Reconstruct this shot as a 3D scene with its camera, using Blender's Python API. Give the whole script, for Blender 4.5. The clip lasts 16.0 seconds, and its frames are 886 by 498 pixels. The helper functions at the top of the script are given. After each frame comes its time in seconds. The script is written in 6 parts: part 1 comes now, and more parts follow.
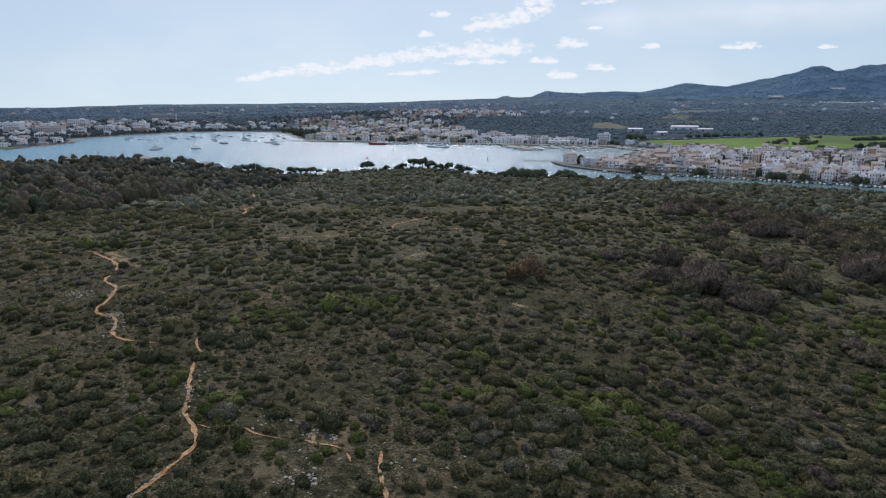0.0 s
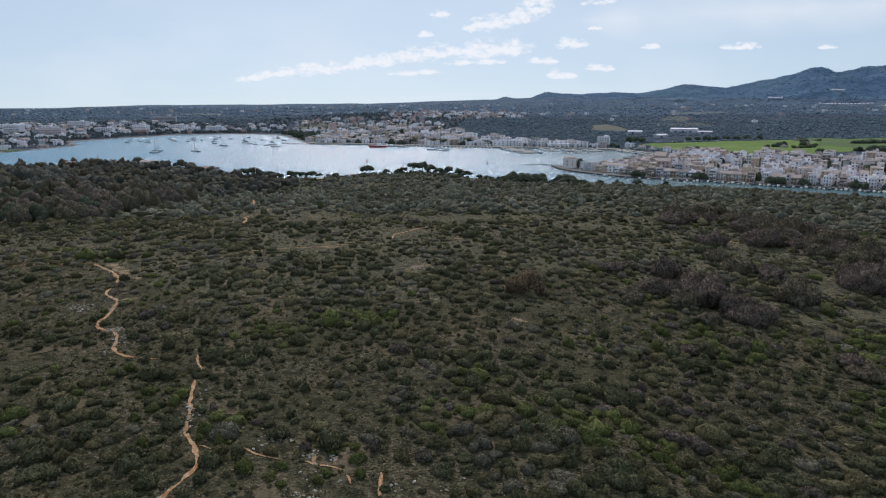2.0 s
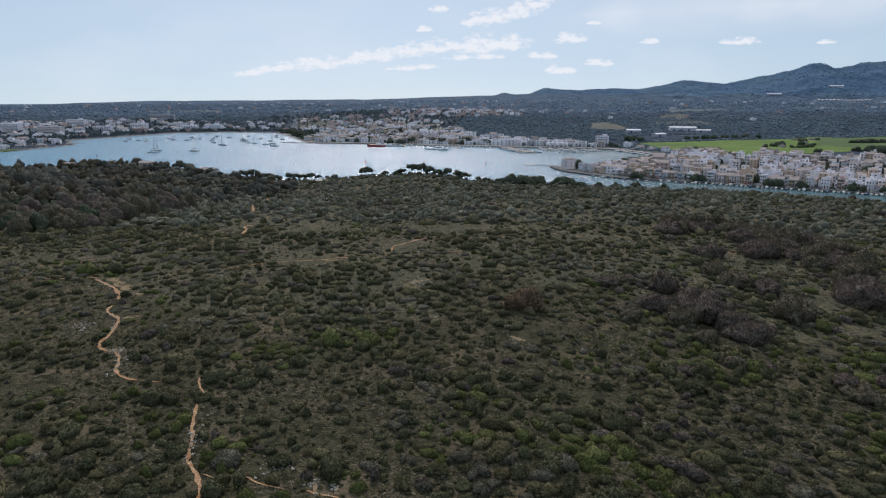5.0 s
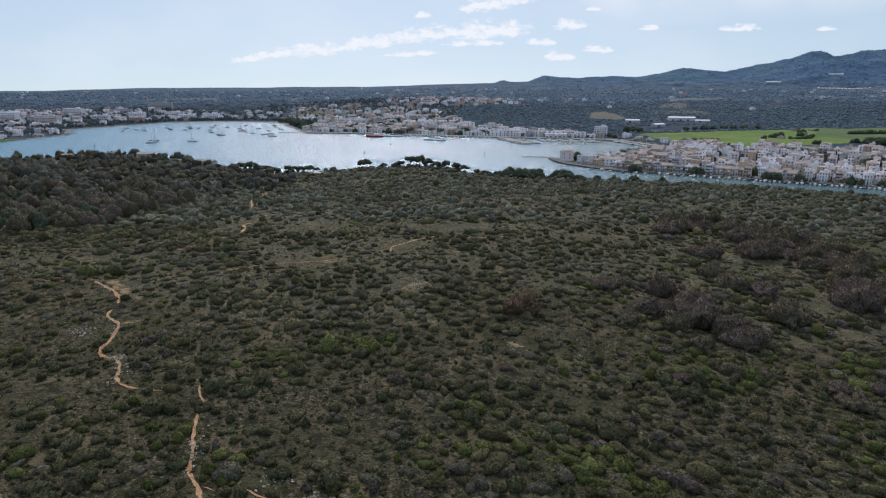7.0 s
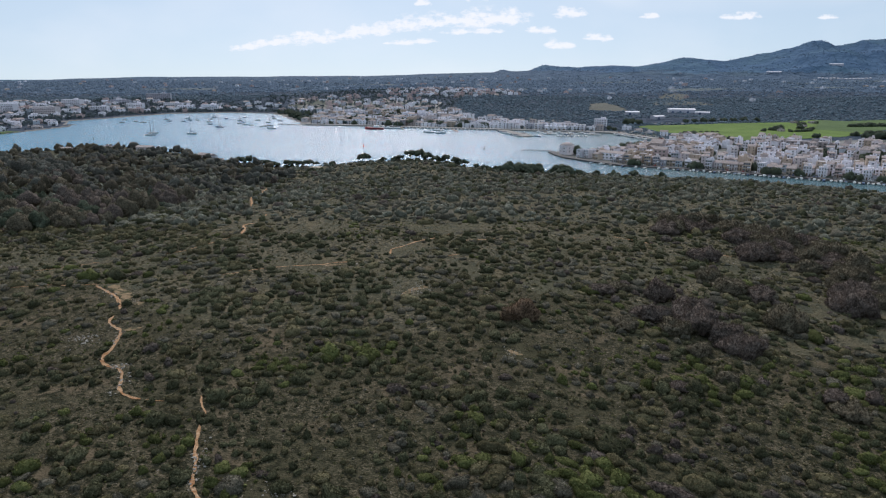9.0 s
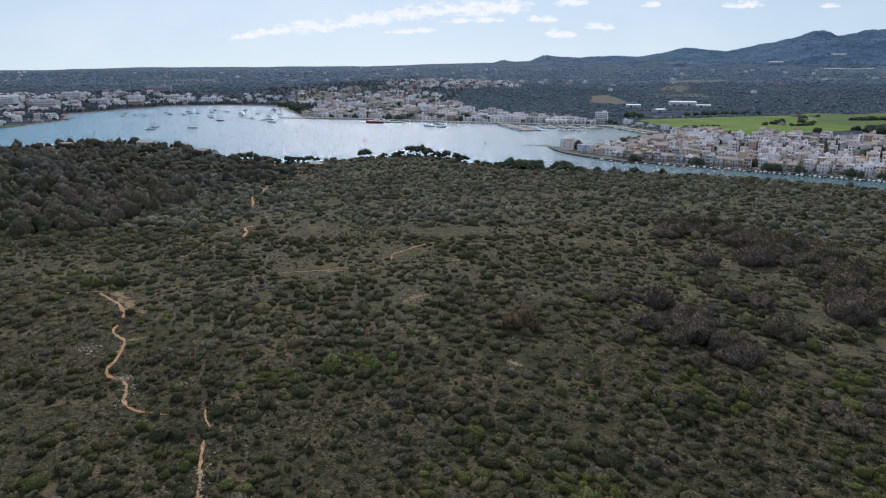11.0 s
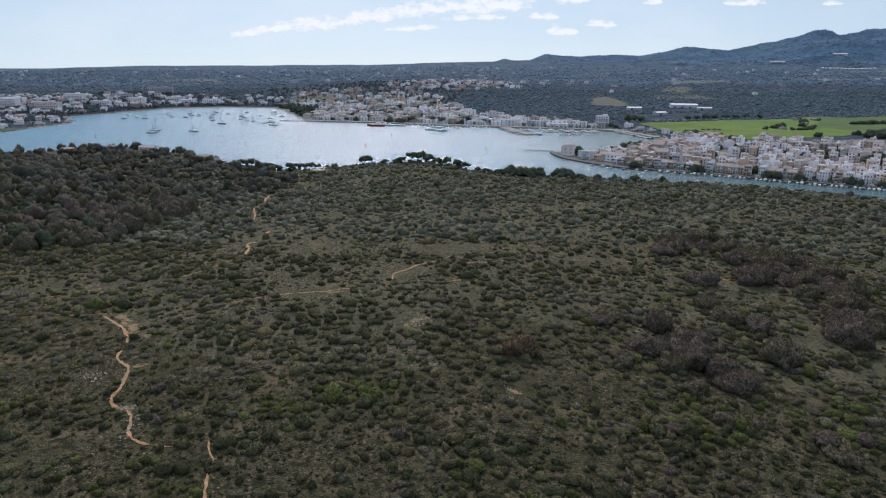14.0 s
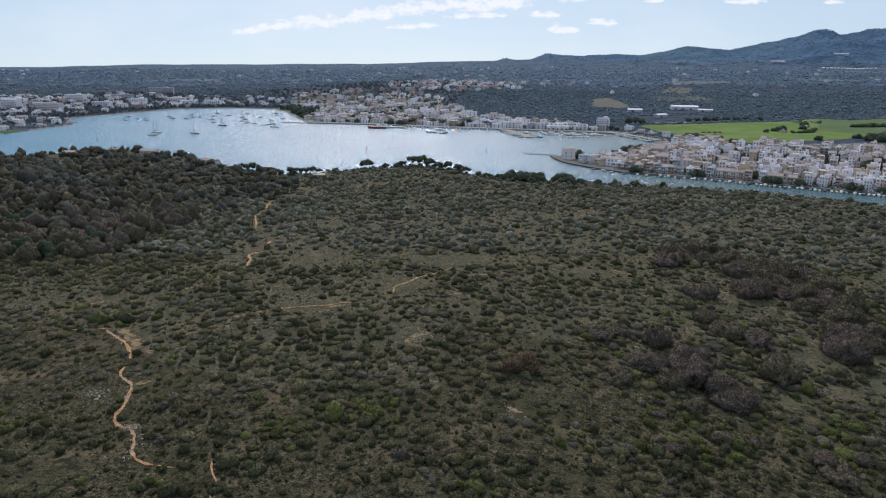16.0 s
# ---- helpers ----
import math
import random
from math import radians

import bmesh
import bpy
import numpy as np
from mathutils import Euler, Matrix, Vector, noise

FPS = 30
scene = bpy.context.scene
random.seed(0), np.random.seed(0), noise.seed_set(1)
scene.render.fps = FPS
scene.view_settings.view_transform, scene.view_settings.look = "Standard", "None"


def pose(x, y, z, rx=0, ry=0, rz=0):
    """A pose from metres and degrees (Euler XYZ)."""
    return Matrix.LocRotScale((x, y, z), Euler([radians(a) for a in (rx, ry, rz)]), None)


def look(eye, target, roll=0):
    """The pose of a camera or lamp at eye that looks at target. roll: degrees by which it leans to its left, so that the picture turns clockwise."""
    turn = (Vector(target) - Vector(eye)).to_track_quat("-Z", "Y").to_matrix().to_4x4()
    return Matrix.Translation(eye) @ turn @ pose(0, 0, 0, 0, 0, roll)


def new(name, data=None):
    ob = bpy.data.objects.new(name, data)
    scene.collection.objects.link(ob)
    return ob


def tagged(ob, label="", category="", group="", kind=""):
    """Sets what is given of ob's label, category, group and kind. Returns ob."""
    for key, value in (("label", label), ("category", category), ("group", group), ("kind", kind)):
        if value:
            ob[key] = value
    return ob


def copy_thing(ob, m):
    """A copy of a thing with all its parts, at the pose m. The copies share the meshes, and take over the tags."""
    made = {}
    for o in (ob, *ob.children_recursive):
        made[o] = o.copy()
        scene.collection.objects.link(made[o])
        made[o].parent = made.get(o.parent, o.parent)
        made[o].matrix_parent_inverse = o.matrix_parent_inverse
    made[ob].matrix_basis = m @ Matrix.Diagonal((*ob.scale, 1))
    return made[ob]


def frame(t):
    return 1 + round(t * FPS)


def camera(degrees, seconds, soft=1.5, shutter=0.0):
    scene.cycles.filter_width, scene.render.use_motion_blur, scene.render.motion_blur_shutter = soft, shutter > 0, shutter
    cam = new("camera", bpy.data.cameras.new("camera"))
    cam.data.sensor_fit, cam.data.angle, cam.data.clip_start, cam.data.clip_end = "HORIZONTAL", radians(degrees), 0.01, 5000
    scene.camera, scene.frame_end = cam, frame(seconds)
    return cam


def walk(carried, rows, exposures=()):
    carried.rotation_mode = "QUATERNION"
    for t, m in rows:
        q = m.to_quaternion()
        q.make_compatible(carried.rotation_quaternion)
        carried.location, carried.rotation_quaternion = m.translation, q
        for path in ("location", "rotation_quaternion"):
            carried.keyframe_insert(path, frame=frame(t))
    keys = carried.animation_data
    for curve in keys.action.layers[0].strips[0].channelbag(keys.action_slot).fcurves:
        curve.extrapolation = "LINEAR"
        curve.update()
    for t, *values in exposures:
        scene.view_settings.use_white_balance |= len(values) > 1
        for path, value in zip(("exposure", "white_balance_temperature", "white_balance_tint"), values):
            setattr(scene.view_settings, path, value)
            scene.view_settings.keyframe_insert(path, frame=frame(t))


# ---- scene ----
cam = camera(63.08, 16.0, soft=1.2)
# seconds, x, y, z, pitch, yaw, roll
ROWS = [
    (0.0, 0.00, 0.00, 87.12, -12.506, 0.001, 0.074),
    (0.5, 0.02, 0.02, 88.17, -12.504, 0.011, 0.051),
    (1.0, -0.01, 0.04, 89.16, -12.492, -0.008, 0.034),
    (1.5, -0.02, 0.05, 90.16, -12.485, -0.014, 0.011),
    (2.0, -0.00, 0.07, 91.17, -12.490, -0.022, 0.030),
    (2.5, -0.01, 0.06, 92.26, -12.493, -0.025, 0.045),
    (3.0, 0.00, -0.01, 93.32, -12.500, -0.029, 0.016),
    (3.5, -0.02, -0.07, 94.41, -12.504, -0.038, 0.030),
    (4.0, -0.07, -0.08, 95.62, -12.533, -0.063, 0.027),
    (6.5, -0.11, 0.22, 102.24, -13.683, -0.234, -0.027),
    (7.0, -0.10, 0.29, 103.67, -13.893, -0.256, -0.082),
    (7.5, -0.13, 0.33, 105.08, -14.117, -0.289, -0.098),
    (8.0, -0.17, 0.40, 106.51, -14.342, -0.303, -0.100),
    (8.5, -0.15, 0.45, 107.91, -14.547, -0.312, -0.112),
    (9.0, -0.19, 0.50, 109.33, -14.769, -0.312, -0.143),
    (11.5, -0.30, 0.66, 117.27, -15.659, -0.242, -0.111),
    (12.0, -0.26, 0.71, 118.76, -15.688, -0.220, -0.107),
    (12.5, -0.22, 0.83, 120.36, -15.713, -0.203, -0.121),
    (13.0, -0.19, 0.91, 122.00, -15.728, -0.194, -0.113),
    (13.5, -0.17, 0.98, 123.61, -15.757, -0.178, -0.156),
    (14.0, -0.22, 1.02, 125.22, -15.774, -0.185, -0.182),
    (14.5, -0.31, 1.05, 126.81, -15.810, -0.178, -0.217),
    (15.0, -0.37, 1.08, 128.37, -15.849, -0.174, -0.222),
    (15.5, -0.35, 1.12, 129.99, -15.895, -0.156, -0.251),
    (16.0, -0.31, 1.14, 131.62, -15.914, -0.141, -0.258),
]
walk(cam, [(t, pose(x, y, z, 0, 0, yaw) @ pose(0, 0, 0, 90 + pitch) @ pose(0, 0, 0, 0, 0, -roll))
           for t, x, y, z, pitch, yaw, roll in ROWS], exposures=[(0.0, -0.06, 6400, 19), (1.5, -0.06, 6400, 19), (3, -0.13, 6400, 19.5), (4.2, -0.14, 6400, 19.5), (6.5, -0.07, 6390, 19.7), (9.0, 0.0, 6380, 20), (16.0, 0.0, 6380, 20)])

# ---- sky and sun ----
SUN_AZ, SUN_EL = radians(-5), radians(39)
sun = new("sun", bpy.data.lights.new("sun", "SUN"))
sun.data.energy, sun.data.angle, sun.data.color = 2.7, radians(0.6), (1.0, 0.95, 0.87)
sun.matrix_world = look((900 * math.sin(SUN_AZ) * math.cos(SUN_EL), 900 * math.cos(SUN_AZ) * math.cos(SUN_EL),
                         900 * math.sin(SUN_EL)), (0, 0, 0))

world = bpy.data.worlds.new("sky")
scene.world = world
world.use_nodes = True
wt = world.node_tree
wt.nodes.clear()


def m2(op, a, b=None, c=None, tree=None, clamp=False):
    """One math node; a, b, c are sockets or numbers."""
    n = tree.nodes.new("ShaderNodeMath")
    n.operation, n.use_clamp = op, clamp
    for i, v in enumerate((a, b, c)):
        if v is None:
            continue
        if isinstance(v, (int, float)):
            n.inputs[i].default_value = v
        else:
            tree.links.new(v, n.inputs[i])
    return n.outputs[0]


def build_sky():
    W = lambda op, a, b=None, c=None, clamp=False: m2(op, a, b, c, wt, clamp)
    co = wt.nodes.new("ShaderNodeTexCoord")
    sep = wt.nodes.new("ShaderNodeSeparateXYZ")
    wt.links.new(co.outputs["Generated"], sep.inputs[0])
    x, y, z = sep.outputs
    # the land ends before the true horizon, so the sky is let down a little
    comb = wt.nodes.new("ShaderNodeCombineXYZ")
    wt.links.new(x, comb.inputs[0])
    wt.links.new(y, comb.inputs[1])
    wt.links.new(W("MAXIMUM", W("ADD", z, 0.09), 0.03), comb.inputs[2])
    sky = wt.nodes.new("ShaderNodeTexSky")
    sky.sky_type, sky.sun_disc = "NISHITA", False
    sky.sun_elevation, sky.sun_rotation = SUN_EL, SUN_AZ
    sky.altitude, sky.air_density, sky.dust_density, sky.ozone_density = 60, 0.9, 0.6, 2.2
    wt.links.new(comb.outputs[0], sky.inputs["Vector"])
    # clouds in the part of the sky ahead
    yy = W("MAXIMUM", y, 0.05)
    u, v = W("DIVIDE", x, yy), W("DIVIDE", z, yy)
    uv = wt.nodes.new("ShaderNodeCombineXYZ")
    wt.links.new(u, uv.inputs[0])
    wt.links.new(W("MULTIPLY", v, 1.9), uv.inputs[1])
    noise_n = wt.nodes.new("ShaderNodeTexNoise")
    noise_n.inputs["Scale"].default_value, noise_n.inputs["Detail"].default_value = 58, 9
    noise_n.inputs["Roughness"].default_value = 0.60
    wt.links.new(uv.outputs[0], noise_n.inputs["Vector"])
    nz = noise_n.outputs[0]

    def bank(u0, v0, u1, v1, w, soft=6.0, base=1.0):
        """One stretch of cloud about a line: 1 along its middle, 0 at its rim; base: how much sharper its underside ends."""
        k = (v1 - v0) / (u1 - u0)
        off = W("DIVIDE", W("SUBTRACT", v, W("ADD", W("MULTIPLY", W("SUBTRACT", u, u0), k), v0)), w)
        across = W("MAXIMUM", off, W("MULTIPLY", off, -base))
        along = W("DIVIDE", W("ABSOLUTE", W("SUBTRACT", u, (u0 + u1) / 2)), abs(u1 - u0) / 2)
        return W("SUBTRACT", W("SUBTRACT", 1.0, across), W("POWER", along, soft))

    total = None
    for b in ((-0.285, 0.010, -0.205, 0.021, 0.007), (-0.23, 0.020, -0.12, 0.027, 0.011), (-0.15, 0.026, -0.04, 0.041, 0.012), (-0.09, 0.036, 0.03, 0.049, 0.013), (0.0, 0.046, 0.125, 0.052, 0.015),
              (-0.075, 0.019, 0.0, 0.022, 0.005), (0.0, 0.033, 0.09, 0.035, 0.005), (0.025, 0.078, 0.10, 0.086, 0.014), (0.08, 0.086, 0.15, 0.108, 0.018),
              (-0.018, 0.095, 0.012, 0.096, 0.007), (-0.034, 0.069, -0.008, 0.070, 0.006), (0.148, 0.057, 0.196, 0.058, 0.009), (0.112, 0.036, 0.158, 0.036, 0.006),
              (0.138, 0.018, 0.184, 0.018, 0.008), (0.190, 0.026, 0.232, 0.026, 0.007), (0.37, 0.054, 0.43, 0.055, 0.006), (0.50, 0.054, 0.53, 0.054, 0.004), (0.262, 0.054, 0.292, 0.054, 0.005),
              (0.190, 0.078, 0.216, 0.079, 0.004), (0.18, 0.110, 0.232, 0.113, 0.006)):
        e = W("MAXIMUM", bank(*b, 4.0, 1.9), -1.0)
        total = e if total is None else W("MAXIMUM", total, e)
    dens = W("ADD", W("MULTIPLY", total, 0.70), W("MULTIPLY", W("SUBTRACT", nz, 0.5), 3.4))
    mask = W("MULTIPLY", W("SUBTRACT", dens, -0.10), 1.5, clamp=True)
    mask = W("MULTIPLY", mask, W("MULTIPLY", W("ADD", total, 0.45), 2.0, clamp=True), clamp=True)
    # thin veil high in the sky
    veil = wt.nodes.new("ShaderNodeTexNoise")
    veil.inputs["Scale"].default_value, veil.inputs["Detail"].default_value = 5, 4
    wt.links.new(uv.outputs[0], veil.inputs["Vector"])
    vm = W("MULTIPLY", W("SUBTRACT", veil.outputs[0], 0.45), 0.8, clamp=True)
    thin = W("MULTIPLY", W("MAXIMUM", bank(0.17, 0.088, 0.66, 0.112, 0.042), 0.0), W("MULTIPLY", W("SUBTRACT", veil.outputs[0], 0.22), 2.2, clamp=True))
    vm = W("MAXIMUM", vm, W("MULTIPLY", thin, 0.75, clamp=True))
    allc = W("MAXIMUM", W("MULTIPLY", mask, 0.92), vm)
    mix = wt.nodes.new("ShaderNodeMix")
    mix.data_type = "RGBA"
    wt.links.new(allc, mix.inputs[0])
    wt.links.new(sky.outputs[0], mix.inputs[6])
    mix.inputs[7].default_value = CLOUD
    # soften the blue towards the clip's pale sky
    pale = wt.nodes.new("ShaderNodeMix")
    pale.data_type = "RGBA"
    pale.inputs[0].default_value = PALE
    pale.inputs[7].default_value = PALE_COL
    wt.links.new(sky.outputs[0], pale.inputs[6])
    wt.links.new(pale.outputs[2], mix.inputs[6])
    bg = wt.nodes.new("ShaderNodeBackground")
    bg.inputs["Strength"].default_value = SKY
    out = wt.nodes.new("ShaderNodeOutputWorld")
    wt.links.new(mix.outputs[2], bg.inputs[0])
    wt.links.new(bg.outputs[0], out.inputs[0])


SKY, CLOUD, PALE, PALE_COL = 0.10, (8.9, 9.6, 9.7, 1), 0.62, (5.52, 7.30, 7.85, 1)
build_sky()

# ---- materials ----


def surface(name, stops, scale=1.0, detail=6, rough=0.8, bump=0.0, bump_scale=8.0, vary=0.0, metal=0.0, big=None, spec=0.3, island=False, space="Object"):
    """A mottled surface: stops of (place, colour) on noise at `scale` per metre; vary: brightness by object or island;
    big: (scale, colour, from, to), patches of another colour."""
    mat = bpy.data.materials.new(name)
    mat.use_nodes = True
    t = mat.node_tree
    b = t.nodes["Principled BSDF"]
    co = t.nodes.new("ShaderNodeTexCoord")
    n = t.nodes.new("ShaderNodeTexNoise")
    n.inputs["Scale"].default_value, n.inputs["Detail"].default_value = scale, detail
    geo = t.nodes.new("ShaderNodeNewGeometry")
    vec = geo.outputs["Position"] if space == "World" else co.outputs["Object"]
    t.links.new(vec, n.inputs["Vector"])
    ramp = t.nodes.new("ShaderNodeValToRGB")
    while len(ramp.color_ramp.elements) < len(stops):
        ramp.color_ramp.elements.new(0.5)
    for e, (p, c) in zip(ramp.color_ramp.elements, stops):
        e.position, e.color = p, (*c, 1)
    t.links.new(n.outputs[0], ramp.inputs[0])
    col = ramp.outputs[0]
    if big:
        for bscale, bcol, lo, hi in big:
            n2 = t.nodes.new("ShaderNodeTexNoise")
            n2.inputs["Scale"].default_value, n2.inputs["Detail"].default_value = bscale, 5
            t.links.new(vec, n2.inputs["Vector"])
            mr = t.nodes.new("ShaderNodeMapRange")
            mr.inputs[1].default_value, mr.inputs[2].default_value = lo, hi
            t.links.new(n2.outputs[0], mr.inputs[0])
            mx = t.nodes.new("ShaderNodeMix")
            mx.data_type = "RGBA"
            t.links.new(mr.outputs[0], mx.inputs[0])
            t.links.new(col, mx.inputs[6])
            mx.inputs[7].default_value = (*bcol, 1)
            col = mx.outputs[2]
    if vary:
        if island:
            rnd = geo.outputs["Random Per Island"]
        else:
            rnd = m2("FRACT", m2("ADD", t.nodes.new("ShaderNodeObjectInfo").outputs["Random"], geo.outputs["Random Per Island"], tree=t), tree=t)
        k = m2("ADD", m2("MULTIPLY", rnd, 2 * vary, tree=t), 1 - vary, tree=t)
        hsv = t.nodes.new("ShaderNodeHueSaturation")
        t.links.new(k, hsv.inputs["Value"])
        t.links.new(col, hsv.inputs["Color"])
        col = hsv.outputs[0]
    t.links.new(col, b.inputs["Base Color"])
    b.inputs["Roughness"].default_value, b.inputs["Metallic"].default_value = rough, metal
    b.inputs["Specular IOR Level"].default_value = spec
    if bump:
        nb = t.nodes.new("ShaderNodeTexNoise")
        nb.inputs["Scale"].default_value, nb.inputs["Detail"].default_value = bump_scale, 5
        t.links.new(vec, nb.inputs["Vector"])
        bp = t.nodes.new("ShaderNodeBump")
        bp.inputs["Strength"].default_value, bp.inputs["Distance"].default_value = min(1, bump), 0.6 / bump_scale * 2
        t.links.new(nb.outputs[0], bp.inputs["Height"])
        t.links.new(bp.outputs[0], b.inputs["Normal"])
    return mat


SCRUB_GROUND = surface("dry_scrub_ground", [(0.30, (0.031, 0.028, 0.017)), (0.42, (0.060, 0.053, 0.033)), (0.54, (0.100, 0.086, 0.054)), (0.70, (0.184, 0.148, 0.102))],
                       0.9, 15, 0.95, 1.0, 1.8, big=[(1.7, (0.031, 0.032, 0.018), 0.51, 0.57), (2.6, (0.174, 0.145, 0.102), 0.60, 0.66), (0.045, (0.065, 0.061, 0.035), 0.44, 0.70), (0.07, (0.140, 0.110, 0.071), 0.55, 0.68), (0.42, (0.031, 0.031, 0.018), 0.51, 0.61),
                                                      (1.1, (0.286, 0.237, 0.194), 0.67, 0.74)], space="World", spec=0.05)
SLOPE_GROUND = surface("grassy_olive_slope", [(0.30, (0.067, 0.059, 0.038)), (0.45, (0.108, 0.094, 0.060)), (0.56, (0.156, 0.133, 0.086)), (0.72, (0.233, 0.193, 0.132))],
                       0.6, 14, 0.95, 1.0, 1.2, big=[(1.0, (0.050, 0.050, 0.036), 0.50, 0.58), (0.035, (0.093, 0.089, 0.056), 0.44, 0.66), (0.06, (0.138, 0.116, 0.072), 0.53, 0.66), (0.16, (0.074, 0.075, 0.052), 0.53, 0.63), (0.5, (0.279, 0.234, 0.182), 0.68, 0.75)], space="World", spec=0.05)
# Distance haze is mixed into the far ground colours as blue-grey.
HAZY_WOODLAND = surface("hazy_far_woodland", [(0.3, (0.042, 0.058, 0.084)), (0.5, (0.054, 0.073, 0.101)), (0.68, (0.068, 0.088, 0.114))],
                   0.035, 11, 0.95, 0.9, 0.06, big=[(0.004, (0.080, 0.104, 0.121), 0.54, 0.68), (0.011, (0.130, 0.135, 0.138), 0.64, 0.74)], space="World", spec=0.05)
HAZY_PLAIN = surface("hazy_far_plain", [(0.3, (0.068, 0.106, 0.158)), (0.5, (0.088, 0.129, 0.184)), (0.68, (0.112, 0.154, 0.206))],
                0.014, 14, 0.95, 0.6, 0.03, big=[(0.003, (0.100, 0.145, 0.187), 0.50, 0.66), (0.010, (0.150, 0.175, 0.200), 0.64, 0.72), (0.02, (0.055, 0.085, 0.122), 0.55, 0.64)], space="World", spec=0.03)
# The ridge's blue is haze put into its base colour.
HAZY_HILLSIDE = surface("hazy_far_hillside", [(0.3, (0.066, 0.118, 0.192)), (0.6, (0.082, 0.141, 0.222)), (0.75, (0.100, 0.163, 0.245))],
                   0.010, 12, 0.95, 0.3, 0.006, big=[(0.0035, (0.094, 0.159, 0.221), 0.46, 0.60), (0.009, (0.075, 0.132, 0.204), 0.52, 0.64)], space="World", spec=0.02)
TOWN_GROUND = surface("town_ground", [(0.3, (0.13, 0.125, 0.115)), (0.5, (0.20, 0.19, 0.18)), (0.7, (0.33, 0.31, 0.30))], 0.08, 8, 0.9, 0.2, 1.0,
                      big=[(0.02, (0.050, 0.066, 0.048), 0.44, 0.54)], space="World")
BARE_EARTH = surface("bare_ochre_earth", [(0.3, (0.15, 0.105, 0.060)), (0.5, (0.25, 0.175, 0.10)), (0.72, (0.38, 0.28, 0.18))], 1.4, 9, 0.95, 0.8, 3.0,
                     big=[(0.7, (0.08, 0.075, 0.04), 0.5, 0.6)], space="World", spec=0.1)
PATH_EARTH = surface("trodden_red_earth", [(0.3, (0.29, 0.158, 0.080)), (0.5, (0.44, 0.262, 0.142)), (0.72, (0.57, 0.40, 0.262))], 1.6, 9, 0.95, 0.8, 3.0,
                     big=[(1.5, (0.60, 0.44, 0.30), 0.62, 0.70), (0.55, (0.33, 0.165, 0.075), 0.50, 0.64)], space="World", spec=0.1)
DULL_FIELD = surface("dull_green_field", [(0.3, (0.072, 0.112, 0.040)), (0.55, (0.090, 0.138, 0.052)), (0.75, (0.115, 0.160, 0.066))], 0.03, 8, 0.9, 0.3, 1.5,
                     big=[(0.012, (0.066, 0.104, 0.042), 0.5, 0.7)], space="World", spec=0.1)
# Field colour with the haze's bluish grey painted in.
HAZY_FIELD = surface("hazy_far_field", [(0.3, (0.105, 0.132, 0.142)), (0.7, (0.150, 0.172, 0.172))], 0.02, 6, 0.95, 0.2, 1.0, space="World", spec=0.05)
FIELD = surface("green_crop_field", [(0.3, (0.095, 0.150, 0.034)), (0.55, (0.123, 0.190, 0.044)), (0.75, (0.155, 0.212, 0.062))], 0.03, 8, 0.9, 0.3, 1.5,
                big=[(0.008, (0.07, 0.12, 0.03), 0.5, 0.7)], space="World", spec=0.1)
# Dry grass tone, dulled with some haze blue in the colour.
DRY_FIELD = surface("dry_field", [(0.3, (0.092, 0.096, 0.082)), (0.7, (0.132, 0.130, 0.104))], 0.03, 8, 0.95, 0.3, 1.0, space="World", spec=0.1)


def leaves(name, dark, mid, light, scale=2.6, vary=0.35, bump_scale=6.0):
    """Foliage: mottled, dull, and letting some light through."""
    mat = surface(name, [(0.3, dark), (0.5, mid), (0.70, light)], scale, 7, 0.85, 1.0, bump_scale, vary, island=True, spec=0.06, space="World")
    t = mat.node_tree
    b, out = t.nodes["Principled BSDF"], t.nodes["Material Output"]
    tl, mx = t.nodes.new("ShaderNodeBsdfTranslucent"), t.nodes.new("ShaderNodeMixShader")
    t.links.new(b.inputs["Base Color"].links[0].from_socket, tl.inputs["Color"])
    mx.inputs[0].default_value = 0.30
    t.links.new(b.outputs[0], mx.inputs[1])
    t.links.new(tl.outputs[0], mx.inputs[2])
    t.links.new(mx.outputs[0], out.inputs["Surface"])
    return mat


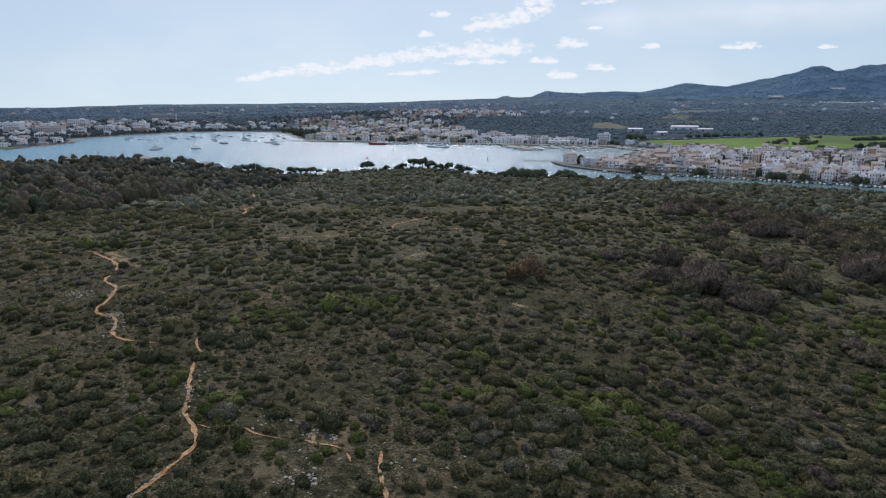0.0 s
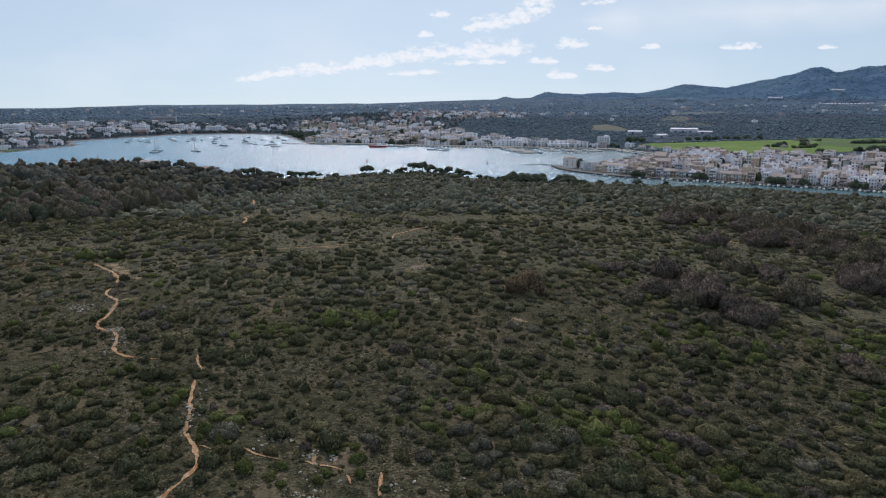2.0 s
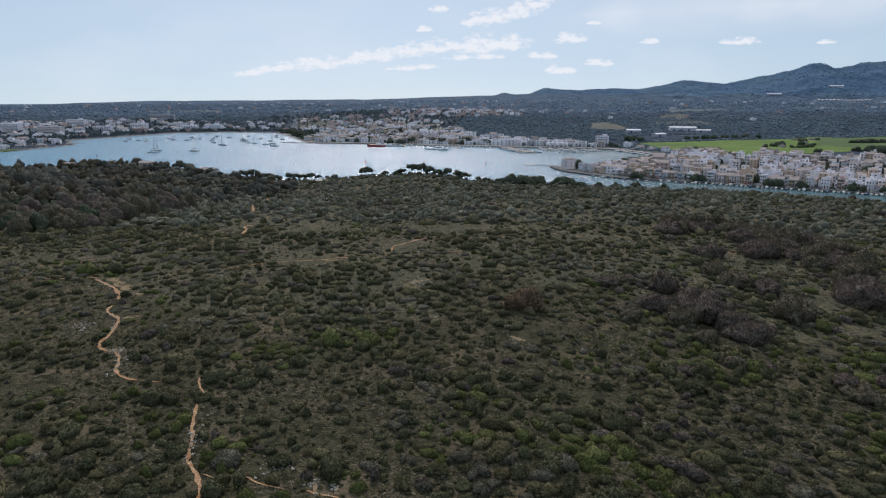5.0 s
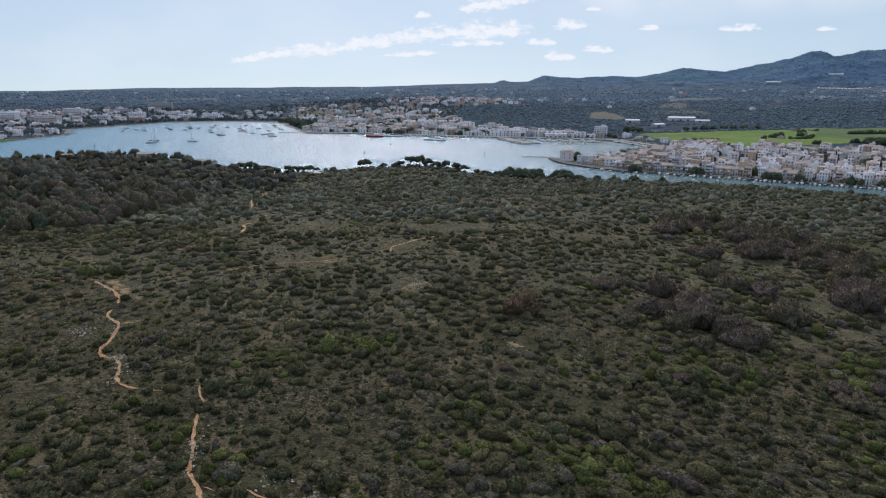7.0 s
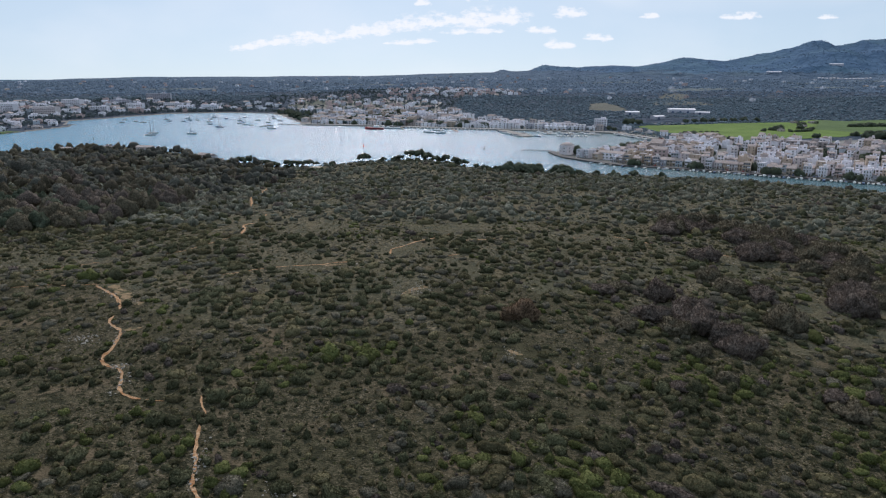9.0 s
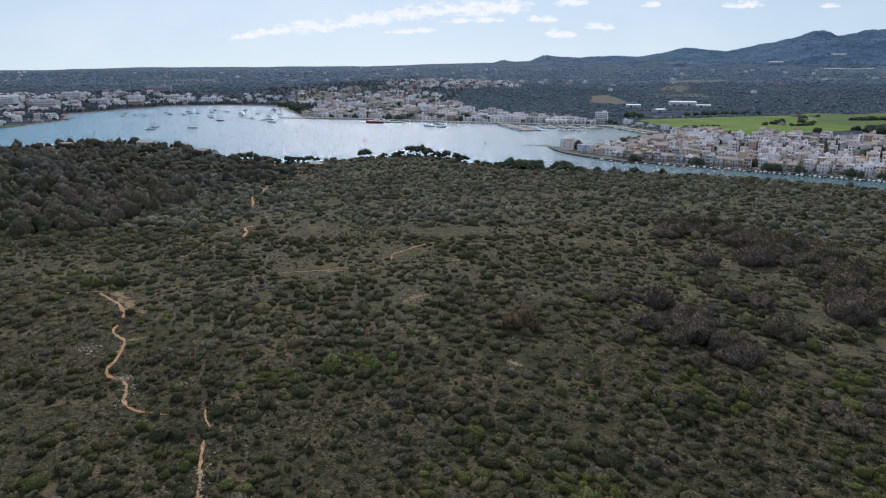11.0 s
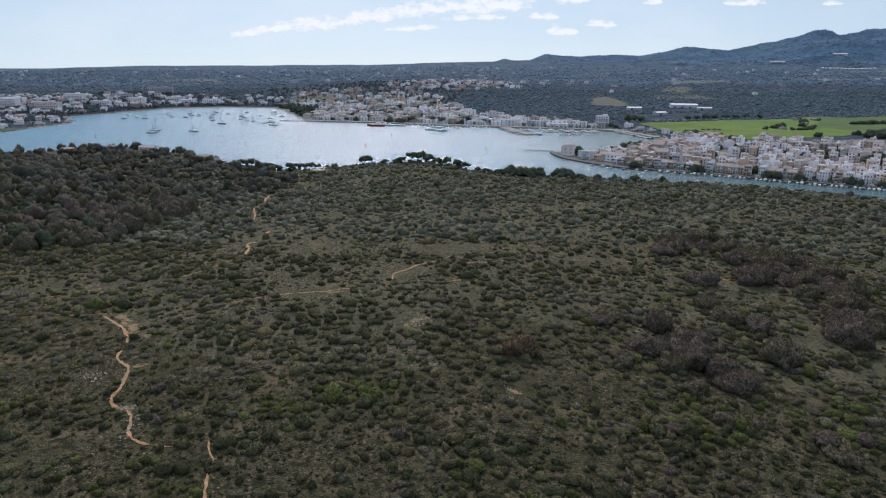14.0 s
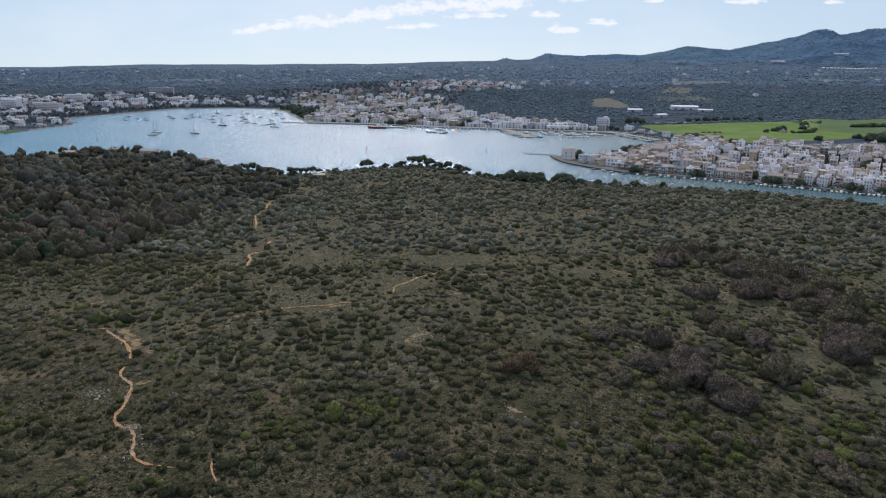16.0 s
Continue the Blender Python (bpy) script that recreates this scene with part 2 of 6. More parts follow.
LEAF = {
    "lentisk": leaves("dark_lentisk_leaves", (0.045, 0.049, 0.027), (0.088, 0.09, 0.05), (0.172, 0.164, 0.098)),
    "olive": leaves("olive_green_leaves", (0.073, 0.067, 0.035), (0.135, 0.121, 0.066), (0.234, 0.2, 0.118)),
    "bright": leaves("yellow_green_leaves", (0.062, 0.072, 0.024), (0.112, 0.125, 0.044), (0.186, 0.192, 0.08)),
    "grey": leaves("grey_green_leaves", (0.072, 0.068, 0.05), (0.127, 0.118, 0.088), (0.22, 0.198, 0.152)),
    "brown": leaves("mauve_brown_twigs", (0.06, 0.049, 0.042), (0.121, 0.098, 0.084), (0.214, 0.173, 0.148), 1.6, 0.35, 4.0),
    "tamarisk": leaves("olive_brown_foliage", (0.057, 0.05, 0.035), (0.114, 0.1, 0.071), (0.202, 0.171, 0.123), 1.4, 0.4, 3.0),
    "rust": leaves("rust_brown_foliage", (0.078, 0.052, 0.036), (0.145, 0.100, 0.068), (0.235, 0.165, 0.112), 1.4, 0.4, 3.0),
    # the wood stands far off: haze blue is added to the needles
    "pine": leaves("hazed_pine_needles", (0.059, 0.061, 0.053), (0.113, 0.114, 0.098), (0.202, 0.19, 0.16), 1.3, 0.4, 3.0),
    # far, distant and hilltop leaves: brightened and blued to carry the haze
    "far": leaves("hazy_far_evergreen_leaves", (0.11, 0.156, 0.196), (0.15, 0.206, 0.25), (0.198, 0.26, 0.3), 0.2, 0.18, 0.6),
    "distant": leaves("hazy_distant_evergreen_leaves", (0.15, 0.21, 0.285), (0.188, 0.253, 0.332), (0.23, 0.296, 0.372), 0.2, 0.18, 0.6),
    "hilltop": leaves("hazy_hill_tree_leaves", (0.175, 0.262, 0.385), (0.2, 0.292, 0.42), (0.228, 0.322, 0.45), 0.1, 0.2, 0.3),
    "town": leaves("dark_town_tree_leaves", (0.058, 0.078, 0.086), (0.09, 0.118, 0.126), (0.14, 0.172, 0.178), 0.4, 0.3, 1.0),
    "broad": leaves("dark_tree_leaves", (0.043, 0.055, 0.038), (0.074, 0.09, 0.062), (0.125, 0.14, 0.098), 1.3, 0.35, 3.0),
    # grey-green leaves with haze blue mixed into them
    "coastal": leaves("hazed_coastal_leaves", (0.086, 0.091, 0.071), (0.16, 0.164, 0.127), (0.28, 0.27, 0.208), 1.2, 0.4, 3.0),
    "grass": leaves("dry_grass_tufts", (0.1, 0.083, 0.047), (0.168, 0.138, 0.079), (0.258, 0.21, 0.13), 3.0, 0.4, 8.0),
}
# Sea and island are pale because the haze is in their colour.
FAR_SEA = surface("hazy_open_sea", [(0.3, (0.36, 0.50, 0.56)), (0.7, (0.40, 0.54, 0.60))], 0.01, 3, 0.9, space="World", spec=0.0)
FAR_LAND = surface("hazy_pale_island", [(0.3, (0.50, 0.60, 0.68)), (0.7, (0.54, 0.64, 0.71))], 0.01, 4, 0.9, space="World", spec=0.0)
BARK = surface("grey_bark", [(0.3, (0.06, 0.045, 0.035)), (0.7, (0.14, 0.11, 0.09))], 3.0, 6, 0.95, 0.8, 9.0)
ROCK = surface("pale_limestone", [(0.3, (0.20, 0.18, 0.15)), (0.55, (0.34, 0.31, 0.27)), (0.75, (0.48, 0.45, 0.40))], 1.5, 8, 0.95, 0.8, 4.0, 0.15, space="World")
SHORE_ROCK = surface("shore_rock", [(0.3, (0.10, 0.098, 0.095)), (0.55, (0.19, 0.18, 0.17)), (0.75, (0.31, 0.29, 0.27))], 0.5, 8, 0.95, 0.8, 2.0, space="World")
SAND = surface("pale_sand", [(0.3, (0.45, 0.39, 0.30)), (0.7, (0.58, 0.52, 0.42))], 0.3, 6, 0.95, 0.2, 2.0, space="World")
STONE = surface("quay_stone", [(0.3, (0.20, 0.19, 0.175)), (0.55, (0.29, 0.275, 0.255)), (0.75, (0.38, 0.36, 0.335))], 0.4, 7, 0.9, 0.4, 2.0, space="World")
ROAD = surface("grey_asphalt", [(0.3, (0.07, 0.07, 0.072)), (0.7, (0.13, 0.125, 0.12))], 0.2, 7, 0.9, 0.2, 2.0, space="World")


def plaster(name, c):
    return surface(name, [(0.3, tuple(v * 0.78 for v in c)), (0.5, c), (0.75, tuple(min(0.85, v * 1.08) for v in c))], 0.5, 7, 0.9, 0.15, 3.0, 0.16)


# Plaster tones with extra blue put in for haze over the towns.
WALLS = [plaster("white_plaster", (0.83, 0.80, 0.86)), plaster("cream_plaster", (0.68, 0.61, 0.615)), plaster("ochre_plaster", (0.50, 0.40, 0.32)),
         plaster("rose_plaster", (0.56, 0.42, 0.40)), plaster("grey_plaster", (0.50, 0.49, 0.55)), plaster("sandstone_wall", (0.43, 0.37, 0.355)),
         plaster("pale_blue_plaster", (0.52, 0.57, 0.63))]
TILES = surface("terracotta_tiles", [(0.3, (0.25, 0.20, 0.185)), (0.5, (0.36, 0.300, 0.280)), (0.72, (0.46, 0.40, 0.385))], 0.9, 7, 0.9, 0.6, 5.0, 0.2)
TERRACE = surface("roof_terrace", [(0.3, (0.33, 0.31, 0.33)), (0.5, (0.48, 0.45, 0.475)), (0.75, (0.62, 0.60, 0.64))], 0.5, 7, 0.9, 0.3, 3.0, 0.3)
GLASS = surface("dark_window", [(0.3, (0.02, 0.025, 0.03)), (0.7, (0.05, 0.055, 0.06))], 0.8, 3, 0.15, vary=0.4, spec=0.5)
SHUTTER = surface("green_shutter", [(0.3, (0.04, 0.07, 0.055)), (0.7, (0.07, 0.11, 0.085))], 2.0, 4, 0.6, vary=0.4)
BLUE_SHUTTER = surface("blue_shutter", [(0.3, (0.06, 0.12, 0.22)), (0.7, (0.10, 0.18, 0.30))], 2.0, 4, 0.6, vary=0.3)
BROWN_DOOR = surface("brown_wood", [(0.3, (0.10, 0.06, 0.035)), (0.7, (0.20, 0.12, 0.07))], 2.0, 6, 0.6, 0.2, 10, vary=0.3)
BOAT_WHITE = surface("white_gelcoat", [(0.3, (0.70, 0.70, 0.69)), (0.7, (0.82, 0.82, 0.81))], 0.8, 4, 0.3, vary=0.08, spec=0.5)
BOAT_BLUE = surface("blue_hull_paint", [(0.3, (0.03, 0.06, 0.14)), (0.7, (0.05, 0.09, 0.20))], 0.8, 4, 0.35, vary=0.3, spec=0.5)
RED_PAINT = surface("red_paint", [(0.3, (0.40, 0.05, 0.05)), (0.7, (0.52, 0.09, 0.08))], 0.8, 4, 0.45, vary=0.2, spec=0.5)
TEAK = surface("teak_deck", [(0.3, (0.24, 0.15, 0.08)), (0.7, (0.36, 0.24, 0.14))], 2.0, 5, 0.7, vary=0.2)
ALU = surface("grey_spar", [(0.3, (0.20, 0.20, 0.21)), (0.7, (0.30, 0.30, 0.31))], 1.0, 3, 0.4, metal=0.6)
CANVAS = surface("boat_canvas", [(0.3, (0.10, 0.16, 0.26)), (0.7, (0.16, 0.22, 0.32))], 1.0, 4, 0.85, vary=0.5)


def water_material():
    """Wind-ruffled water: every spot leans its own way, and the ruffling comes and goes in cat's-paws."""
    mat = bpy.data.materials.new("bay_water")
    mat.use_nodes = True
    t = mat.node_tree
    b = t.nodes["Principled BSDF"]
    pos = t.nodes.new("ShaderNodeNewGeometry").outputs["Position"]
    M = lambda op, p, q=None, c=None, clamp=False: m2(op, p, q, c, t, clamp)

    def noise(sx, sy, detail, rough=0.5):
        mp = t.nodes.new("ShaderNodeMapping")
        mp.inputs["Scale"].default_value = (sx, sy, 1.0)
        t.links.new(pos, mp.inputs["Vector"])
        n = t.nodes.new("ShaderNodeTexNoise")
        n.inputs["Scale"].default_value, n.inputs["Detail"].default_value, n.inputs["Roughness"].default_value = 1.0, detail, rough
        t.links.new(mp.outputs[0], n.inputs["Vector"])
        return n.outputs

    ramp = t.nodes.new("ShaderNodeValToRGB")
    ramp.color_ramp.elements[0].position, ramp.color_ramp.elements[0].color = 0.35, DEEP
    ramp.color_ramp.elements[1].position, ramp.color_ramp.elements[1].color = 0.7, SHALLOW
    t.links.new(noise(0.006, 0.006, 4)[0], ramp.inputs[0])
    # the harbour channel is a duller grey-green than the open bay
    sep = t.nodes.new("ShaderNodeSeparateXYZ")
    t.links.new(pos, sep.inputs[0])
    mix = t.nodes.new("ShaderNodeMix")
    mix.data_type = "RGBA"
    t.links.new(M("MULTIPLY", M("SUBTRACT", sep.outputs[0], 60), 1 / 180, clamp=True), mix.inputs[0])
    t.links.new(ramp.outputs[0], mix.inputs[6])
    mix.inputs[7].default_value = CHANNEL
    t.links.new(mix.outputs[2], b.inputs["Base Color"])
    b.inputs["IOR"].default_value = 1.36
    b.inputs["Roughness"].default_value = 0.27
    paws = noise(0.004, 0.022, 5, 0.6)[0]
    fleck = noise(1.3, 0.32, 3, 0.7)[0]
    amp = M("ADD", M("MULTIPLY", M("SUBTRACT", paws, 0.5), 1.2), M("MULTIPLY", M("SUBTRACT", fleck, 0.5), FLECK))
    amp = M("MAXIMUM", M("ADD", amp, WAVES), 0.5)
    lean = t.nodes.new("ShaderNodeVectorMath")
    lean.operation = "SUBTRACT"
    lean.inputs[1].default_value = (0.5, 0.5, 0.5)
    t.links.new(noise(0.6, 1.15, 4, 0.6)["Color"], lean.inputs[0])
    mul = t.nodes.new("ShaderNodeVectorMath")
    mul.operation = "SCALE"
    t.links.new(lean.outputs[0], mul.inputs[0])
    t.links.new(amp, mul.inputs["Scale"])
    flat = t.nodes.new("ShaderNodeVectorMath")
    flat.operation = "MULTIPLY_ADD"
    flat.inputs[1].default_value, flat.inputs[2].default_value = (1, 1, 0), (0, 0, 1)
    t.links.new(mul.outputs[0], flat.inputs[0])
    nrm = t.nodes.new("ShaderNodeVectorMath")
    nrm.operation = "NORMALIZE"
    t.links.new(flat.outputs[0], nrm.inputs[0])
    t.links.new(nrm.outputs[0], b.inputs["Normal"])
    return mat


WAVES, FLECK = 3.0, 1.3
DEEP, SHALLOW, CHANNEL = (0.028, 0.168, 0.275, 1), (0.044, 0.202, 0.300, 1), (0.048, 0.112, 0.128, 1)
WATER = water_material()

# ---- helpers for meshes ----
rng = np.random.default_rng(7)


def smooth(a, b, v):
    s = np.clip((v - a) / (b - a), 0, 1)
    return s * s * (3 - 2 * s)


def mesh_np(name, verts, faces, mats=(), index=None, flat=True):
    """A mesh from arrays; faces: n x 3 or n x 4."""
    me = bpy.data.meshes.new(name)
    verts, faces = np.asarray(verts, np.float32), np.asarray(faces, np.int32)
    k = faces.shape[1]
    me.vertices.add(len(verts))
    me.vertices.foreach_set("co", verts.ravel())
    me.loops.add(faces.size)
    me.loops.foreach_set("vertex_index", faces.ravel())
    me.polygons.add(len(faces))
    me.polygons.foreach_set("loop_start", np.arange(0, faces.size, k, dtype=np.int32))
    for mt in mats:
        me.materials.append(mt)
    if index is not None:
        me.polygons.foreach_set("material_index", np.asarray(index, np.int32))
    me.polygons.foreach_set("use_smooth", np.full(len(faces), not flat))
    me.update(calc_edges=True)
    return me


def part(name, me, parent, label="", m=None):
    ob = new(name, me)
    ob.parent = parent
    if m is not None:
        ob.matrix_basis = m
    return tagged(ob, label)


def box_mesh(name, boxes, mat, bevel=0.0):
    """One mesh of boxes (x0, x1, y0, y1, z0, z1), their edges slightly broken."""
    bm = bmesh.new()
    for x0, x1, y0, y1, z0, z1 in boxes:
        r = bmesh.ops.create_cube(bm, size=1)
        bmesh.ops.scale(bm, vec=(x1 - x0, y1 - y0, z1 - z0), verts=r["verts"])
        bmesh.ops.translate(bm, vec=((x0 + x1) / 2, (y0 + y1) / 2, (z0 + z1) / 2), verts=r["verts"])
    if bevel:
        bmesh.ops.bevel(bm, geom=bm.edges[:], offset=bevel, segments=1, affect="EDGES")
    me = bpy.data.meshes.new(name)
    bm.to_mesh(me)
    bm.free()
    me.materials.append(mat)
    return me


# ---- the lie of the land ----
# swells of the headland: weights of soft hills on a 6 x 6 net
HILLS = (5.39, 4.15, 4.7, 6.63, 4.95, -13.16, 3.29, -4.14, 2.87, 1.51, 1.15, 2.88, 4.28, 2.25, 13.04, -9.49, -8.14, -2.42,
         2.76, -3.89, 19.83, 2.07, -1.17, 10.13, 1.4, -18.19, -0.33, 13.27, -5.21, -17.78, 13.72, 8.33, -7.87, -8.06, -0.12, -5.04)
NEAR_SHORE = [(-2000, 500), (-900, 700), (-560, 830), (-466, 880), (-393, 915), (-298, 850), (-225, 770), (-161, 733), (-80, 775), (-26, 800), (28, 748),
              (66, 715), (120, 705), (222, 684), (309, 648), (420, 576), (600, 450), (900, 300), (3000, 100)]
BAY = [(-650, 1069), (-628, 1120), (-605, 1201), (-662, 1300), (-612, 1376), (-543, 1488), (-448, 1519), (-345, 1498), (-315, 1449), (-259, 1317),
       (-227, 1233), (-110, 1211), (-6, 1174), (150, 1135), (255, 1105), (300, 1010), (289, 930), (215, 900), (131, 872), (141, 820), (190, 758), (268, 723),
       (356, 670), (520, 575), (800, 420), (3000, 200), (3000, -600), (-3000, -600), (-3000, 900), (-900, 960)]


def wobble(x, y, s, k=0.0):
    """Cheap smooth unevenness in -1..1."""
    return (np.sin(x / s + 1.7 * np.sin(y / s * 0.71 + k) + k) + np.sin(y / s * 1.13 + 1.3 * np.sin(x / s * 0.83 + 2 * k) + 2.1)
            + 0.6 * np.sin((x + y) / s * 1.9 + 1.1 * np.sin((x - y) / s * 1.3))) / 2.6


def near_shore_y(x):
    p = np.array(NEAR_SHORE, float)
    return np.interp(x, p[:, 0], p[:, 1]) + 4 * wobble(x, x * 0.3, 9.0) + 2 * wobble(x, x * 0.1, 3.1)


def bay_distance(x, y):
    """Distance to the outline of the water, minus inside the far bay's outline."""
    x, y = np.asarray(x, float), np.asarray(y, float)
    inside, best = np.zeros(x.shape, bool), np.full(x.shape, 1e9)
    n = len(BAY)
    for i in range(n):
        (ax, ay), (bx, by) = BAY[i], BAY[(i + 1) % n]
        dx, dy = bx - ax, by - ay
        s = np.clip(((x - ax) * dx + (y - ay) * dy) / (dx * dx + dy * dy), 0, 1)
        best = np.minimum(best, np.hypot(x - ax - s * dx, y - ay - s * dy))
        cross = (ay > y) != (by > y)
        inside ^= cross & (x < dx * (y - ay) / (dy if dy else 1e-9) + ax)
    return np.where(inside, -best, best)


def near_height(x, y):
    z = np.full(np.shape(x), 10.0)
    i = 0
    for a in (-450, -270, -90, 90, 270, 450):
        for b in (-50, 130, 310, 490, 670, 850):
            z = z + HILLS[i] * np.exp(-((x - a) ** 2 + (y - b) ** 2) / (2 * 190.0 ** 2))
            i += 1
    d = near_shore_y(x) - y
    z = np.maximum(z, 2.0) + 0.5 * wobble(x, y, 14.0) + 0.25 * wobble(x, y, 4.0, 1.0)
    cap = np.where(d > 0, 0.6 + 0.16 * d, -2.5 + 0 * d)
    cap = np.where((d <= 0) & (d > -14), 0.6 + 0.22 * d, cap)
    return np.minimum(z, cap)


RIDGE = [(-4000, -38), (-2762, -38), (-2054, -16), (-502, -4), (-8, 11), (238, 25), (340, 27), (389, 45), (460, 34), (560, 36), (659, 76), (760, 64), (870, 58), (1000, 66),
         (1090, 71), (1151, 69), (1222, 63), (1380, 88), (1516, 119), (1640, 112), (1781, 99), (1900, 116), (2021, 143), (2180, 185), (2326, 217),
         (2400, 208), (2487, 189), (2560, 212), (2620, 231), (2760, 226), (3100, 250), (4200, 180)]


def far_height(x, y):
    d = np.maximum(bay_distance(x, y), -20)
    z = 1.2 + 5.4 * smooth(10, 320, d)
    z = np.where(d < 0, np.maximum(-3.0, 1.2 + 1.2 * d), z)
    land = smooth(0, 260, d)
    z = z + land * (16 * np.exp(-(((x + 60) / 420) ** 2 + ((y - 2050) / 430) ** 2)) + 7 * np.exp(-(((x + 700) / 420) ** 2 + ((y - 1800) / 420) ** 2)))
    z = z + land * 14 * smooth(1250, 2300, y) * smooth(100, 1100, x)
    p = np.array(RIDGE, float)
    far = np.interp(x, p[:, 0], p[:, 1])
    hill = np.maximum(far - 12, 0)
    hill = hill * (1 + 0.06 * wobble(x, y * 0.4, 60.0) + 0.04 * wobble(x, y * 0.4, 21.0) + 0.10 * wobble(x, y, 130.0, 0.7) * smooth(4600, 4300, y))
    z = z * (1 - smooth(2600, 4300, y)) + np.minimum(far, 12 + 0 * x) * smooth(2600, 4600, y)
    spur = np.clip(1 - (4650 - y) / (350 + 5.0 * hill) * (1 + 0.40 * wobble(x, y, 170.0) + 0.22 * wobble(x, y, 62.0, 1.5)), 0, 1)
    z = z + hill * spur ** 1.5 * np.where(y > 4650, 1 - smooth(4650, 4990, y) * 0.6, 1)
    z = z + land * smooth(1200, 1900, y) * (2.2 * wobble(x, y, 130.0) + 1.2 * wobble(x, y, 47.0, 2.0))
    return z


def height(x, y):
    x, y = np.asarray(x, float), np.asarray(y, float)
    near = y < near_shore_y(x) + 10
    return np.where(near & (y < 1000), near_height(x, y), far_height(x, y))


def build_ground():
    ys = [-260.0]
    while ys[-1] < 4985:
        y = ys[-1]
        ys.append(y + (2.6 if 60 < y < 340 else 3.8 if y < 1000 else 6 if y < 1600 else 11 if y < 2400 else 20))
    ys = np.array(ys)
    s = np.linspace(-1, 1, 225)
    s = s * (0.72 + 0.28 * s ** 2)
    X = s[None, :] * (330 + 0.80 * np.maximum(ys, 0))[:, None]
    Y = np.repeat(ys[:, None], len(s), 1)
    Z = height(X, Y)
    ny, nx = X.shape
    V = np.stack([X, Y, Z], -1).reshape(-1, 3)
    i = (np.arange(ny - 1)[:, None] * nx + np.arange(nx - 1)[None, :]).ravel()
    F = np.stack([i, i + 1, i + nx + 1, i + nx], 1)
    cx, cy = V[F].mean(1)[:, 0], V[F].mean(1)[:, 1]
    cz = V[F].mean(1)[:, 2]
    idx = np.zeros(len(F), int)
    nearm = cy < near_shore_y(cx) + 10
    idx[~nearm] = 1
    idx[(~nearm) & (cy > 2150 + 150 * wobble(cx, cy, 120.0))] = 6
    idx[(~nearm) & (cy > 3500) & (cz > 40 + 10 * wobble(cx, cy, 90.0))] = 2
    idx[nearm & (cy > 228 + 30 * wobble(cx, cy, 24.0) + 12 * wobble(cx, cy, 7.0, 1.0))] = 7
    d = bay_distance(cx, cy)
    town = (~nearm) & (d < 330 + 40 * wobble(cx, cy, 60.0)) & (cy < 1750) & ~((cx > 320) & (cy > 960)) & ~((cx > 210) & (cy > 1130)) & ~((cx > 60) & (cy > 1330))
    idx[town & (cx > -330 + 30 * wobble(cx, cy, 40.0))] = 3
    shore = ((~nearm) & (d < 7)) | (nearm & (near_shore_y(cx) - cy < 10))
    idx[shore] = 4
    idx[nearm & (near_shore_y(cx) - cy < 26) & (np.abs(cx + 165) < 55)] = 5
    ob = new("ground", mesh_np("ground", V, F, (SCRUB_GROUND, HAZY_WOODLAND, HAZY_HILLSIDE, TOWN_GROUND, SHORE_ROCK, SAND, HAZY_PLAIN, SLOPE_GROUND), idx, flat=False))
    tagged(ob, "uneven scrubland, far woods and hills", "ground", kind="structure")
    w = new("water", mesh_np("water", [(-2600, 250, 0), (2600, 250, 0), (2600, 1560, 0), (-2600, 1560, 0)], [(0, 1, 2, 3)], (WATER,)))
    tagged(w, "rippled blue bay water glinting under the sun", "water", kind="structure")


build_ground()


def horizon_strip(name, line, mat, label):
    """A low far shape against the sky: (x, top) along one line near the world's edge."""
    V = [p for x, z in line for p in ((x, 4975, -120), (x, 4975, z), (x, 4983, z))]
    n = len(line)
    F = [(3 * i + j, 3 * i + 3 + j, 3 * i + 4 + j, 3 * i + 1 + j) for i in range(n - 1) for j in range(2)]
    tagged(new(name, mesh_np(name, V, F, (mat,))), label, "backdrop", kind="structure")


horizon_strip("backdrop", [(-3300, -36), (-2950, -34), (-2600, -33), (-2330, -31), (-2100, -27), (-1900, -24)], FAR_SEA, "strip of distant open sea, pale with painted haze")
horizon_strip("backdrop", [(-2300, -30), (-2200, -20), (-2100, -16), (-2020, -13), (-1948, -12), (-1850, -12), (-1760, -16), (-1685, -19), (-1600, -24)], FAR_LAND, "faint island on the horizon, pale with painted haze")


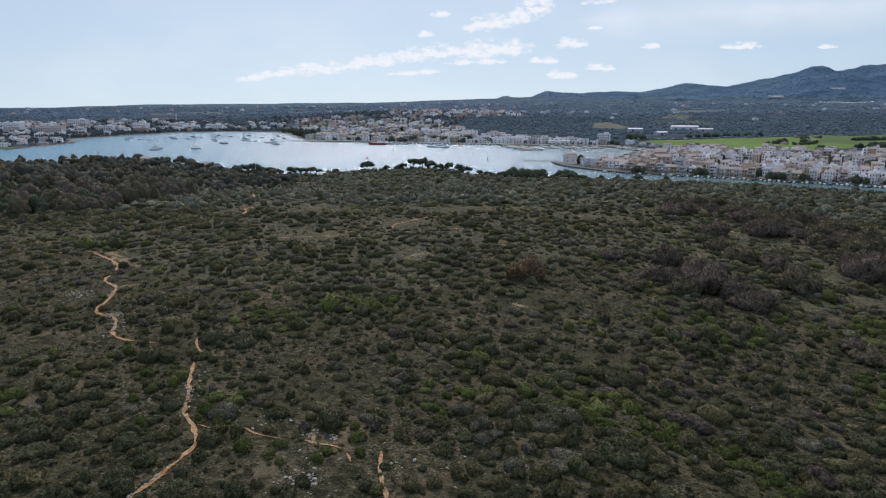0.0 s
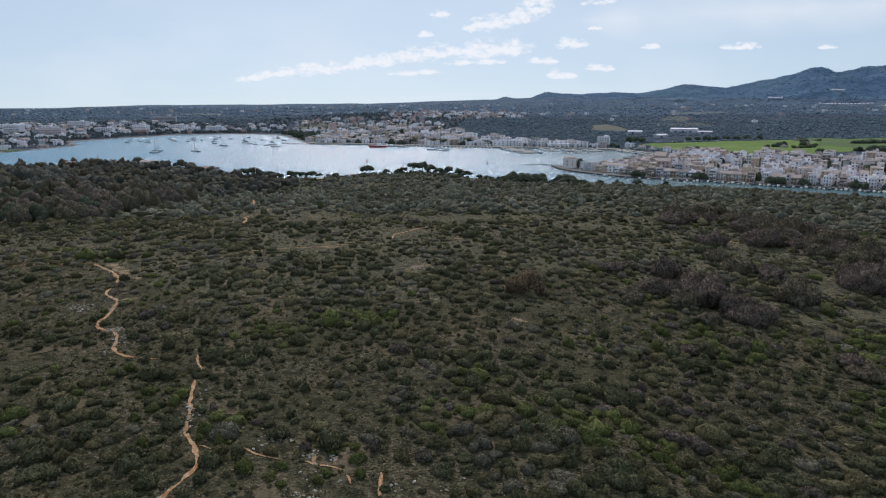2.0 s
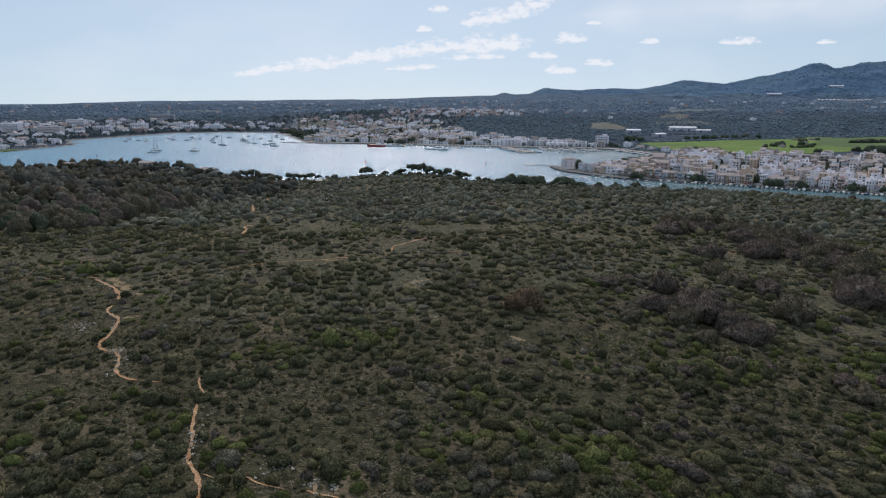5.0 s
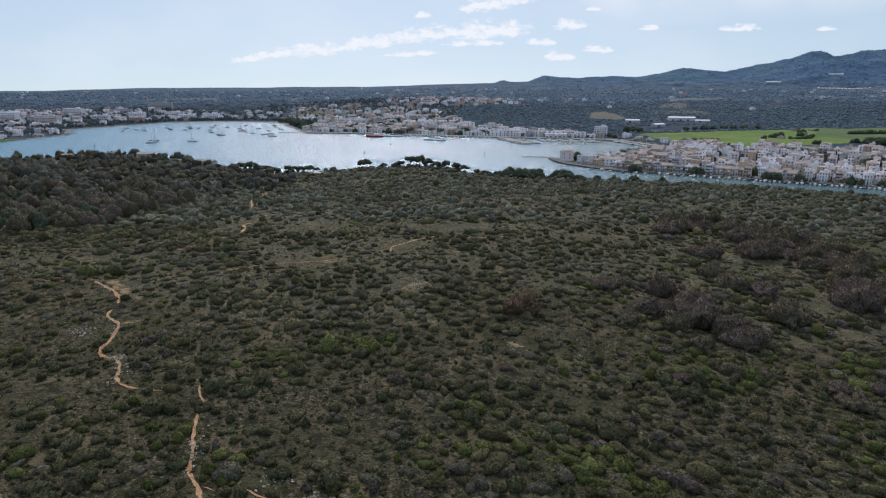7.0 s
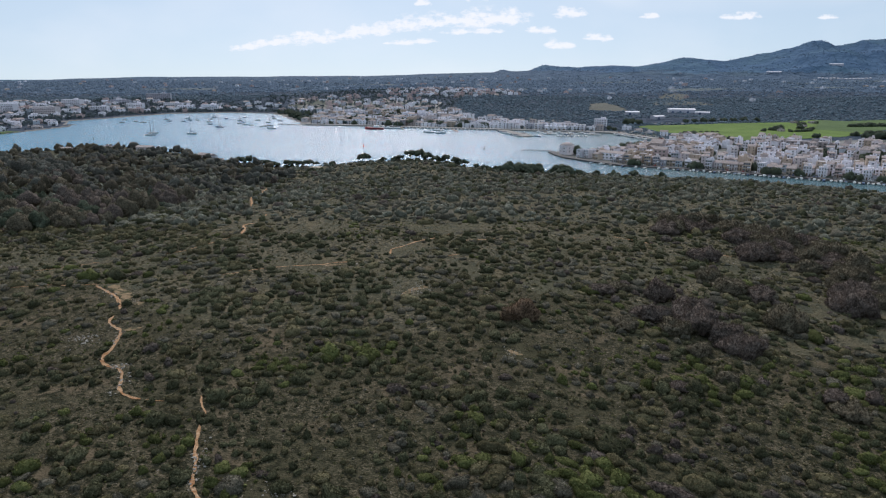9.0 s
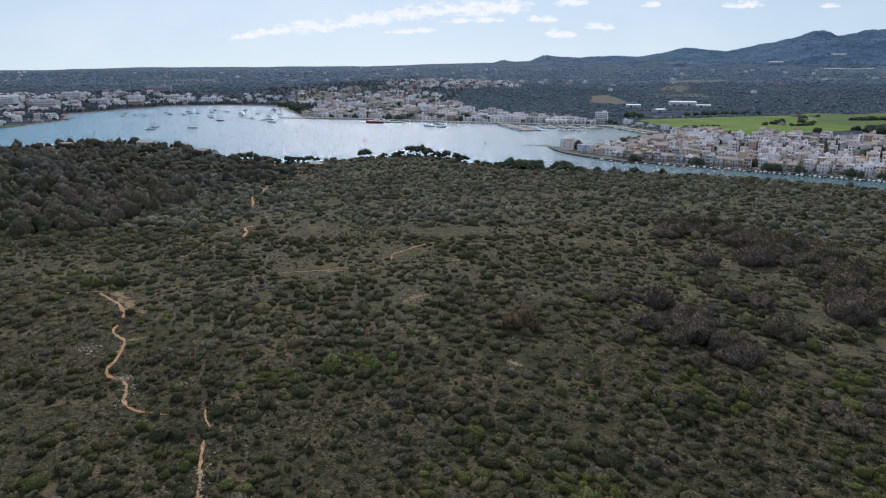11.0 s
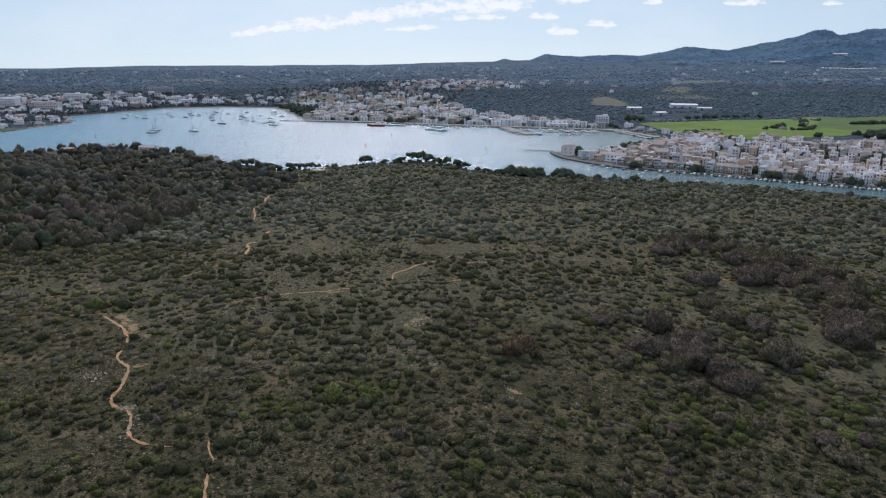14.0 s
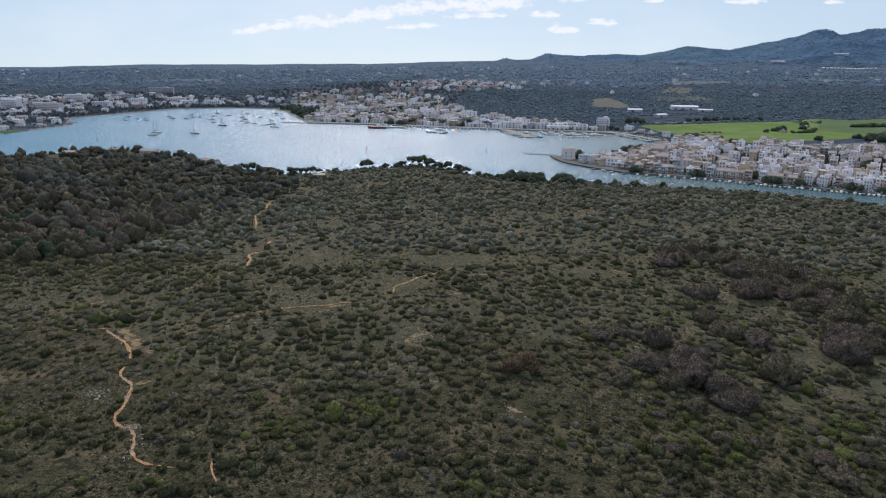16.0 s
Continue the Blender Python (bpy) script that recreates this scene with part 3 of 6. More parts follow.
def ribbon(name, line, width, mat, label, lift=0.10, wob=0.38):
    """A trodden path laid on the ground along a line of plan points."""
    p = np.array(line, float)
    seg = np.hypot(*np.diff(p, axis=0).T)
    run = np.concatenate([[0], np.cumsum(seg)])
    n = max(9, int(run[-1] / 0.9))
    s = np.linspace(0, run[-1], n)
    x, y = np.interp(s, run, p[:, 0]), np.interp(s, run, p[:, 1])
    k = np.ones(5) / 5
    x[2:-2], y[2:-2] = np.convolve(x, k, "valid"), np.convolve(y, k, "valid")
    x, y = x + wob * wobble(s, s * 0.6, 1.9), y + wob * wobble(s, s * 0.4, 2.3, 1.0)
    dx, dy = np.gradient(x), np.gradient(y)
    L = np.hypot(dx, dy) + 1e-6
    nx, ny = -dy / L, dx / L
    w = 0.46 * width * (1 + 0.50 * wobble(s, s * 0.3, 1.6, 2.0) + 0.35 * wobble(s, s * 0.2, 0.6, 1.0)) * np.clip(np.minimum(s, run[-1] - s) / 2 + 0.25, 0, 1)
    V, m = [], 5
    for j in range(m):
        o = (j / (m - 1) * 2 - 1) * w * (1 + 0.15 * wobble(s, s, 0.8, j))
        px, py = x + nx * o, y + ny * o
        V.append(np.stack([px, py, height(px, py) + lift * (1 - 0.4 * (1 - abs(j - 2) / 2))], 1))
    V = np.stack(V, 1).reshape(-1, 3)
    i = (np.arange(n - 1)[:, None] * m + np.arange(m - 1)[None, :]).ravel()
    ob = new(name, mesh_np(name, V, np.stack([i, i + m, i + m + 1, i + 1], 1), (mat,), flat=False))
    tagged(ob, label, "path", kind="structure")
    return np.stack([x, y], 1)


TRAILS = [
    ([(-120, 241), (-115, 237), (-110, 232), (-106, 227), (-103, 222), (-101.8, 218)], 1.15),
    ([(-101.4, 212.5), (-101, 209), (-99.5, 206), (-96.6, 203.4), (-94.5, 201), (-93.2, 197.5), (-92, 192.7), (-91.3, 188.7), (-92, 185.7), (-92.2, 183), (-90.5, 180), (-88.5, 178), (-86, 176.5)], 1.05),
    ([(-85, 176), (-82.5, 174.5), (-81.2, 171.5), (-80.5, 168), (-79.7, 165), (-78, 162.7), (-75.8, 161.2), (-72.3, 160.6)], 0.9), ([(-71.5, 160.4), (-66, 159.5)], 0.5),
    ([(-58.7, 162.7), (-57.2, 159.2), (-54.5, 154)], 0.6), ([(-54.7, 148.7), (-53.2, 144.4), (-52.2, 139), (-50.9, 134), (-50.1, 130), (-49.4, 127.8), (-47.4, 125), (-46, 122.5), (-44.4, 118.9), (-43.4, 117), (-43.3, 115), (-44, 113), (-44.3, 110.4), (-45.5, 107), (-48, 100), (-52, 90)], 0.85),
    ([(-45.4, 122.6), (-42.5, 121.8)], 0.4), ([(-37.1, 122.4), (-35, 121.2), (-32.2, 120.1), (-28.9, 119.1)], 0.55), ([(-25.3, 118.7), (-22.5, 117.5), (-19.4, 116.9), (-17.8, 116)], 0.6),
    ([(-17, 114.5), (-15.6, 112)], 0.6), ([(-11.1, 115.9), (-10.5, 112), (-10.3, 108.5), (-9.3, 104), (-8.5, 92)], 0.75),
    ([(-134, 562), (-133, 541), (-126, 500)], 1.5), ([(-126, 500), (-125, 472), (-114.4, 433.6), (-111, 415)], 1.1), ([(-91, 372), (-91.5, 358)], 1.7), ([(-91, 347), (-95, 343), (-91.5, 330), (-90.5, 322)], 1.5),
    ([(-90.9, 320), (-93, 312), (-95.7, 304.7), (-100.6, 292.2), (-104.7, 286.8), (-112, 283)], 0.55),
    ([(-157, 258), (-152.7, 260.9), (-147.7, 264.3), (-142.5, 267.8), (-133.7, 274.6)], 0.6), ([(-150.5, 240.2), (-144.3, 240.4), (-139.5, 243.1), (-129.6, 241.6), (-121.3, 242.9), (-116.2, 244.7)], 0.5),
    ([(-79.2, 252.7), (-73.7, 255), (-68, 258.8), (-59.2, 263.1), (-56.3, 264.7)], 0.55), ([(-56.3, 264.7), (-48.5, 265.3), (-43.7, 266.1), (-34.3, 270.2)], 0.78),
    ([(-20.1, 280.6), (-19.5, 288.6), (-14.4, 292.7), (-10.3, 299.6), (-3.8, 304), (5.3, 314.4)], 0.85), ([(8.4, 301.8), (23.1, 305.6), (31, 306.6)], 0.6), ([(2.7, 277.1), (8.9, 280.6)], 0.7),
    ([(57.6, 310.8), (63.7, 312.7)], 0.6), ([(78, 318.3), (89.7, 309.7), (93.1, 305.3)], 0.8), ([(99, 281.4), (105.1, 277.8)], 0.7), ([(118.5, 297.4), (125.5, 295.4)], 0.8),
]
trail_pts, faint_pts = [], []
for line, wd in TRAILS:
    (trail_pts if wd > 0.8 else faint_pts).append(ribbon("footpath", line, wd, PATH_EARTH, "narrow reddish trodden earth footpath through scrub"))
trail_pts, faint_pts = np.concatenate(trail_pts), np.concatenate(faint_pts)
# worn bare ground beside the path
for line, wd in (([(-115, 243), (-110.5, 238), (-106, 232), (-103, 225)], 4.2), ([(-99, 222), (-96, 225)], 3.2), ([(-94, 201), (-88, 203)], 2.4), ([(-87, 177), (-82, 178)], 2.0), ([(-24.2, 121), (-22.8, 118.2)], 1.1), ([(-20, 120), (-19.2, 117.5)], 0.9), ([(-13, 232), (-9, 237.5), (-4, 241)], 2.6), ([(-44, 264), (-36, 266)], 2.2), ([(19, 192), (24, 189)], 2.0)):
    trail_pts = np.concatenate([trail_pts, ribbon("bare_earth", line, wd, BARE_EARTH, "worn bare ochre earth beside the footpath", 0.07, 0.6)])

# ---- plants ----


def ico(level):
    bm = bmesh.new()
    bmesh.ops.create_icosphere(bm, subdivisions=level, radius=1)
    v = np.array([q.co[:] for q in bm.verts])
    f = np.array([[q.index for q in t.verts] for t in bm.faces])
    bm.free()
    return v, f


ICO1, ICO2, ICO3 = ico(1), ico(2), ico(3)
OCTA = (np.array([(1, 0, 0), (-1, 0, 0), (0, 1, 0), (0, -1, 0), (0, 0, 1), (0, 0, -1)], float),
        np.array([(0, 2, 4), (2, 1, 4), (1, 3, 4), (3, 0, 4), (2, 0, 5), (1, 2, 5), (3, 1, 5), (0, 3, 5)]))


def lumps(r, n, base, flat=0.7, spread=0.55, rough=0.30, umbrella=False):
    """Leafy masses set in a dome of unit radius."""
    bv, bf = base
    V, F, off = [], [], 0
    for i in range(n):
        a, q = r.uniform(0, 2 * np.pi), spread * np.sqrt(r.uniform(0.05, 1))
        if n == 1:
            q = 0
        rad = r.uniform(0.38, 0.62) if n > 1 else 0.95
        zc = r.uniform(0.25, 0.75) * flat * (1.15 - q) if not umbrella else 0.78 + r.uniform(-0.10, 0.10) - 0.22 * q
        v = bv * (1 + r.uniform(-rough, rough, (len(bv), 1)))
        v = v * np.array([rad, rad, rad * (0.9 if not umbrella else 0.5)]) + np.array([np.cos(a) * q, np.sin(a) * q, zc])
        V.append(v)
        F.append(bf + off)
        off += len(bv)
    return np.concatenate(V), np.concatenate(F)


def puff(r, lobes, base, flat=0.75, spread=0.55, rough=0.07, foot=-0.06):
    """A leafy mound of unit radius: one skin drawn over a cluster of round lobes, like a cushion of foliage."""
    bv, bf = base
    d = bv / np.linalg.norm(bv, axis=1)[:, None]
    rad = np.full(len(d), 0.50)
    for i in range(lobes):
        a, q = i * 2.4 + r.uniform(-0.5, 0.5), spread * np.sqrt(r.uniform(0.1, 1))
        c = np.array([np.cos(a) * q, np.sin(a) * q, r.uniform(0.05, 0.62) * (1 - 0.85 * (q / spread) ** 2)])
        rho = r.uniform(0.24, 0.44)
        dc = d @ c
        disc = dc ** 2 - c @ c + rho ** 2
        rad = np.maximum(rad, np.where((disc > 0) & (dc > 0), dc + np.sqrt(np.maximum(disc, 0)), 0))
    v = d * (rad * (1 + r.uniform(-rough, rough, len(d))))[:, None] * np.array([1, 1, flat * 1.25])
    v[:, 2] = np.maximum(v[:, 2], foot)
    keep = (v[bf][:, :, 2] > foot + 1e-4).any(1)
    return v, bf[keep]


def sprigs(r, cores, n, size, up=0.3, thin=0.42):
    """Loose leaf tufts sticking out of the masses: single leaves as small triangles."""
    V, F = cores
    tri = V[F]
    area = np.linalg.norm(np.cross(tri[:, 1] - tri[:, 0], tri[:, 2] - tri[:, 0]), axis=1)
    pick = r.choice(len(F), n, p=area / area.sum())
    w = r.dirichlet((1, 1, 1), n)
    c = (tri[pick] * w[:, :, None]).sum(1)
    nor = np.cross(tri[pick, 1] - tri[pick, 0], tri[pick, 2] - tri[pick, 0])
    nor /= np.linalg.norm(nor, axis=1)[:, None] + 1e-9
    out = nor * 0.55 + r.normal(0, 0.55, (n, 3)) + np.array([0, 0, up])
    out /= np.linalg.norm(out, axis=1)[:, None] + 1e-9
    side = np.cross(out, r.normal(0, 1, (n, 3)))
    side /= np.linalg.norm(side, axis=1)[:, None] + 1e-9
    s = size * r.uniform(0.6, 1.3, (n, 1))
    P = np.stack([c - side * s * thin - out * s * 0.2, c + side * s * thin - out * s * 0.2, c + out * s], 1).reshape(-1, 3)
    return P, np.arange(3 * n).reshape(-1, 3)


def joined(*parts):
    V, F, off = [], [], 0
    for v, f in parts:
        V.append(v)
        F.append(f + off)
        off += len(v)
    return np.concatenate(V), np.concatenate(F)


def bush(r, lobes, base, leaves, size, flat=0.75, up=0.3):
    """A shrub: a lobed cushion with leaf tufts breaking its outline."""
    v, f = puff(r, lobes, base, flat * r.uniform(0.8, 1.15))
    v = v * np.array([r.uniform(0.85, 1.2), r.uniform(0.85, 1.2), 1.0])
    return joined((v, f), sprigs(r, (v, f), leaves, size, up))


def stamp(protos, pos, size, turn, stretch, tallness):
    """Many copies of small meshes, laid into one array of verts and faces."""
    V, F, off = [], [], 0
    kind = rng.integers(0, len(protos), len(pos))
    for k, (pv, pf) in enumerate(protos):
        sel = np.where(kind == k)[0]
        if not len(sel):
            continue
        c, s = np.cos(turn[sel])[:, None], np.sin(turn[sel])[:, None]
        x, y = pv[None, :, 0] * stretch[sel][:, None], pv[None, :, 1] / stretch[sel][:, None]
        q = np.stack([x * c - y * s, x * s + y * c, pv[None, :, 2] * tallness[sel][:, None] + 0 * x], -1) * size[sel][:, None, None] + pos[sel][:, None, :]
        V.append(q.reshape(-1, 3))
        F.append((pf[None] + (np.arange(len(sel)) * len(pv))[:, None, None] + off).reshape(-1, 3))
        off += len(sel) * len(pv)
    return np.concatenate(V), np.concatenate(F)


def scatter(x0, x1, y0, y1, cell, r):
    gx, gy = np.meshgrid(np.arange(x0, x1, cell), np.arange(y0, y1, cell))
    gx, gy = gx.ravel() + r.uniform(-0.48, 0.48, gx.size) * cell, gy.ravel() + r.uniform(-0.48, 0.48, gx.size) * cell
    return gx, gy


CLEARINGS = [(-45, 266, 20, 6), (-9, 240, 9, 9), (22, 190, 6, 5), (-112, 233, 6, 8), (-22, 108, 9, 6), (-3, 113, 5, 5), (62, 312, 22, 7), (-12, 292, 10, 8), (-97, 360, 9, 30),
             (-60, 335, 16, 20), (10, 330, 30, 10), (-100, 192, 6, 4), (120, 292, 18, 6), (-32, 126, 4, 5), (150, 235, 12, 20), (-140, 275, 25, 8), (90, 215, 8, 10),
             (-104, 160, 11, 9), (-90, 137, 8, 7), (18, 176, 8, 7), (37, 158, 7, 6), (137, 245, 11, 9), (11, 264, 13, 8), (111, 201, 9, 8), (130, 210, 9, 7)]
WOOD_EDGE = [(-168, 338), (-160, 420), (-152, 480), (-138, 540), (-126, 640), (-165, 712), (-215, 752), (-298, 845), (-393, 905), (-700, 900), (-760, 380), (-420, 326), (-260, 322)]


def in_poly(poly, x, y):
    inside = np.zeros(np.shape(x), bool)
    for i in range(len(poly)):
        (ax, ay), (bx, by) = poly[i], poly[(i + 1) % len(poly)]
        cross = (ay > y) != (by > y)
        inside ^= cross & (x < (bx - ax) * (y - ay) / ((by - ay) if by != ay else 1e-9) + ax)
    return inside


def trail_gap(x, y, pts):
    best = np.full(len(x), 1e9)
    for px, py in pts[::2]:
        best = np.minimum(best, (x - px) ** 2 + (y - py) ** 2)
    return np.sqrt(best)


def openness(x, y):
    o = np.zeros(len(x))
    for a, b, rx, ry in CLEARINGS:
        o = np.maximum(o, np.exp(-((x - a) / rx) ** 2 - ((y - b) / ry) ** 2))
    return o


THICKETS = [(25, 215, 4.6), (119, 350, 5.6), (135, 360, 6.0), (107, 333, 4.6), (126, 352, 5.0), (139, 322, 6.0), (148, 331, 5.8), (156, 331, 6.0), (164, 314, 6.0), (163, 291, 5.0),
            (158, 300, 5.6), (134, 298, 5.4), (143, 306, 5.6), (110, 290, 4.0), (107, 252, 4.6), (115, 247, 4.8), (103, 264, 4.0), (69, 222, 4.0), (74, 212, 4.4), (81, 218, 4.4),
            (76, 198, 3.6), (91, 202, 4.4), (154, 264, 5.0), (146, 242, 5.0), (113, 222, 4.6), (56, 241, 4.0), (64, 246, 4.2), (77, 241, 4.2), (105, 167, 3.6), (104, 174, 3.4),
            (80, 181, 3.2), (64, 175, 3.0), (58, 213, 3.4), (84, 228, 4.0), (150, 282, 4.6), (169, 300, 5.0), (146, 318, 5.4), (128, 340, 4.8), (160, 250, 4.6), (88, 210, 4.0), (112, 340, 5), (122, 338, 5.5), (140, 345, 5), (150, 318, 6),
            (158, 322, 6), (168, 322, 6), (172, 312, 6), (152, 308, 6), (166, 284, 5.5), (170, 276, 5), (174, 290, 5), (148, 296, 5), (162, 272, 5), (158, 258, 5), (166, 262, 4.6), (150, 254, 4.6)]


def plant_scrub():
    r = np.random.default_rng(11)
    # shrubs stand in two sizes: tall cushions in loose clumps, and small ones between them
    X, Y, S, N = [], [], [], []
    for x0, x1, y0, y1, cell, zone, lo, mean, prob in (
            (-170, 170, 78, 195, 3.8, 0, 1.20, 0.72, 0.84), (-260, 260, 195, 345, 4.3, 1, 1.45, 0.70, 0.86), (-520, 520, 345, 800, 6.1, 2, 1.80, 1.00, 0.80),
            (-170, 170, 78, 195, 2.1, 0, 0.40, 0.33, 0.62), (-260, 260, 195, 345, 2.7, 1, 0.50, 0.34, 0.58), (-520, 520, 345, 800, 5.0, 2, 0.85, 0.40, 0.60),
            (-150, 150, -110, 78, 6.0, 2, 1.2, 0.6, 0.7)):
        x, y = scatter(x0, x1, y0, y1, cell, r)
        keep = ((np.abs(x) < 0.63 * y + 14) | (y < 78)) & (y < near_shore_y(x) - 5)
        keep &= ~(in_poly(WOOD_EDGE, x, y) & (r.uniform(0, 1, len(x)) > 0.85))
        x, y = x[keep], y[keep]
        lee = smooth(-20, 60, x) * smooth(230, 150, y)
        patchy = 0.38 * wobble(x, y, 8.0, 0.4) + 0.38 * wobble(x, y, 23.0, 1.4) + 0.16 * wobble(x, y, 61.0, 0.2)
        edge = smooth(75, 10, np.abs(x + 160 + (y - 330) * -0.18)) * smooth(300, 340, y) * smooth(640, 540, y) + smooth(-120, -190, x) * smooth(262, 315, y)
        dens = prob + patchy * (1.0 if lo > 1 else -0.5) + 0.06 * lee + 0.25 * edge - 0.75 * openness(x, y)
        keep = r.uniform(0, 1, len(x)) < dens
        x, y = x[keep], y[keep]
        size = lo + r.gamma(1.5, mean / 1.5, len(x))
        size *= 1 + 0.24 * wobble(x, y, 8.0, 0.4) + 0.20 * wobble(x, y, 23.0, 1.4)
        size *= np.where(openness(x, y) > 0.4, 0.7, 1) * (1 + 0.35 * edge[keep])
        X.append(x)
        Y.append(y)
        S.append(np.clip(size, 0.35, 4.4))
        N.append(np.full(len(x), zone))
    x, y, size, near = (np.concatenate(q) for q in (X, Y, S, N))
    keep = trail_gap(x, y, trail_pts) > size * np.where(y < 200, 0.66, 0.70) + 0.35
    keep &= trail_gap(x, y, faint_pts) > size * np.where(y < 200, 0.75, 0.45)
    for a, b, q in THICKETS:
        keep &= (x - a) ** 2 + (y - b) ** 2 > (q * 0.8) ** 2
    x, y, near, size = x[keep], y[keep], near[keep], size[keep]
    z = height(x, y) - 0.06 * size
    u = r.uniform(0, 1, len(x)) + 0.30 * wobble(x, y, 12.0, 3.0) + 0.18 * wobble(x, y, 40.0, 1.0) + np.choose(near, (-0.10, 0.06, 0.16))
    brightm = wobble(x, y, 12.0, 5.0) + 0.7 * wobble(x, y, 37.0, 4.0) + r.uniform(-0.8, 0.8, len(x)) > 0.82
    kind = np.where(brightm & (near < 1 + (r.uniform(0, 1, len(x)) < 0.4)), "bright", np.where(u < 0.50, "lentisk", np.where(u < 0.86, "olive", "grey")))
    mauve = r.uniform(0, 1, len(x)) < 0.025 + 0.10 * (wobble(x, y, 45.0, 7.0) > 0.55)
    kind = np.where(mauve & ~brightm, "brown", kind)
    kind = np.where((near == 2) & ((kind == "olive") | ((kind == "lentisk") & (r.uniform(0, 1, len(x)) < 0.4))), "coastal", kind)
    turn, stretch, tall = r.uniform(0, 6.28, len(x)), r.uniform(0.8, 1.35, len(x)), r.uniform(0.55, 1.35, len(x)) * np.where(size > 2.0, 0.8, 1.0)
    # on the weather side the shrubs are combed out along the slope
    combed = (x > 25) & (y < 340) & (r.uniform(0, 1, len(x)) < 0.5)
    turn, stretch = np.where(combed, -0.65 + r.normal(0, 0.3, len(x)), turn), np.where(combed, r.uniform(1.0, 1.4, len(x)), stretch)
    tall = np.where(kind == "grey", tall * 0.8, tall) * np.where(near == 2, 1.35, 1.0)
    single = (near == 0) & (y > 97) & (y < 130) & (np.abs(x) < 70)
    single[np.where(single)[0][300:]] = False
    pos = np.stack([x, y, z], 1)
    names = {"lentisk": "dense dark green evergreen shrub on dry slope", "olive": "rounded olive green shrub among dry grass",
             "bright": "low yellow-green spurge shrub in the scrub", "grey": "sparse grey-green shrub on stony ground", "brown": "half-bare mauve-brown shrub in the scrub", "coastal": "wind-rounded grey-green shrub on the seaward slope, tinted with haze"}
    rp = np.random.default_rng(5)
    near_p = [bush(rp, 9, ICO2, 104, 0.21, 0.98, up=0.5) for _ in range(18)]
    mid_p = [bush(rp, 7, ICO2, 46, 0.24, 1.0, up=0.4) for _ in range(18)]
    far_p = [bush(rp, 5, ICO2, 9, 0.30, 0.95) for _ in range(14)]
    # small shrubs have a leaner build
    near_s = [bush(rp, 4, ICO1, 46, 0.30, 0.98, up=0.5) for _ in range(14)]
    mid_s = [bush(rp, 4, ICO1, 22, 0.36, 1.0, up=0.4) for _ in range(14)]
    far_s = [bush(rp, 3, ICO1, 8, 0.40, 0.95) for _ in range(12)]
    small = size < np.choose(near, (0.95, 1.05, 1.7))
    for k, label in names.items():
        # the nearest ones, each a thing of its own
        proto = [mesh_np("shrub", *bush(rp, 12, ICO3, 620, 0.14, 0.98, up=0.4 if k != "brown" else 0.9), (LEAF[k],), flat=False) for _ in range(4)]
        for i in np.where(single & (kind == k))[0]:
            ob = new("shrub", proto[i % 4])
            ob.matrix_basis = Matrix.LocRotScale(pos[i], Euler((0, 0, turn[i])), (size[i] * stretch[i], size[i] / stretch[i], size[i] * tall[i]))
            tagged(ob, label, "shrub", "shrubs on the near slope")
        for zone, protos, lean, nm in (((near == 0) & ~single, near_p, near_s, "scrub"), (near == 1, mid_p, mid_s, "scrub"), (near == 2, far_p, far_s, "far_scrub")):
            sets = [stamp(p, pos[q], size[q], turn[q], stretch[q], tall[q]) for p, q in ((protos, zone & (kind == k) & ~small), (lean, zone & (kind == k) & small)) if q.any()]
            if sets:
                me = mesh_np(nm, *joined(*sets), (LEAF[k],), flat=False)
                tagged(new(nm, me), label.replace(" shrub", " shrubs"), "shrubs", kind="stuff")
    # dry grass and dwarf shrubs that fill the gaps
    gx, gy = scatter(-232, 232, 82, 345, 1.55, r)
    hx, hy = scatter(-340, 340, 345, 540, 3.0, r)
    on = ~in_poly(WOOD_EDGE, hx, hy)
    gx, gy = np.concatenate([gx, hx[on]]), np.concatenate([gy, hy[on]])
    k = (np.abs(gx) < 0.62 * gy + 8) & (r.uniform(0, 1, len(gx)) < np.where(gy < 200, 0.92, 0.80) - 0.15 * openness(gx, gy))
    gx, gy = gx[k], gy[k]
    k = (trail_gap(gx, gy, trail_pts) > 0.9) & (trail_gap(gx, gy, faint_pts) > 0.8)
    gx, gy = gx[k], gy[k]
    dwarf = [sprigs(rp, puff(rp, 5, ICO1, 0.55), 13, 0.37, up=0.6) for _ in range(14)]
    which = r.uniform(0, 1, len(gx)) + 0.3 * wobble(gx, gy, 8.0, 3.3)
    for lo, hi, m in ((-9, 0.24, "grass"), (0.24, 0.66, "olive"), (0.66, 0.72, "bright"), (0.72, 0.88, "grey"), (0.88, 9, "lentisk")):
        sel = np.where((which >= lo) & (which < hi))[0]
        me = mesh_np("low_growth", *stamp(dwarf, np.stack([gx[sel], gy[sel], height(gx[sel], gy[sel]) - 0.08], 1), r.uniform(0.35, 1.05, len(sel)) * np.where(gy[sel] > 345, 1.4, 1), r.uniform(0, 6.28, len(sel)),
                                          r.uniform(0.7, 1.5, len(sel)), r.uniform(0.35, 0.85, len(sel))), (LEAF[m],), flat=False)
        tagged(new("low_growth", me), "dry grass tufts and dwarf shrubs between bushes", "low shrubs", kind="stuff")
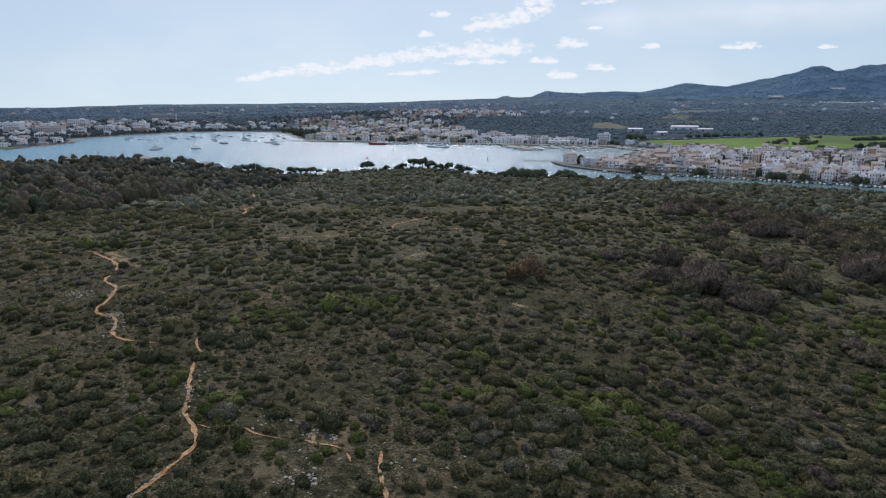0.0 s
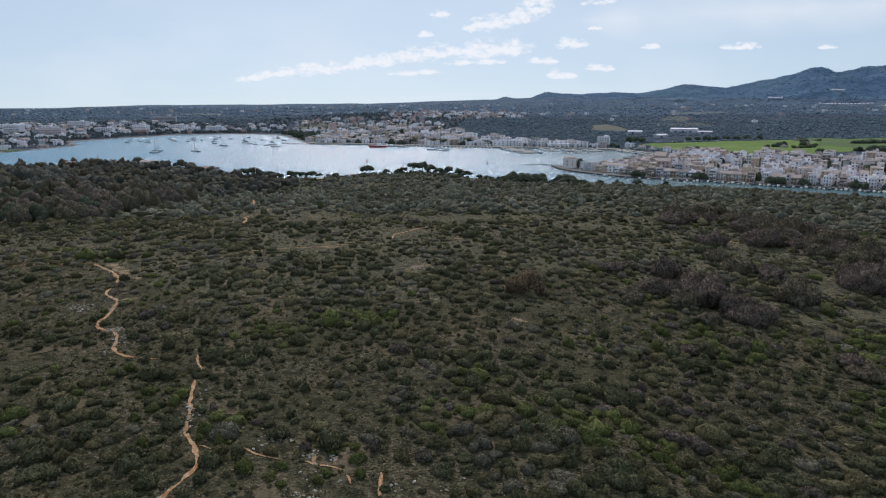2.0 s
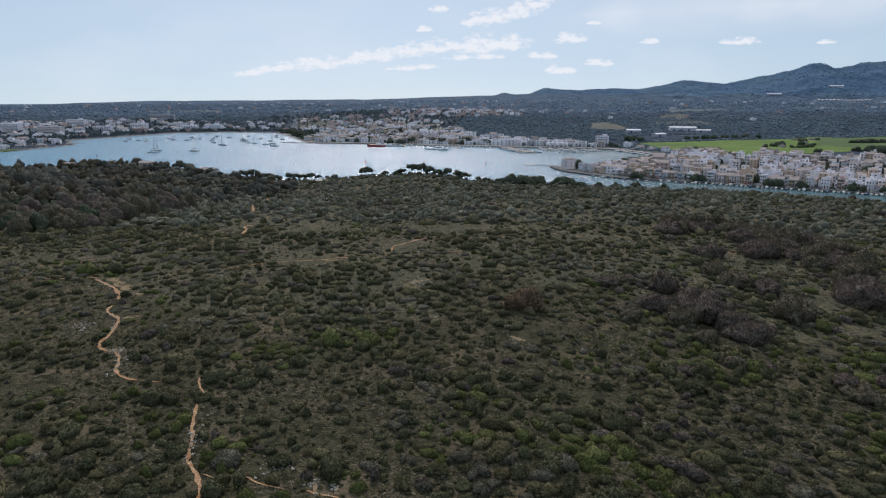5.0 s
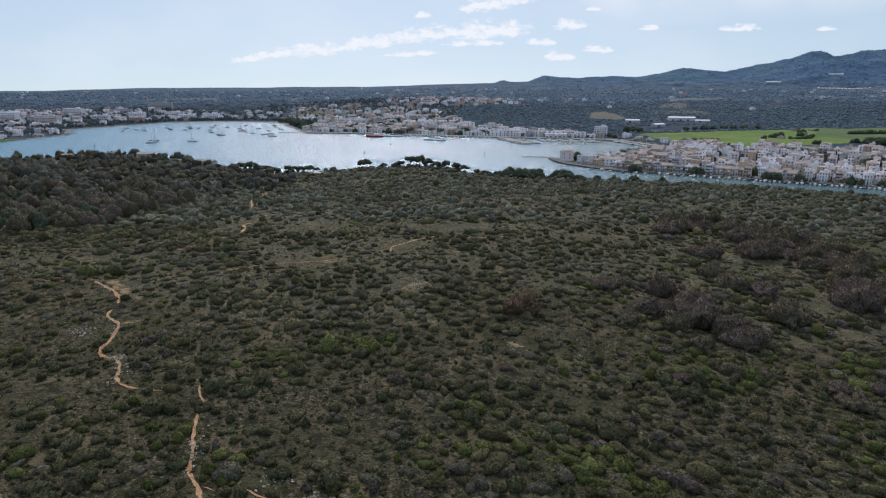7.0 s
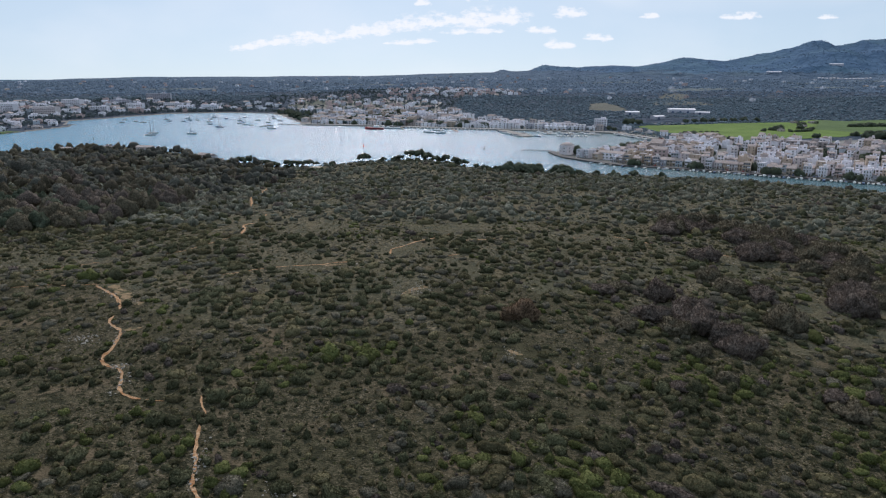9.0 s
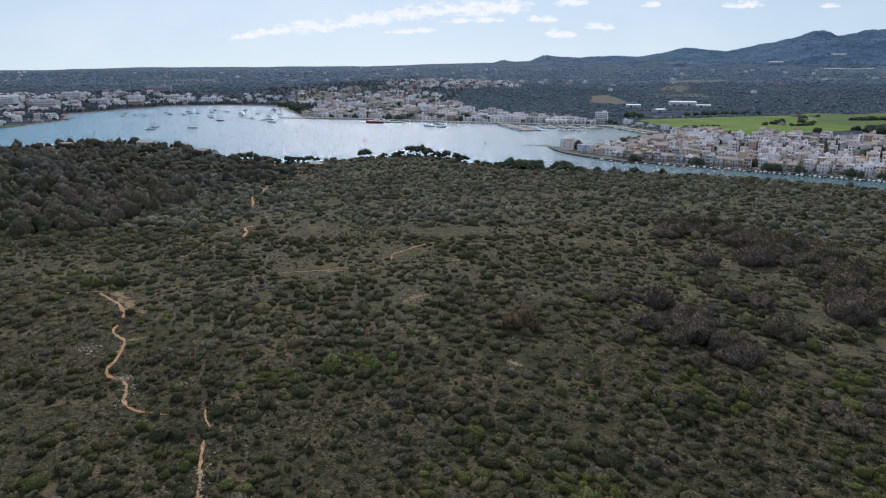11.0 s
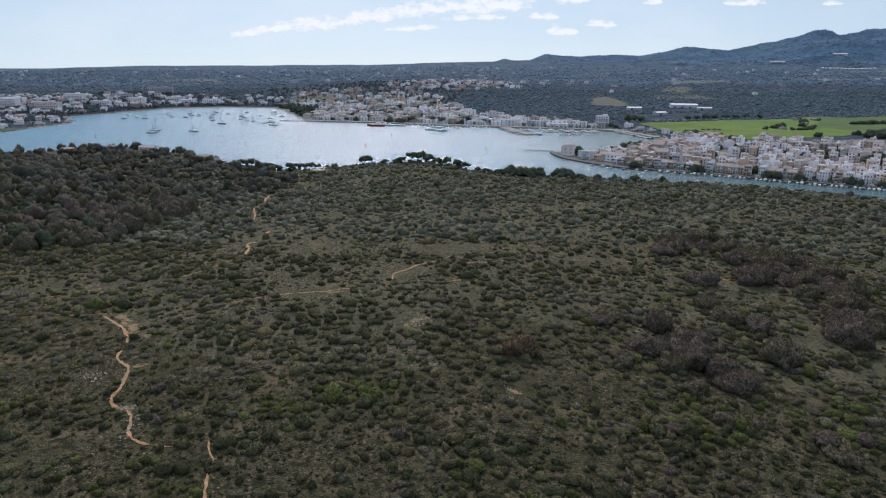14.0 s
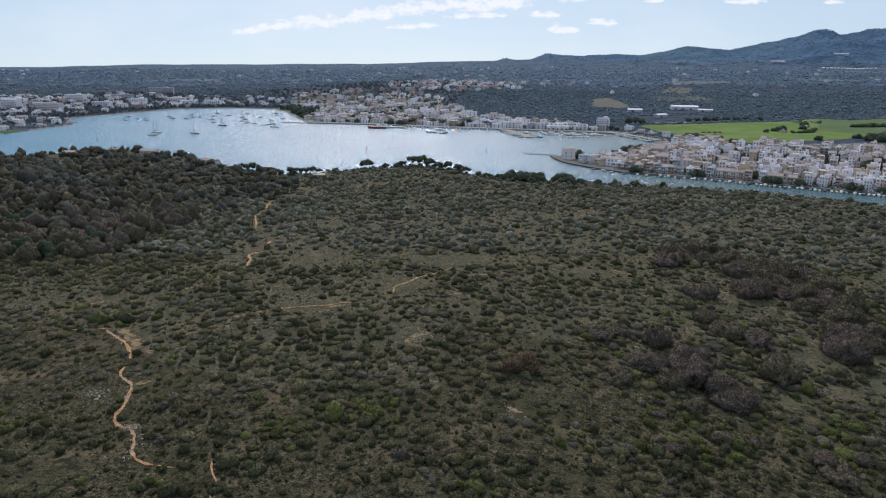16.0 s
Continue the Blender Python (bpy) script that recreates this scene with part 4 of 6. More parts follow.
    # tall half-bare thickets: ragged plumes of upright twigs
    def plumes(n, twigs):
        v, f = puff(rp, n, ICO3, 1.3, 0.70, 0.20)
        return joined((v, f), sprigs(rp, (v, f), twigs, 0.17, 1.2, 0.17), sprigs(rp, (v, f), twigs // 2, 0.26, 2.2, 0.07))

    protos = [mesh_np("thicket", *plumes(18, 1100), (LEAF["brown"],), flat=False) for _ in range(5)]
    green = [mesh_np("thicket", *plumes(18, 1100), (LEAF["tamarisk"],), flat=False) for _ in range(5)]
    rusty = mesh_np("thicket", *plumes(18, 1100), (LEAF["rust"],), flat=False)
    for i, (a, b, q) in enumerate(THICKETS):
        root = new("thicket", rusty if i == 0 else (protos if i % 2 else green)[i % 5])
        s = q * r.uniform(0.95, 1.5)
        root.matrix_basis = Matrix.LocRotScale((a, b, float(height(a, b)) - 0.1), Euler((0, 0, i * 2.4)), (s * r.uniform(1.1, 1.5), s * 1.05, s * r.uniform(0.5, 0.85) * (1.5 if i == 0 else 1)))
        tagged(root, "rust-brown rounded thicket standing alone on the slope" if i == 0 else "tall mauve-brown half-bare thicket on the slope" if i % 2 else "tall olive-brown leafy thicket on the slope", "thicket", "tall thickets")


plant_scrub()


def trunk_mesh(r, h, spread):
    """A tapered, slightly bent trunk that forks into limbs."""
    V, F = [], []

    def limb(p, q, r0, r1, n=6, seg=3):
        base = len(V)
        p, q = np.array(p), np.array(q)
        bend = r.normal(0, 0.05, 3) * np.linalg.norm(q - p)
        for i in range(seg + 1):
            t = i / seg
            c = p * (1 - t) + q * t + bend * np.sin(np.pi * t)
            rad = r0 * (1 - t) + r1 * t
            for j in range(n):
                a = 2 * np.pi * j / n
                V.append(c + np.array([np.cos(a) * rad, np.sin(a) * rad, 0]))
        for i in range(seg):
            for j in range(n):
                a, b = base + i * n + j, base + i * n + (j + 1) % n
                F.append((a, b, b + n, a + n))

    top = np.array([r.normal(0, 0.04), r.normal(0, 0.04), 0.60])
    limb((0, 0, -0.05), top, 0.030, 0.018)
    for i in range(5):
        a = i * 1.256 + r.uniform(-0.3, 0.3)
        limb(top * r.uniform(0.7, 1.0), (np.cos(a) * spread * 0.5, np.sin(a) * spread * 0.5, 0.80), 0.013, 0.005, 4, 2)
    return mesh_np("trunk", V, F, (BARK,), flat=False)


def pine_crown(r, spread, n=15, leaves=420, size=0.06):
    """An umbrella crown: flat clumps of needles on spread limbs, with sky between them."""
    bits = []
    for i in range(n):
        a, q = i * 2.4 + r.uniform(-0.4, 0.4), np.sqrt((i + 0.4) / n) * r.uniform(0.8, 1.05)
        v, f = puff(r, 4, ICO2, 0.7, 0.5, 0.16, -0.35)
        k = r.uniform(0.26, 0.44)
        bits.append((v * np.array([k, k, k * 1.05]) * np.array([spread * 1.5, spread * 1.5, 1]) + np.array([np.cos(a) * q * spread * 0.85, np.sin(a) * q * spread * 0.85, 0.74 - 0.22 * q * q + r.uniform(-0.10, 0.08)]), f))
    core = joined(*bits)
    return joined(core, sprigs(r, core, leaves, size, up=0.5))


def round_crown(r, spread, n=9, leaves=260, size=0.07, thin=0.42, low=0.16):
    """A bushy crown that comes down close to the ground."""
    v, f = puff(r, n, ICO3, 1.0, 0.6, 0.09, -0.12)
    core = (v * np.array([spread * 1.15, spread * 1.15, 0.80]) + np.array([0, 0, low]), f)
    return joined(core, sprigs(r, core, leaves, size, 0.6, thin))


tr = np.random.default_rng(21)
PINES = [(mesh_np("crown", *pine_crown(tr, 0.55, 15, 420, 0.06), (LEAF["broad"],), flat=False), trunk_mesh(tr, 1, 0.5)) for _ in range(4)]
ROUND = [(mesh_np("crown", *round_crown(tr, 0.50), (LEAF["broad"],), flat=False), trunk_mesh(tr, 1, 0.4)) for _ in range(4)]
TAMARISK = [(mesh_np("crown", *round_crown(tr, 0.54, 11, 480, 0.075, 0.25), (LEAF["tamarisk"],), flat=False), trunk_mesh(tr, 1, 0.4)) for _ in range(4)]
MAUVE = [(mesh_np("crown", *round_crown(tr, 0.56, 11, 520, 0.075, 0.2), (LEAF["brown"],), flat=False), trunk_mesh(tr, 1, 0.4)) for _ in range(3)]


def tree(kind, i, x, y, h, wide=1.0, label="", group="trees", sink=0.15):
    """A tree of height h standing on the ground."""
    crown, trunk = kind[i % len(kind)]
    m = Matrix.LocRotScale((x, y, float(height(x, y)) - sink), Euler((0, 0, i * 2.399)), (h * wide, h * wide, h))
    root = new("pine_tree" if kind is PINES else "tree")
    root.matrix_basis = m
    part("crown", crown, root)
    part("trunk", trunk, root)
    return tagged(root, label, "tree", group)


VILLAS = [(-402, 880), (-352, 862), (-330, 850), (-258, 790), (-245, 800), (-440, 850)]


def plant_woods():
    r = np.random.default_rng(33)
    x, y = scatter(-720, -110, 322, 900, 8.6, r)
    keep = in_poly(WOOD_EDGE, x, y) & (y < near_shore_y(x) - 9) & (x > -0.66 * y - 70)
    x, y = x[keep], y[keep]
    dens = 0.62 + 0.45 * wobble(x, y, 15.0, 0.9) + 0.25 * wobble(x, y, 60.0)
    keep = r.uniform(0, 1, len(x)) < dens
    for a, b in VILLAS:
        keep &= ~(((x - a - 2) / 13) ** 2 + ((y - b) / 13) ** 2 < 1)
    x, y = x[keep], y[keep]
    front = y < 430 + 25 * wobble(x, y, 40.0)
    order = np.argsort(y)
    h = np.minimum(4.0 + r.gamma(2.2, 2.0, len(x)), 12.0) * np.where(y > 640, 1.15, 1.0)
    mauve = wobble(x, y, 26.0, 2.0) + r.uniform(-0.5, 0.5, len(x)) > np.where(front, 0.1, 0.35 + (y - 430) / 350)
    single = np.zeros(len(x), bool)
    single[order[:190]] = True
    for n, i in enumerate(np.where(single)[0]):
        k = MAUVE if mauve[i] else (TAMARISK if n % 3 else ROUND)
        tree(k, n, x[i], y[i], h[i], r.uniform(0.9, 1.25),
             "bushy mauve-brown tree at the wood's edge" if mauve[i] else ("olive-brown feathery tree in the wood" if n % 3 else "dark green bushy tree in the wood"), "trees of the near wood")
    rp = np.random.default_rng(8)
    cores = [puff(rp, 8, ICO2, 1.15, 0.6, 0.10) for _ in range(12)]
    protos = [joined(p, sprigs(rp, p, 90, 0.17, up=0.6, thin=0.3)) for p in cores]
    tone = np.where(mauve, 1, np.where(wobble(x, y, 31.0, 4.0) + r.uniform(-0.9, 0.9, len(x)) > 0.25, 2, 0))
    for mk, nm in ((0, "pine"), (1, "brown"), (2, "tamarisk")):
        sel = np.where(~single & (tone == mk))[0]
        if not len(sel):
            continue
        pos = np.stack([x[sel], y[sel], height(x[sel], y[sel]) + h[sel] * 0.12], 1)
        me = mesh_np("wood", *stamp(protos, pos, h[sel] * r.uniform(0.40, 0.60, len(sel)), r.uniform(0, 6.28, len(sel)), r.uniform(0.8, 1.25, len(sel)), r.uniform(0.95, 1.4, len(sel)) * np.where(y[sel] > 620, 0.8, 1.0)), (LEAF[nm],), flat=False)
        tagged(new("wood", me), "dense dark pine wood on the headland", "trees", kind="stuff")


plant_woods()
SHORE_PINES = [(-208, 752, 8, 1.3), (-196, 745, 9, 1.3), (-180, 738, 6.5, 1.4), (-172, 733, 7, 1.2), (-163, 726, 6, 1.3), (-150, 725, 7.5, 1.5), (-141, 733, 6.5, 1.5), (-134, 738, 7, 1.5),
               (-126, 745, 5, 1.3), (-110, 752, 4, 1.5), (-82, 768, 9, 1.1), (-77, 770, 10, 0.9), (-60, 778, 5, 1.4), (-42, 782, 6, 1.3), (-31, 788, 10, 1.3), (-22, 790, 11, 1.2),
               (-13, 786, 9, 1.3), (-4, 776, 7, 1.3), (6, 766, 9, 1.0), (17, 755, 8.5, 1.2), (25, 744, 7, 1.3), (46, 725, 5, 1.4), (60, 710, 6, 1.5), (68, 706, 7, 1.5), (76, 706, 7, 1.5),
               (86, 704, 7, 1.6), (95, 702, 6, 1.5), (112, 702, 6, 1.6), (120, 700, 6.5, 1.5), (134, 698, 5, 1.5), (150, 693, 5, 1.5), (166, 690, 5.5, 1.4), (183, 684, 5, 1.4),
               (230, 668, 6, 1.3), (255, 656, 4.5, 1.5), (290, 640, 5, 1.5), (330, 615, 5, 1.5), (352, 598, 6, 1.3), (371, 588, 5, 1.4)]
for n, (a, b, hh, ww) in enumerate(SHORE_PINES):
    tree(PINES if a < 40 else ROUND, n, a, b - 8, hh * (1.1 if a < 40 else 1.6 if 60 < a < 130 else 1.0 if a < 183 else 0.7), ww * (0.95 if a < 40 else 1.0), "dark umbrella pine standing near the water's edge", "pines along the near shore")

nr = np.random.default_rng(88)
for n in range(28):
    a = float(nr.choice((nr.uniform(40, 180), nr.uniform(180, 390), nr.uniform(-130, 40)), p=(0.75, 0.08, 0.17)))
    b = float(near_shore_y(np.array([a]))[0]) - nr.uniform(7, 34)
    tree(PINES if n % 3 == 0 else ROUND, n, a, b, nr.uniform(3.0, 8.0), nr.uniform(0.9, 1.6), "dark bushy tree near the water's edge", "pines along the near shore", 0.5)
# low wind-cut trees between the pines
for n in range(18):
    a = float(nr.uniform(-150, 60))
    b = float(near_shore_y(np.array([a]))[0]) - nr.uniform(4, 15)
    tree(PINES if n % 5 == 0 else ROUND, n, a, b, nr.uniform(2.5, 5.5), nr.uniform(1.0, 1.8), "low wind-cut dark tree near the water's edge", "low trees along the near shore", 0.5)

FIELD_OUT = [(321, 1188), (332, 1120), (349, 1095), (346, 1005), (387, 985), (420, 985), (500, 990), (558, 1003), (606, 1035), (670, 1094), (900, 1130), (960, 1290), (784, 1287), (699, 1255), (661, 1283), (625, 1262), (594, 1232), (496, 1217), (404, 1207), (340, 1203)]
FAR_FIELD = [(567, 1107), (609, 1173), (630, 1240), (661, 1283), (699, 1255), (784, 1287), (960, 1290), (900, 1130), (670, 1094), (620, 1050)]


def far_woods():
    r = np.random.default_rng(44)
    rp = np.random.default_rng(9)
    protos = [lumps(rp, 1, OCTA, 0.6, rough=0.3) for _ in range(12)]
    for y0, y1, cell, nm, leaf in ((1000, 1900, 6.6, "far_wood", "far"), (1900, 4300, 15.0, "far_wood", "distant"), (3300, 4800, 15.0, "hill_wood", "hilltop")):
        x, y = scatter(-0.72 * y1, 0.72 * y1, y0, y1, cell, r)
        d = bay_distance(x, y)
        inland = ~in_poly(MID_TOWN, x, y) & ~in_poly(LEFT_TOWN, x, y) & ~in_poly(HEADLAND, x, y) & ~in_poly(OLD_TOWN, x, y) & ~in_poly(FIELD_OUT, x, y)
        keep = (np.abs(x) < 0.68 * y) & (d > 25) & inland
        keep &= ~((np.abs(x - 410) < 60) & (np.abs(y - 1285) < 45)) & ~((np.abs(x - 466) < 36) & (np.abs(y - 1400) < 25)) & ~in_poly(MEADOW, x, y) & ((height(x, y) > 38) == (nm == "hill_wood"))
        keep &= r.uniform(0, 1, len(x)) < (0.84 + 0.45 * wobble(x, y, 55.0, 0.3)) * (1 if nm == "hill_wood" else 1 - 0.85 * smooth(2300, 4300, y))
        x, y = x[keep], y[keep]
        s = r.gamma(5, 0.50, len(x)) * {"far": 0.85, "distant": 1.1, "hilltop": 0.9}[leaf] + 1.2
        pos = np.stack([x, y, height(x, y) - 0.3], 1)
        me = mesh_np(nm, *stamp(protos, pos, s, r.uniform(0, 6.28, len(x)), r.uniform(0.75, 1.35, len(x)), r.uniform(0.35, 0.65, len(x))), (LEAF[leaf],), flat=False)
        tagged(new(nm, me), "hazy blue wooded hillside trees" if leaf == "hilltop" else "distant evergreen woodland in hazy blue", "trees", kind="stuff")


MEADOW = [(308, 1500), (380, 1470), (396, 1580), (392, 1740), (345, 1690), (318, 1560)]
MID_TOWN = [(-227, 1240), (255, 1112), (235, 1170), (150, 1250), (60, 1330), (20, 1480), (60, 1850), (230, 1980), (200, 2150), (-40, 2330), (-260, 2050),
            (-420, 1800), (-480, 1560), (-345, 1505), (-300, 1440), (-255, 1330)]
LEFT_TOWN = [(-660, 1310), (-612, 1385), (-543, 1495), (-448, 1530), (-400, 1530), (-480, 1700), (-760, 1760), (-1080, 1600), (-1080, 1330), (-760, 1290)]
HEADLAND = [(-650, 1080), (-608, 1195), (-660, 1270), (-900, 1250), (-900, 1080)]
OLD_TOWN = [(141, 825), (190, 765), (268, 730), (356, 677), (700, 480), (1000, 600), (760, 1040), (633, 1030), (474, 985), (336, 965), (276, 955), (222, 890), (140, 868)]
far_woods()

# ---- fields and quays ----


def patch(name, poly, mat, label, lift=0.25, cell=8.0):
    """A field laid on the ground inside an outline, ragged at its edge."""
    p = np.array(poly, float)
    xs, ys = np.arange(p[:, 0].min(), p[:, 0].max() + cell, cell), np.arange(p[:, 1].min(), p[:, 1].max() + cell, cell)
    X, Y = np.meshgrid(xs, ys)
    nx = len(xs)
    Z = height(X, Y) + lift
    i = (np.arange(len(ys) - 1)[:, None] * nx + np.arange(nx - 1)[None, :]).ravel()
    F = np.stack([i, i + 1, i + nx + 1, i + nx], 1)
    V = np.stack([X, Y, Z], -1).reshape(-1, 3)
    c = V[F].mean(1)
    F = F[in_poly(poly, c[:, 0], c[:, 1])]
    return tagged(new(name, mesh_np(name, V, F, (mat,), flat=False)), label, "field", kind="structure")


patch("field", FIELD_OUT, FIELD, "bright green crop field behind the old town", 0.3, 5.0)
patch("field", FAR_FIELD, DULL_FIELD, "dull green field beyond the ruined farm", 0.45, 5.0)
patch("lawn", [(-700, 1062), (-646, 1078), (-636, 1104), (-690, 1120), (-740, 1090)], DULL_FIELD, "green lawn on the low headland", 0.25, 4.0)
patch("meadow", MEADOW, DRY_FIELD, "dry yellowish meadow among far woods", 0.4)
patch("meadow", [(563, 1890), (620, 1840), (690, 2040), (650, 2110)], DRY_FIELD, "dry yellowish meadow among far woods", 0.4)
for k, (a, b, w, d, m) in enumerate([(560, 1720, 70, 60, DRY_FIELD), (820, 2300, 120, 60, DRY_FIELD), (1500, 2900, 160, 70, FIELD), (300, 2500, 90, 60, DRY_FIELD), (1250, 2450, 120, 50, DRY_FIELD),
                                     (-900, 2500, 150, 60, DRY_FIELD), (700, 3100, 160, 60, FIELD), (1900, 3300, 170, 80, DRY_FIELD), (-300, 3000, 130, 50, DRY_FIELD)]):
    patch("meadow", [(a - w, b - d), (a + w, b - d * 0.8), (a + w * 0.9, b + d), (a - w * 0.8, b + d * 0.9)], HAZY_FIELD if b > 2200 else m, "small open field among far woods", 0.5, 12.0)


def quay(name, line, width, z, mat, label, inland=1):
    """A stone edge along the water with a flat top and a drop to the sea."""
    p = np.array(line, float)
    d = np.gradient(p, axis=0)
    L = np.hypot(d[:, 0], d[:, 1])[:, None]
    nrm = np.stack([-d[:, 1], d[:, 0]], 1) / L * inland
    rows = [np.c_[p, np.full(len(p), -2.0)], np.c_[p, np.full(len(p), z - 0.15)], np.c_[p + nrm * 0.25, np.full(len(p), z)],
            np.c_[p + nrm * width, np.full(len(p), z + 0.05)], np.c_[p + nrm * width, np.full(len(p), -2.0)]]
    V = np.stack(rows, 1).reshape(-1, 3)
    n, m = len(p), 5
    F = [(i * m + j, (i + 1) * m + j, (i + 1) * m + j + 1, i * m + j + 1) for i in range(n - 1) for j in range(m - 1)]
    return tagged(new(name, mesh_np(name, V, F, (mat,), flat=True)), label, "quay", kind="structure")


def along(line, step):
    p = np.array(line, float)
    run = np.concatenate([[0], np.cumsum(np.hypot(*np.diff(p, axis=0).T))])
    s = np.arange(0, run[-1], step)
    return np.stack([np.interp(s, run, p[:, 0]), np.interp(s, run, p[:, 1])], 1)


OLD_QUAY = [(131, 872), (134, 845), (141, 820), (165, 786), (190, 758), (228, 741), (268, 723), (317, 692), (356, 670), (440, 622), (520, 575), (660, 498), (800, 420)]
MID_QUAY = [(-227, 1233), (-110, 1211), (-6, 1174), (70, 1155), (150, 1135), (205, 1120), (255, 1105), (285, 1055), (300, 1010)]
quay("quay", along(OLD_QUAY, 9), 8.0, 1.7, ROAD, "low pale stone quay along the old town")
quay("quay", along(MID_QUAY, 12), 11.0, 2.1, STONE, "pale stone harbour quay under the town")


def jetty(a, b, width, z, label, mat=STONE):
    d = Vector((b[0] - a[0], b[1] - a[1], 0))
    n = max(2, int(d.length / 7))
    root = new("jetty")
    deck = box_mesh("deck", [(0, d.length, -width / 2, width / 2, z - 0.35, z)], mat, 0.05)
    part("deck", deck, root)
    post = box_mesh("post", [(-0.25, 0.25, -width / 2 + 0.1, width / 2 - 0.1, -2.5, z - 0.35)], mat, 0.04)
    for i in range(n + 1):
        part("post", post, root, m=pose(0.4 + (d.length - 0.8) * i / n, 0, 0))
    root.matrix_basis = pose(a[0], a[1], 0, 0, 0, math.degrees(math.atan2(d.y, d.x)))
    return tagged(root, label, "jetty", "jetties in the harbour")


jetty((98, 1150), (129, 1052), 16, 1.3, "broad pale stone harbour pier with moored boats")
jetty((101, 893), (137, 889), 2.2, 0.9, "narrow dark jetty off the old town's point")
jetty((175, 1064), (214, 1066), 2.5, 0.7, "floating grey pontoon off the marina")
jetty((160, 1130), (166, 1085), 2.5, 0.7, "floating grey pontoon in the marina")
jetty((190, 1122), (197, 1080), 2.5, 0.7, "floating grey pontoon in the marina")
jetty((222, 1112), (229, 1078), 2.5, 0.7, "floating grey pontoon in the marina")
jetty((-227, 1235), (-275, 1249), 4.0, 1.2, "low stone breakwater at the wooded point")
jetty((20, 1165), (28, 1128), 3.0, 0.9, "narrow wooden jetty in the harbour", TEAK)
jetty((-62, 1190), (-58, 1160), 3.0, 0.9, "narrow wooden jetty in the harbour", TEAK)
jetty((-640, 1245), (-612, 1232), 2.0, 0.8, "small grey jetty by the headland")

# ---- houses ----
hr = random.Random(3)
PANE = {}


def window_mesh(w, h, shut):
    """A window: dark pane set back in a stone frame, with a sill and open shutters."""
    key = (w, h, shut.name if shut else "")
    if key not in PANE:
        me = box_mesh("window", [(-w / 2, w / 2, -0.02, 0.06, 0, h)], GLASS)
        bm = bmesh.new()
        bm.from_mesh(me)
        n0 = len(bm.faces)

        def add(x0, x1, y0, y1, z0, z1, mi):
            r = bmesh.ops.create_cube(bm, size=1)
            bmesh.ops.scale(bm, vec=(x1 - x0, y1 - y0, z1 - z0), verts=r["verts"])
            bmesh.ops.translate(bm, vec=((x0 + x1) / 2, (y0 + y1) / 2, (z0 + z1) / 2), verts=r["verts"])
            for f in {f for v in r["verts"] for f in v.link_faces}:
                f.material_index = mi

        if shut:
            add(-w / 2 - 0.45, -w / 2 - 0.02, -0.07, 0.02, -0.02, h + 0.02, 1)
            add(w / 2 + 0.02, w / 2 + 0.45, -0.07, 0.02, -0.02, h + 0.02, 1)
        add(-w / 2 - 0.12, w / 2 + 0.12, -0.14, 0.05, -0.16, -0.02, 2)
        bm.to_mesh(me)
        bm.free()
        me.materials.append(shut or SHUTTER)
        me.materials.append(STONE)
        PANE[key] = me
    return PANE[key]


def wall_mesh(w, d, h, mat, parapet=0.6, wing=None):
    bm = bmesh.new()
    for x0, x1, y0, y1, top in [(-w / 2, w / 2, 0, d, h)] + ([wing] if wing else []):
        r = bmesh.ops.create_cube(bm, size=1)
        bmesh.ops.scale(bm, vec=(x1 - x0, y1 - y0, top + 2.5), verts=r["verts"])
        bmesh.ops.translate(bm, vec=((x0 + x1) / 2, (y0 + y1) / 2, (top - 2.5) / 2), verts=r["verts"])
    if parapet:
        tops = [f for f in bm.faces if f.normal.z > 0.9]
        for f in tops:
            bmesh.ops.inset_region(bm, faces=[f], thickness=0.28)
            bmesh.ops.translate(bm, vec=(0, 0, -parapet), verts=f.verts[:])
    me = bpy.data.meshes.new("wall")
    bm.to_mesh(me)
    bm.free()
    me.materials.append(mat)
    return me


def gable_mesh(w, d, h, rise, mat, hip=False):
    """A pitched roof with eaves and thickness, its ridge along x."""
    o, t = 0.45, 0.22
    k = d / 2 if hip else 0
    V = [(-w / 2 - o, -o, h), (w / 2 + o, -o, h), (w / 2 + o, d + o, h), (-w / 2 - o, d + o, h), (-w / 2 - o + k, d / 2, h + rise), (w / 2 + o - k, d / 2, h + rise)]
    V += [(x, y, z - t) for x, y, z in V[:4]]
    F = [(0, 1, 5, 4), (2, 3, 4, 5), (3, 0, 4), (1, 2, 5), (6, 7, 1, 0), (7, 8, 2, 1), (8, 9, 3, 2), (9, 6, 0, 3), (9, 8, 7, 6)]
    me = bpy.data.meshes.new("roof")
    me.from_pydata(V, [], F)
    me.materials.append(mat)
    return me


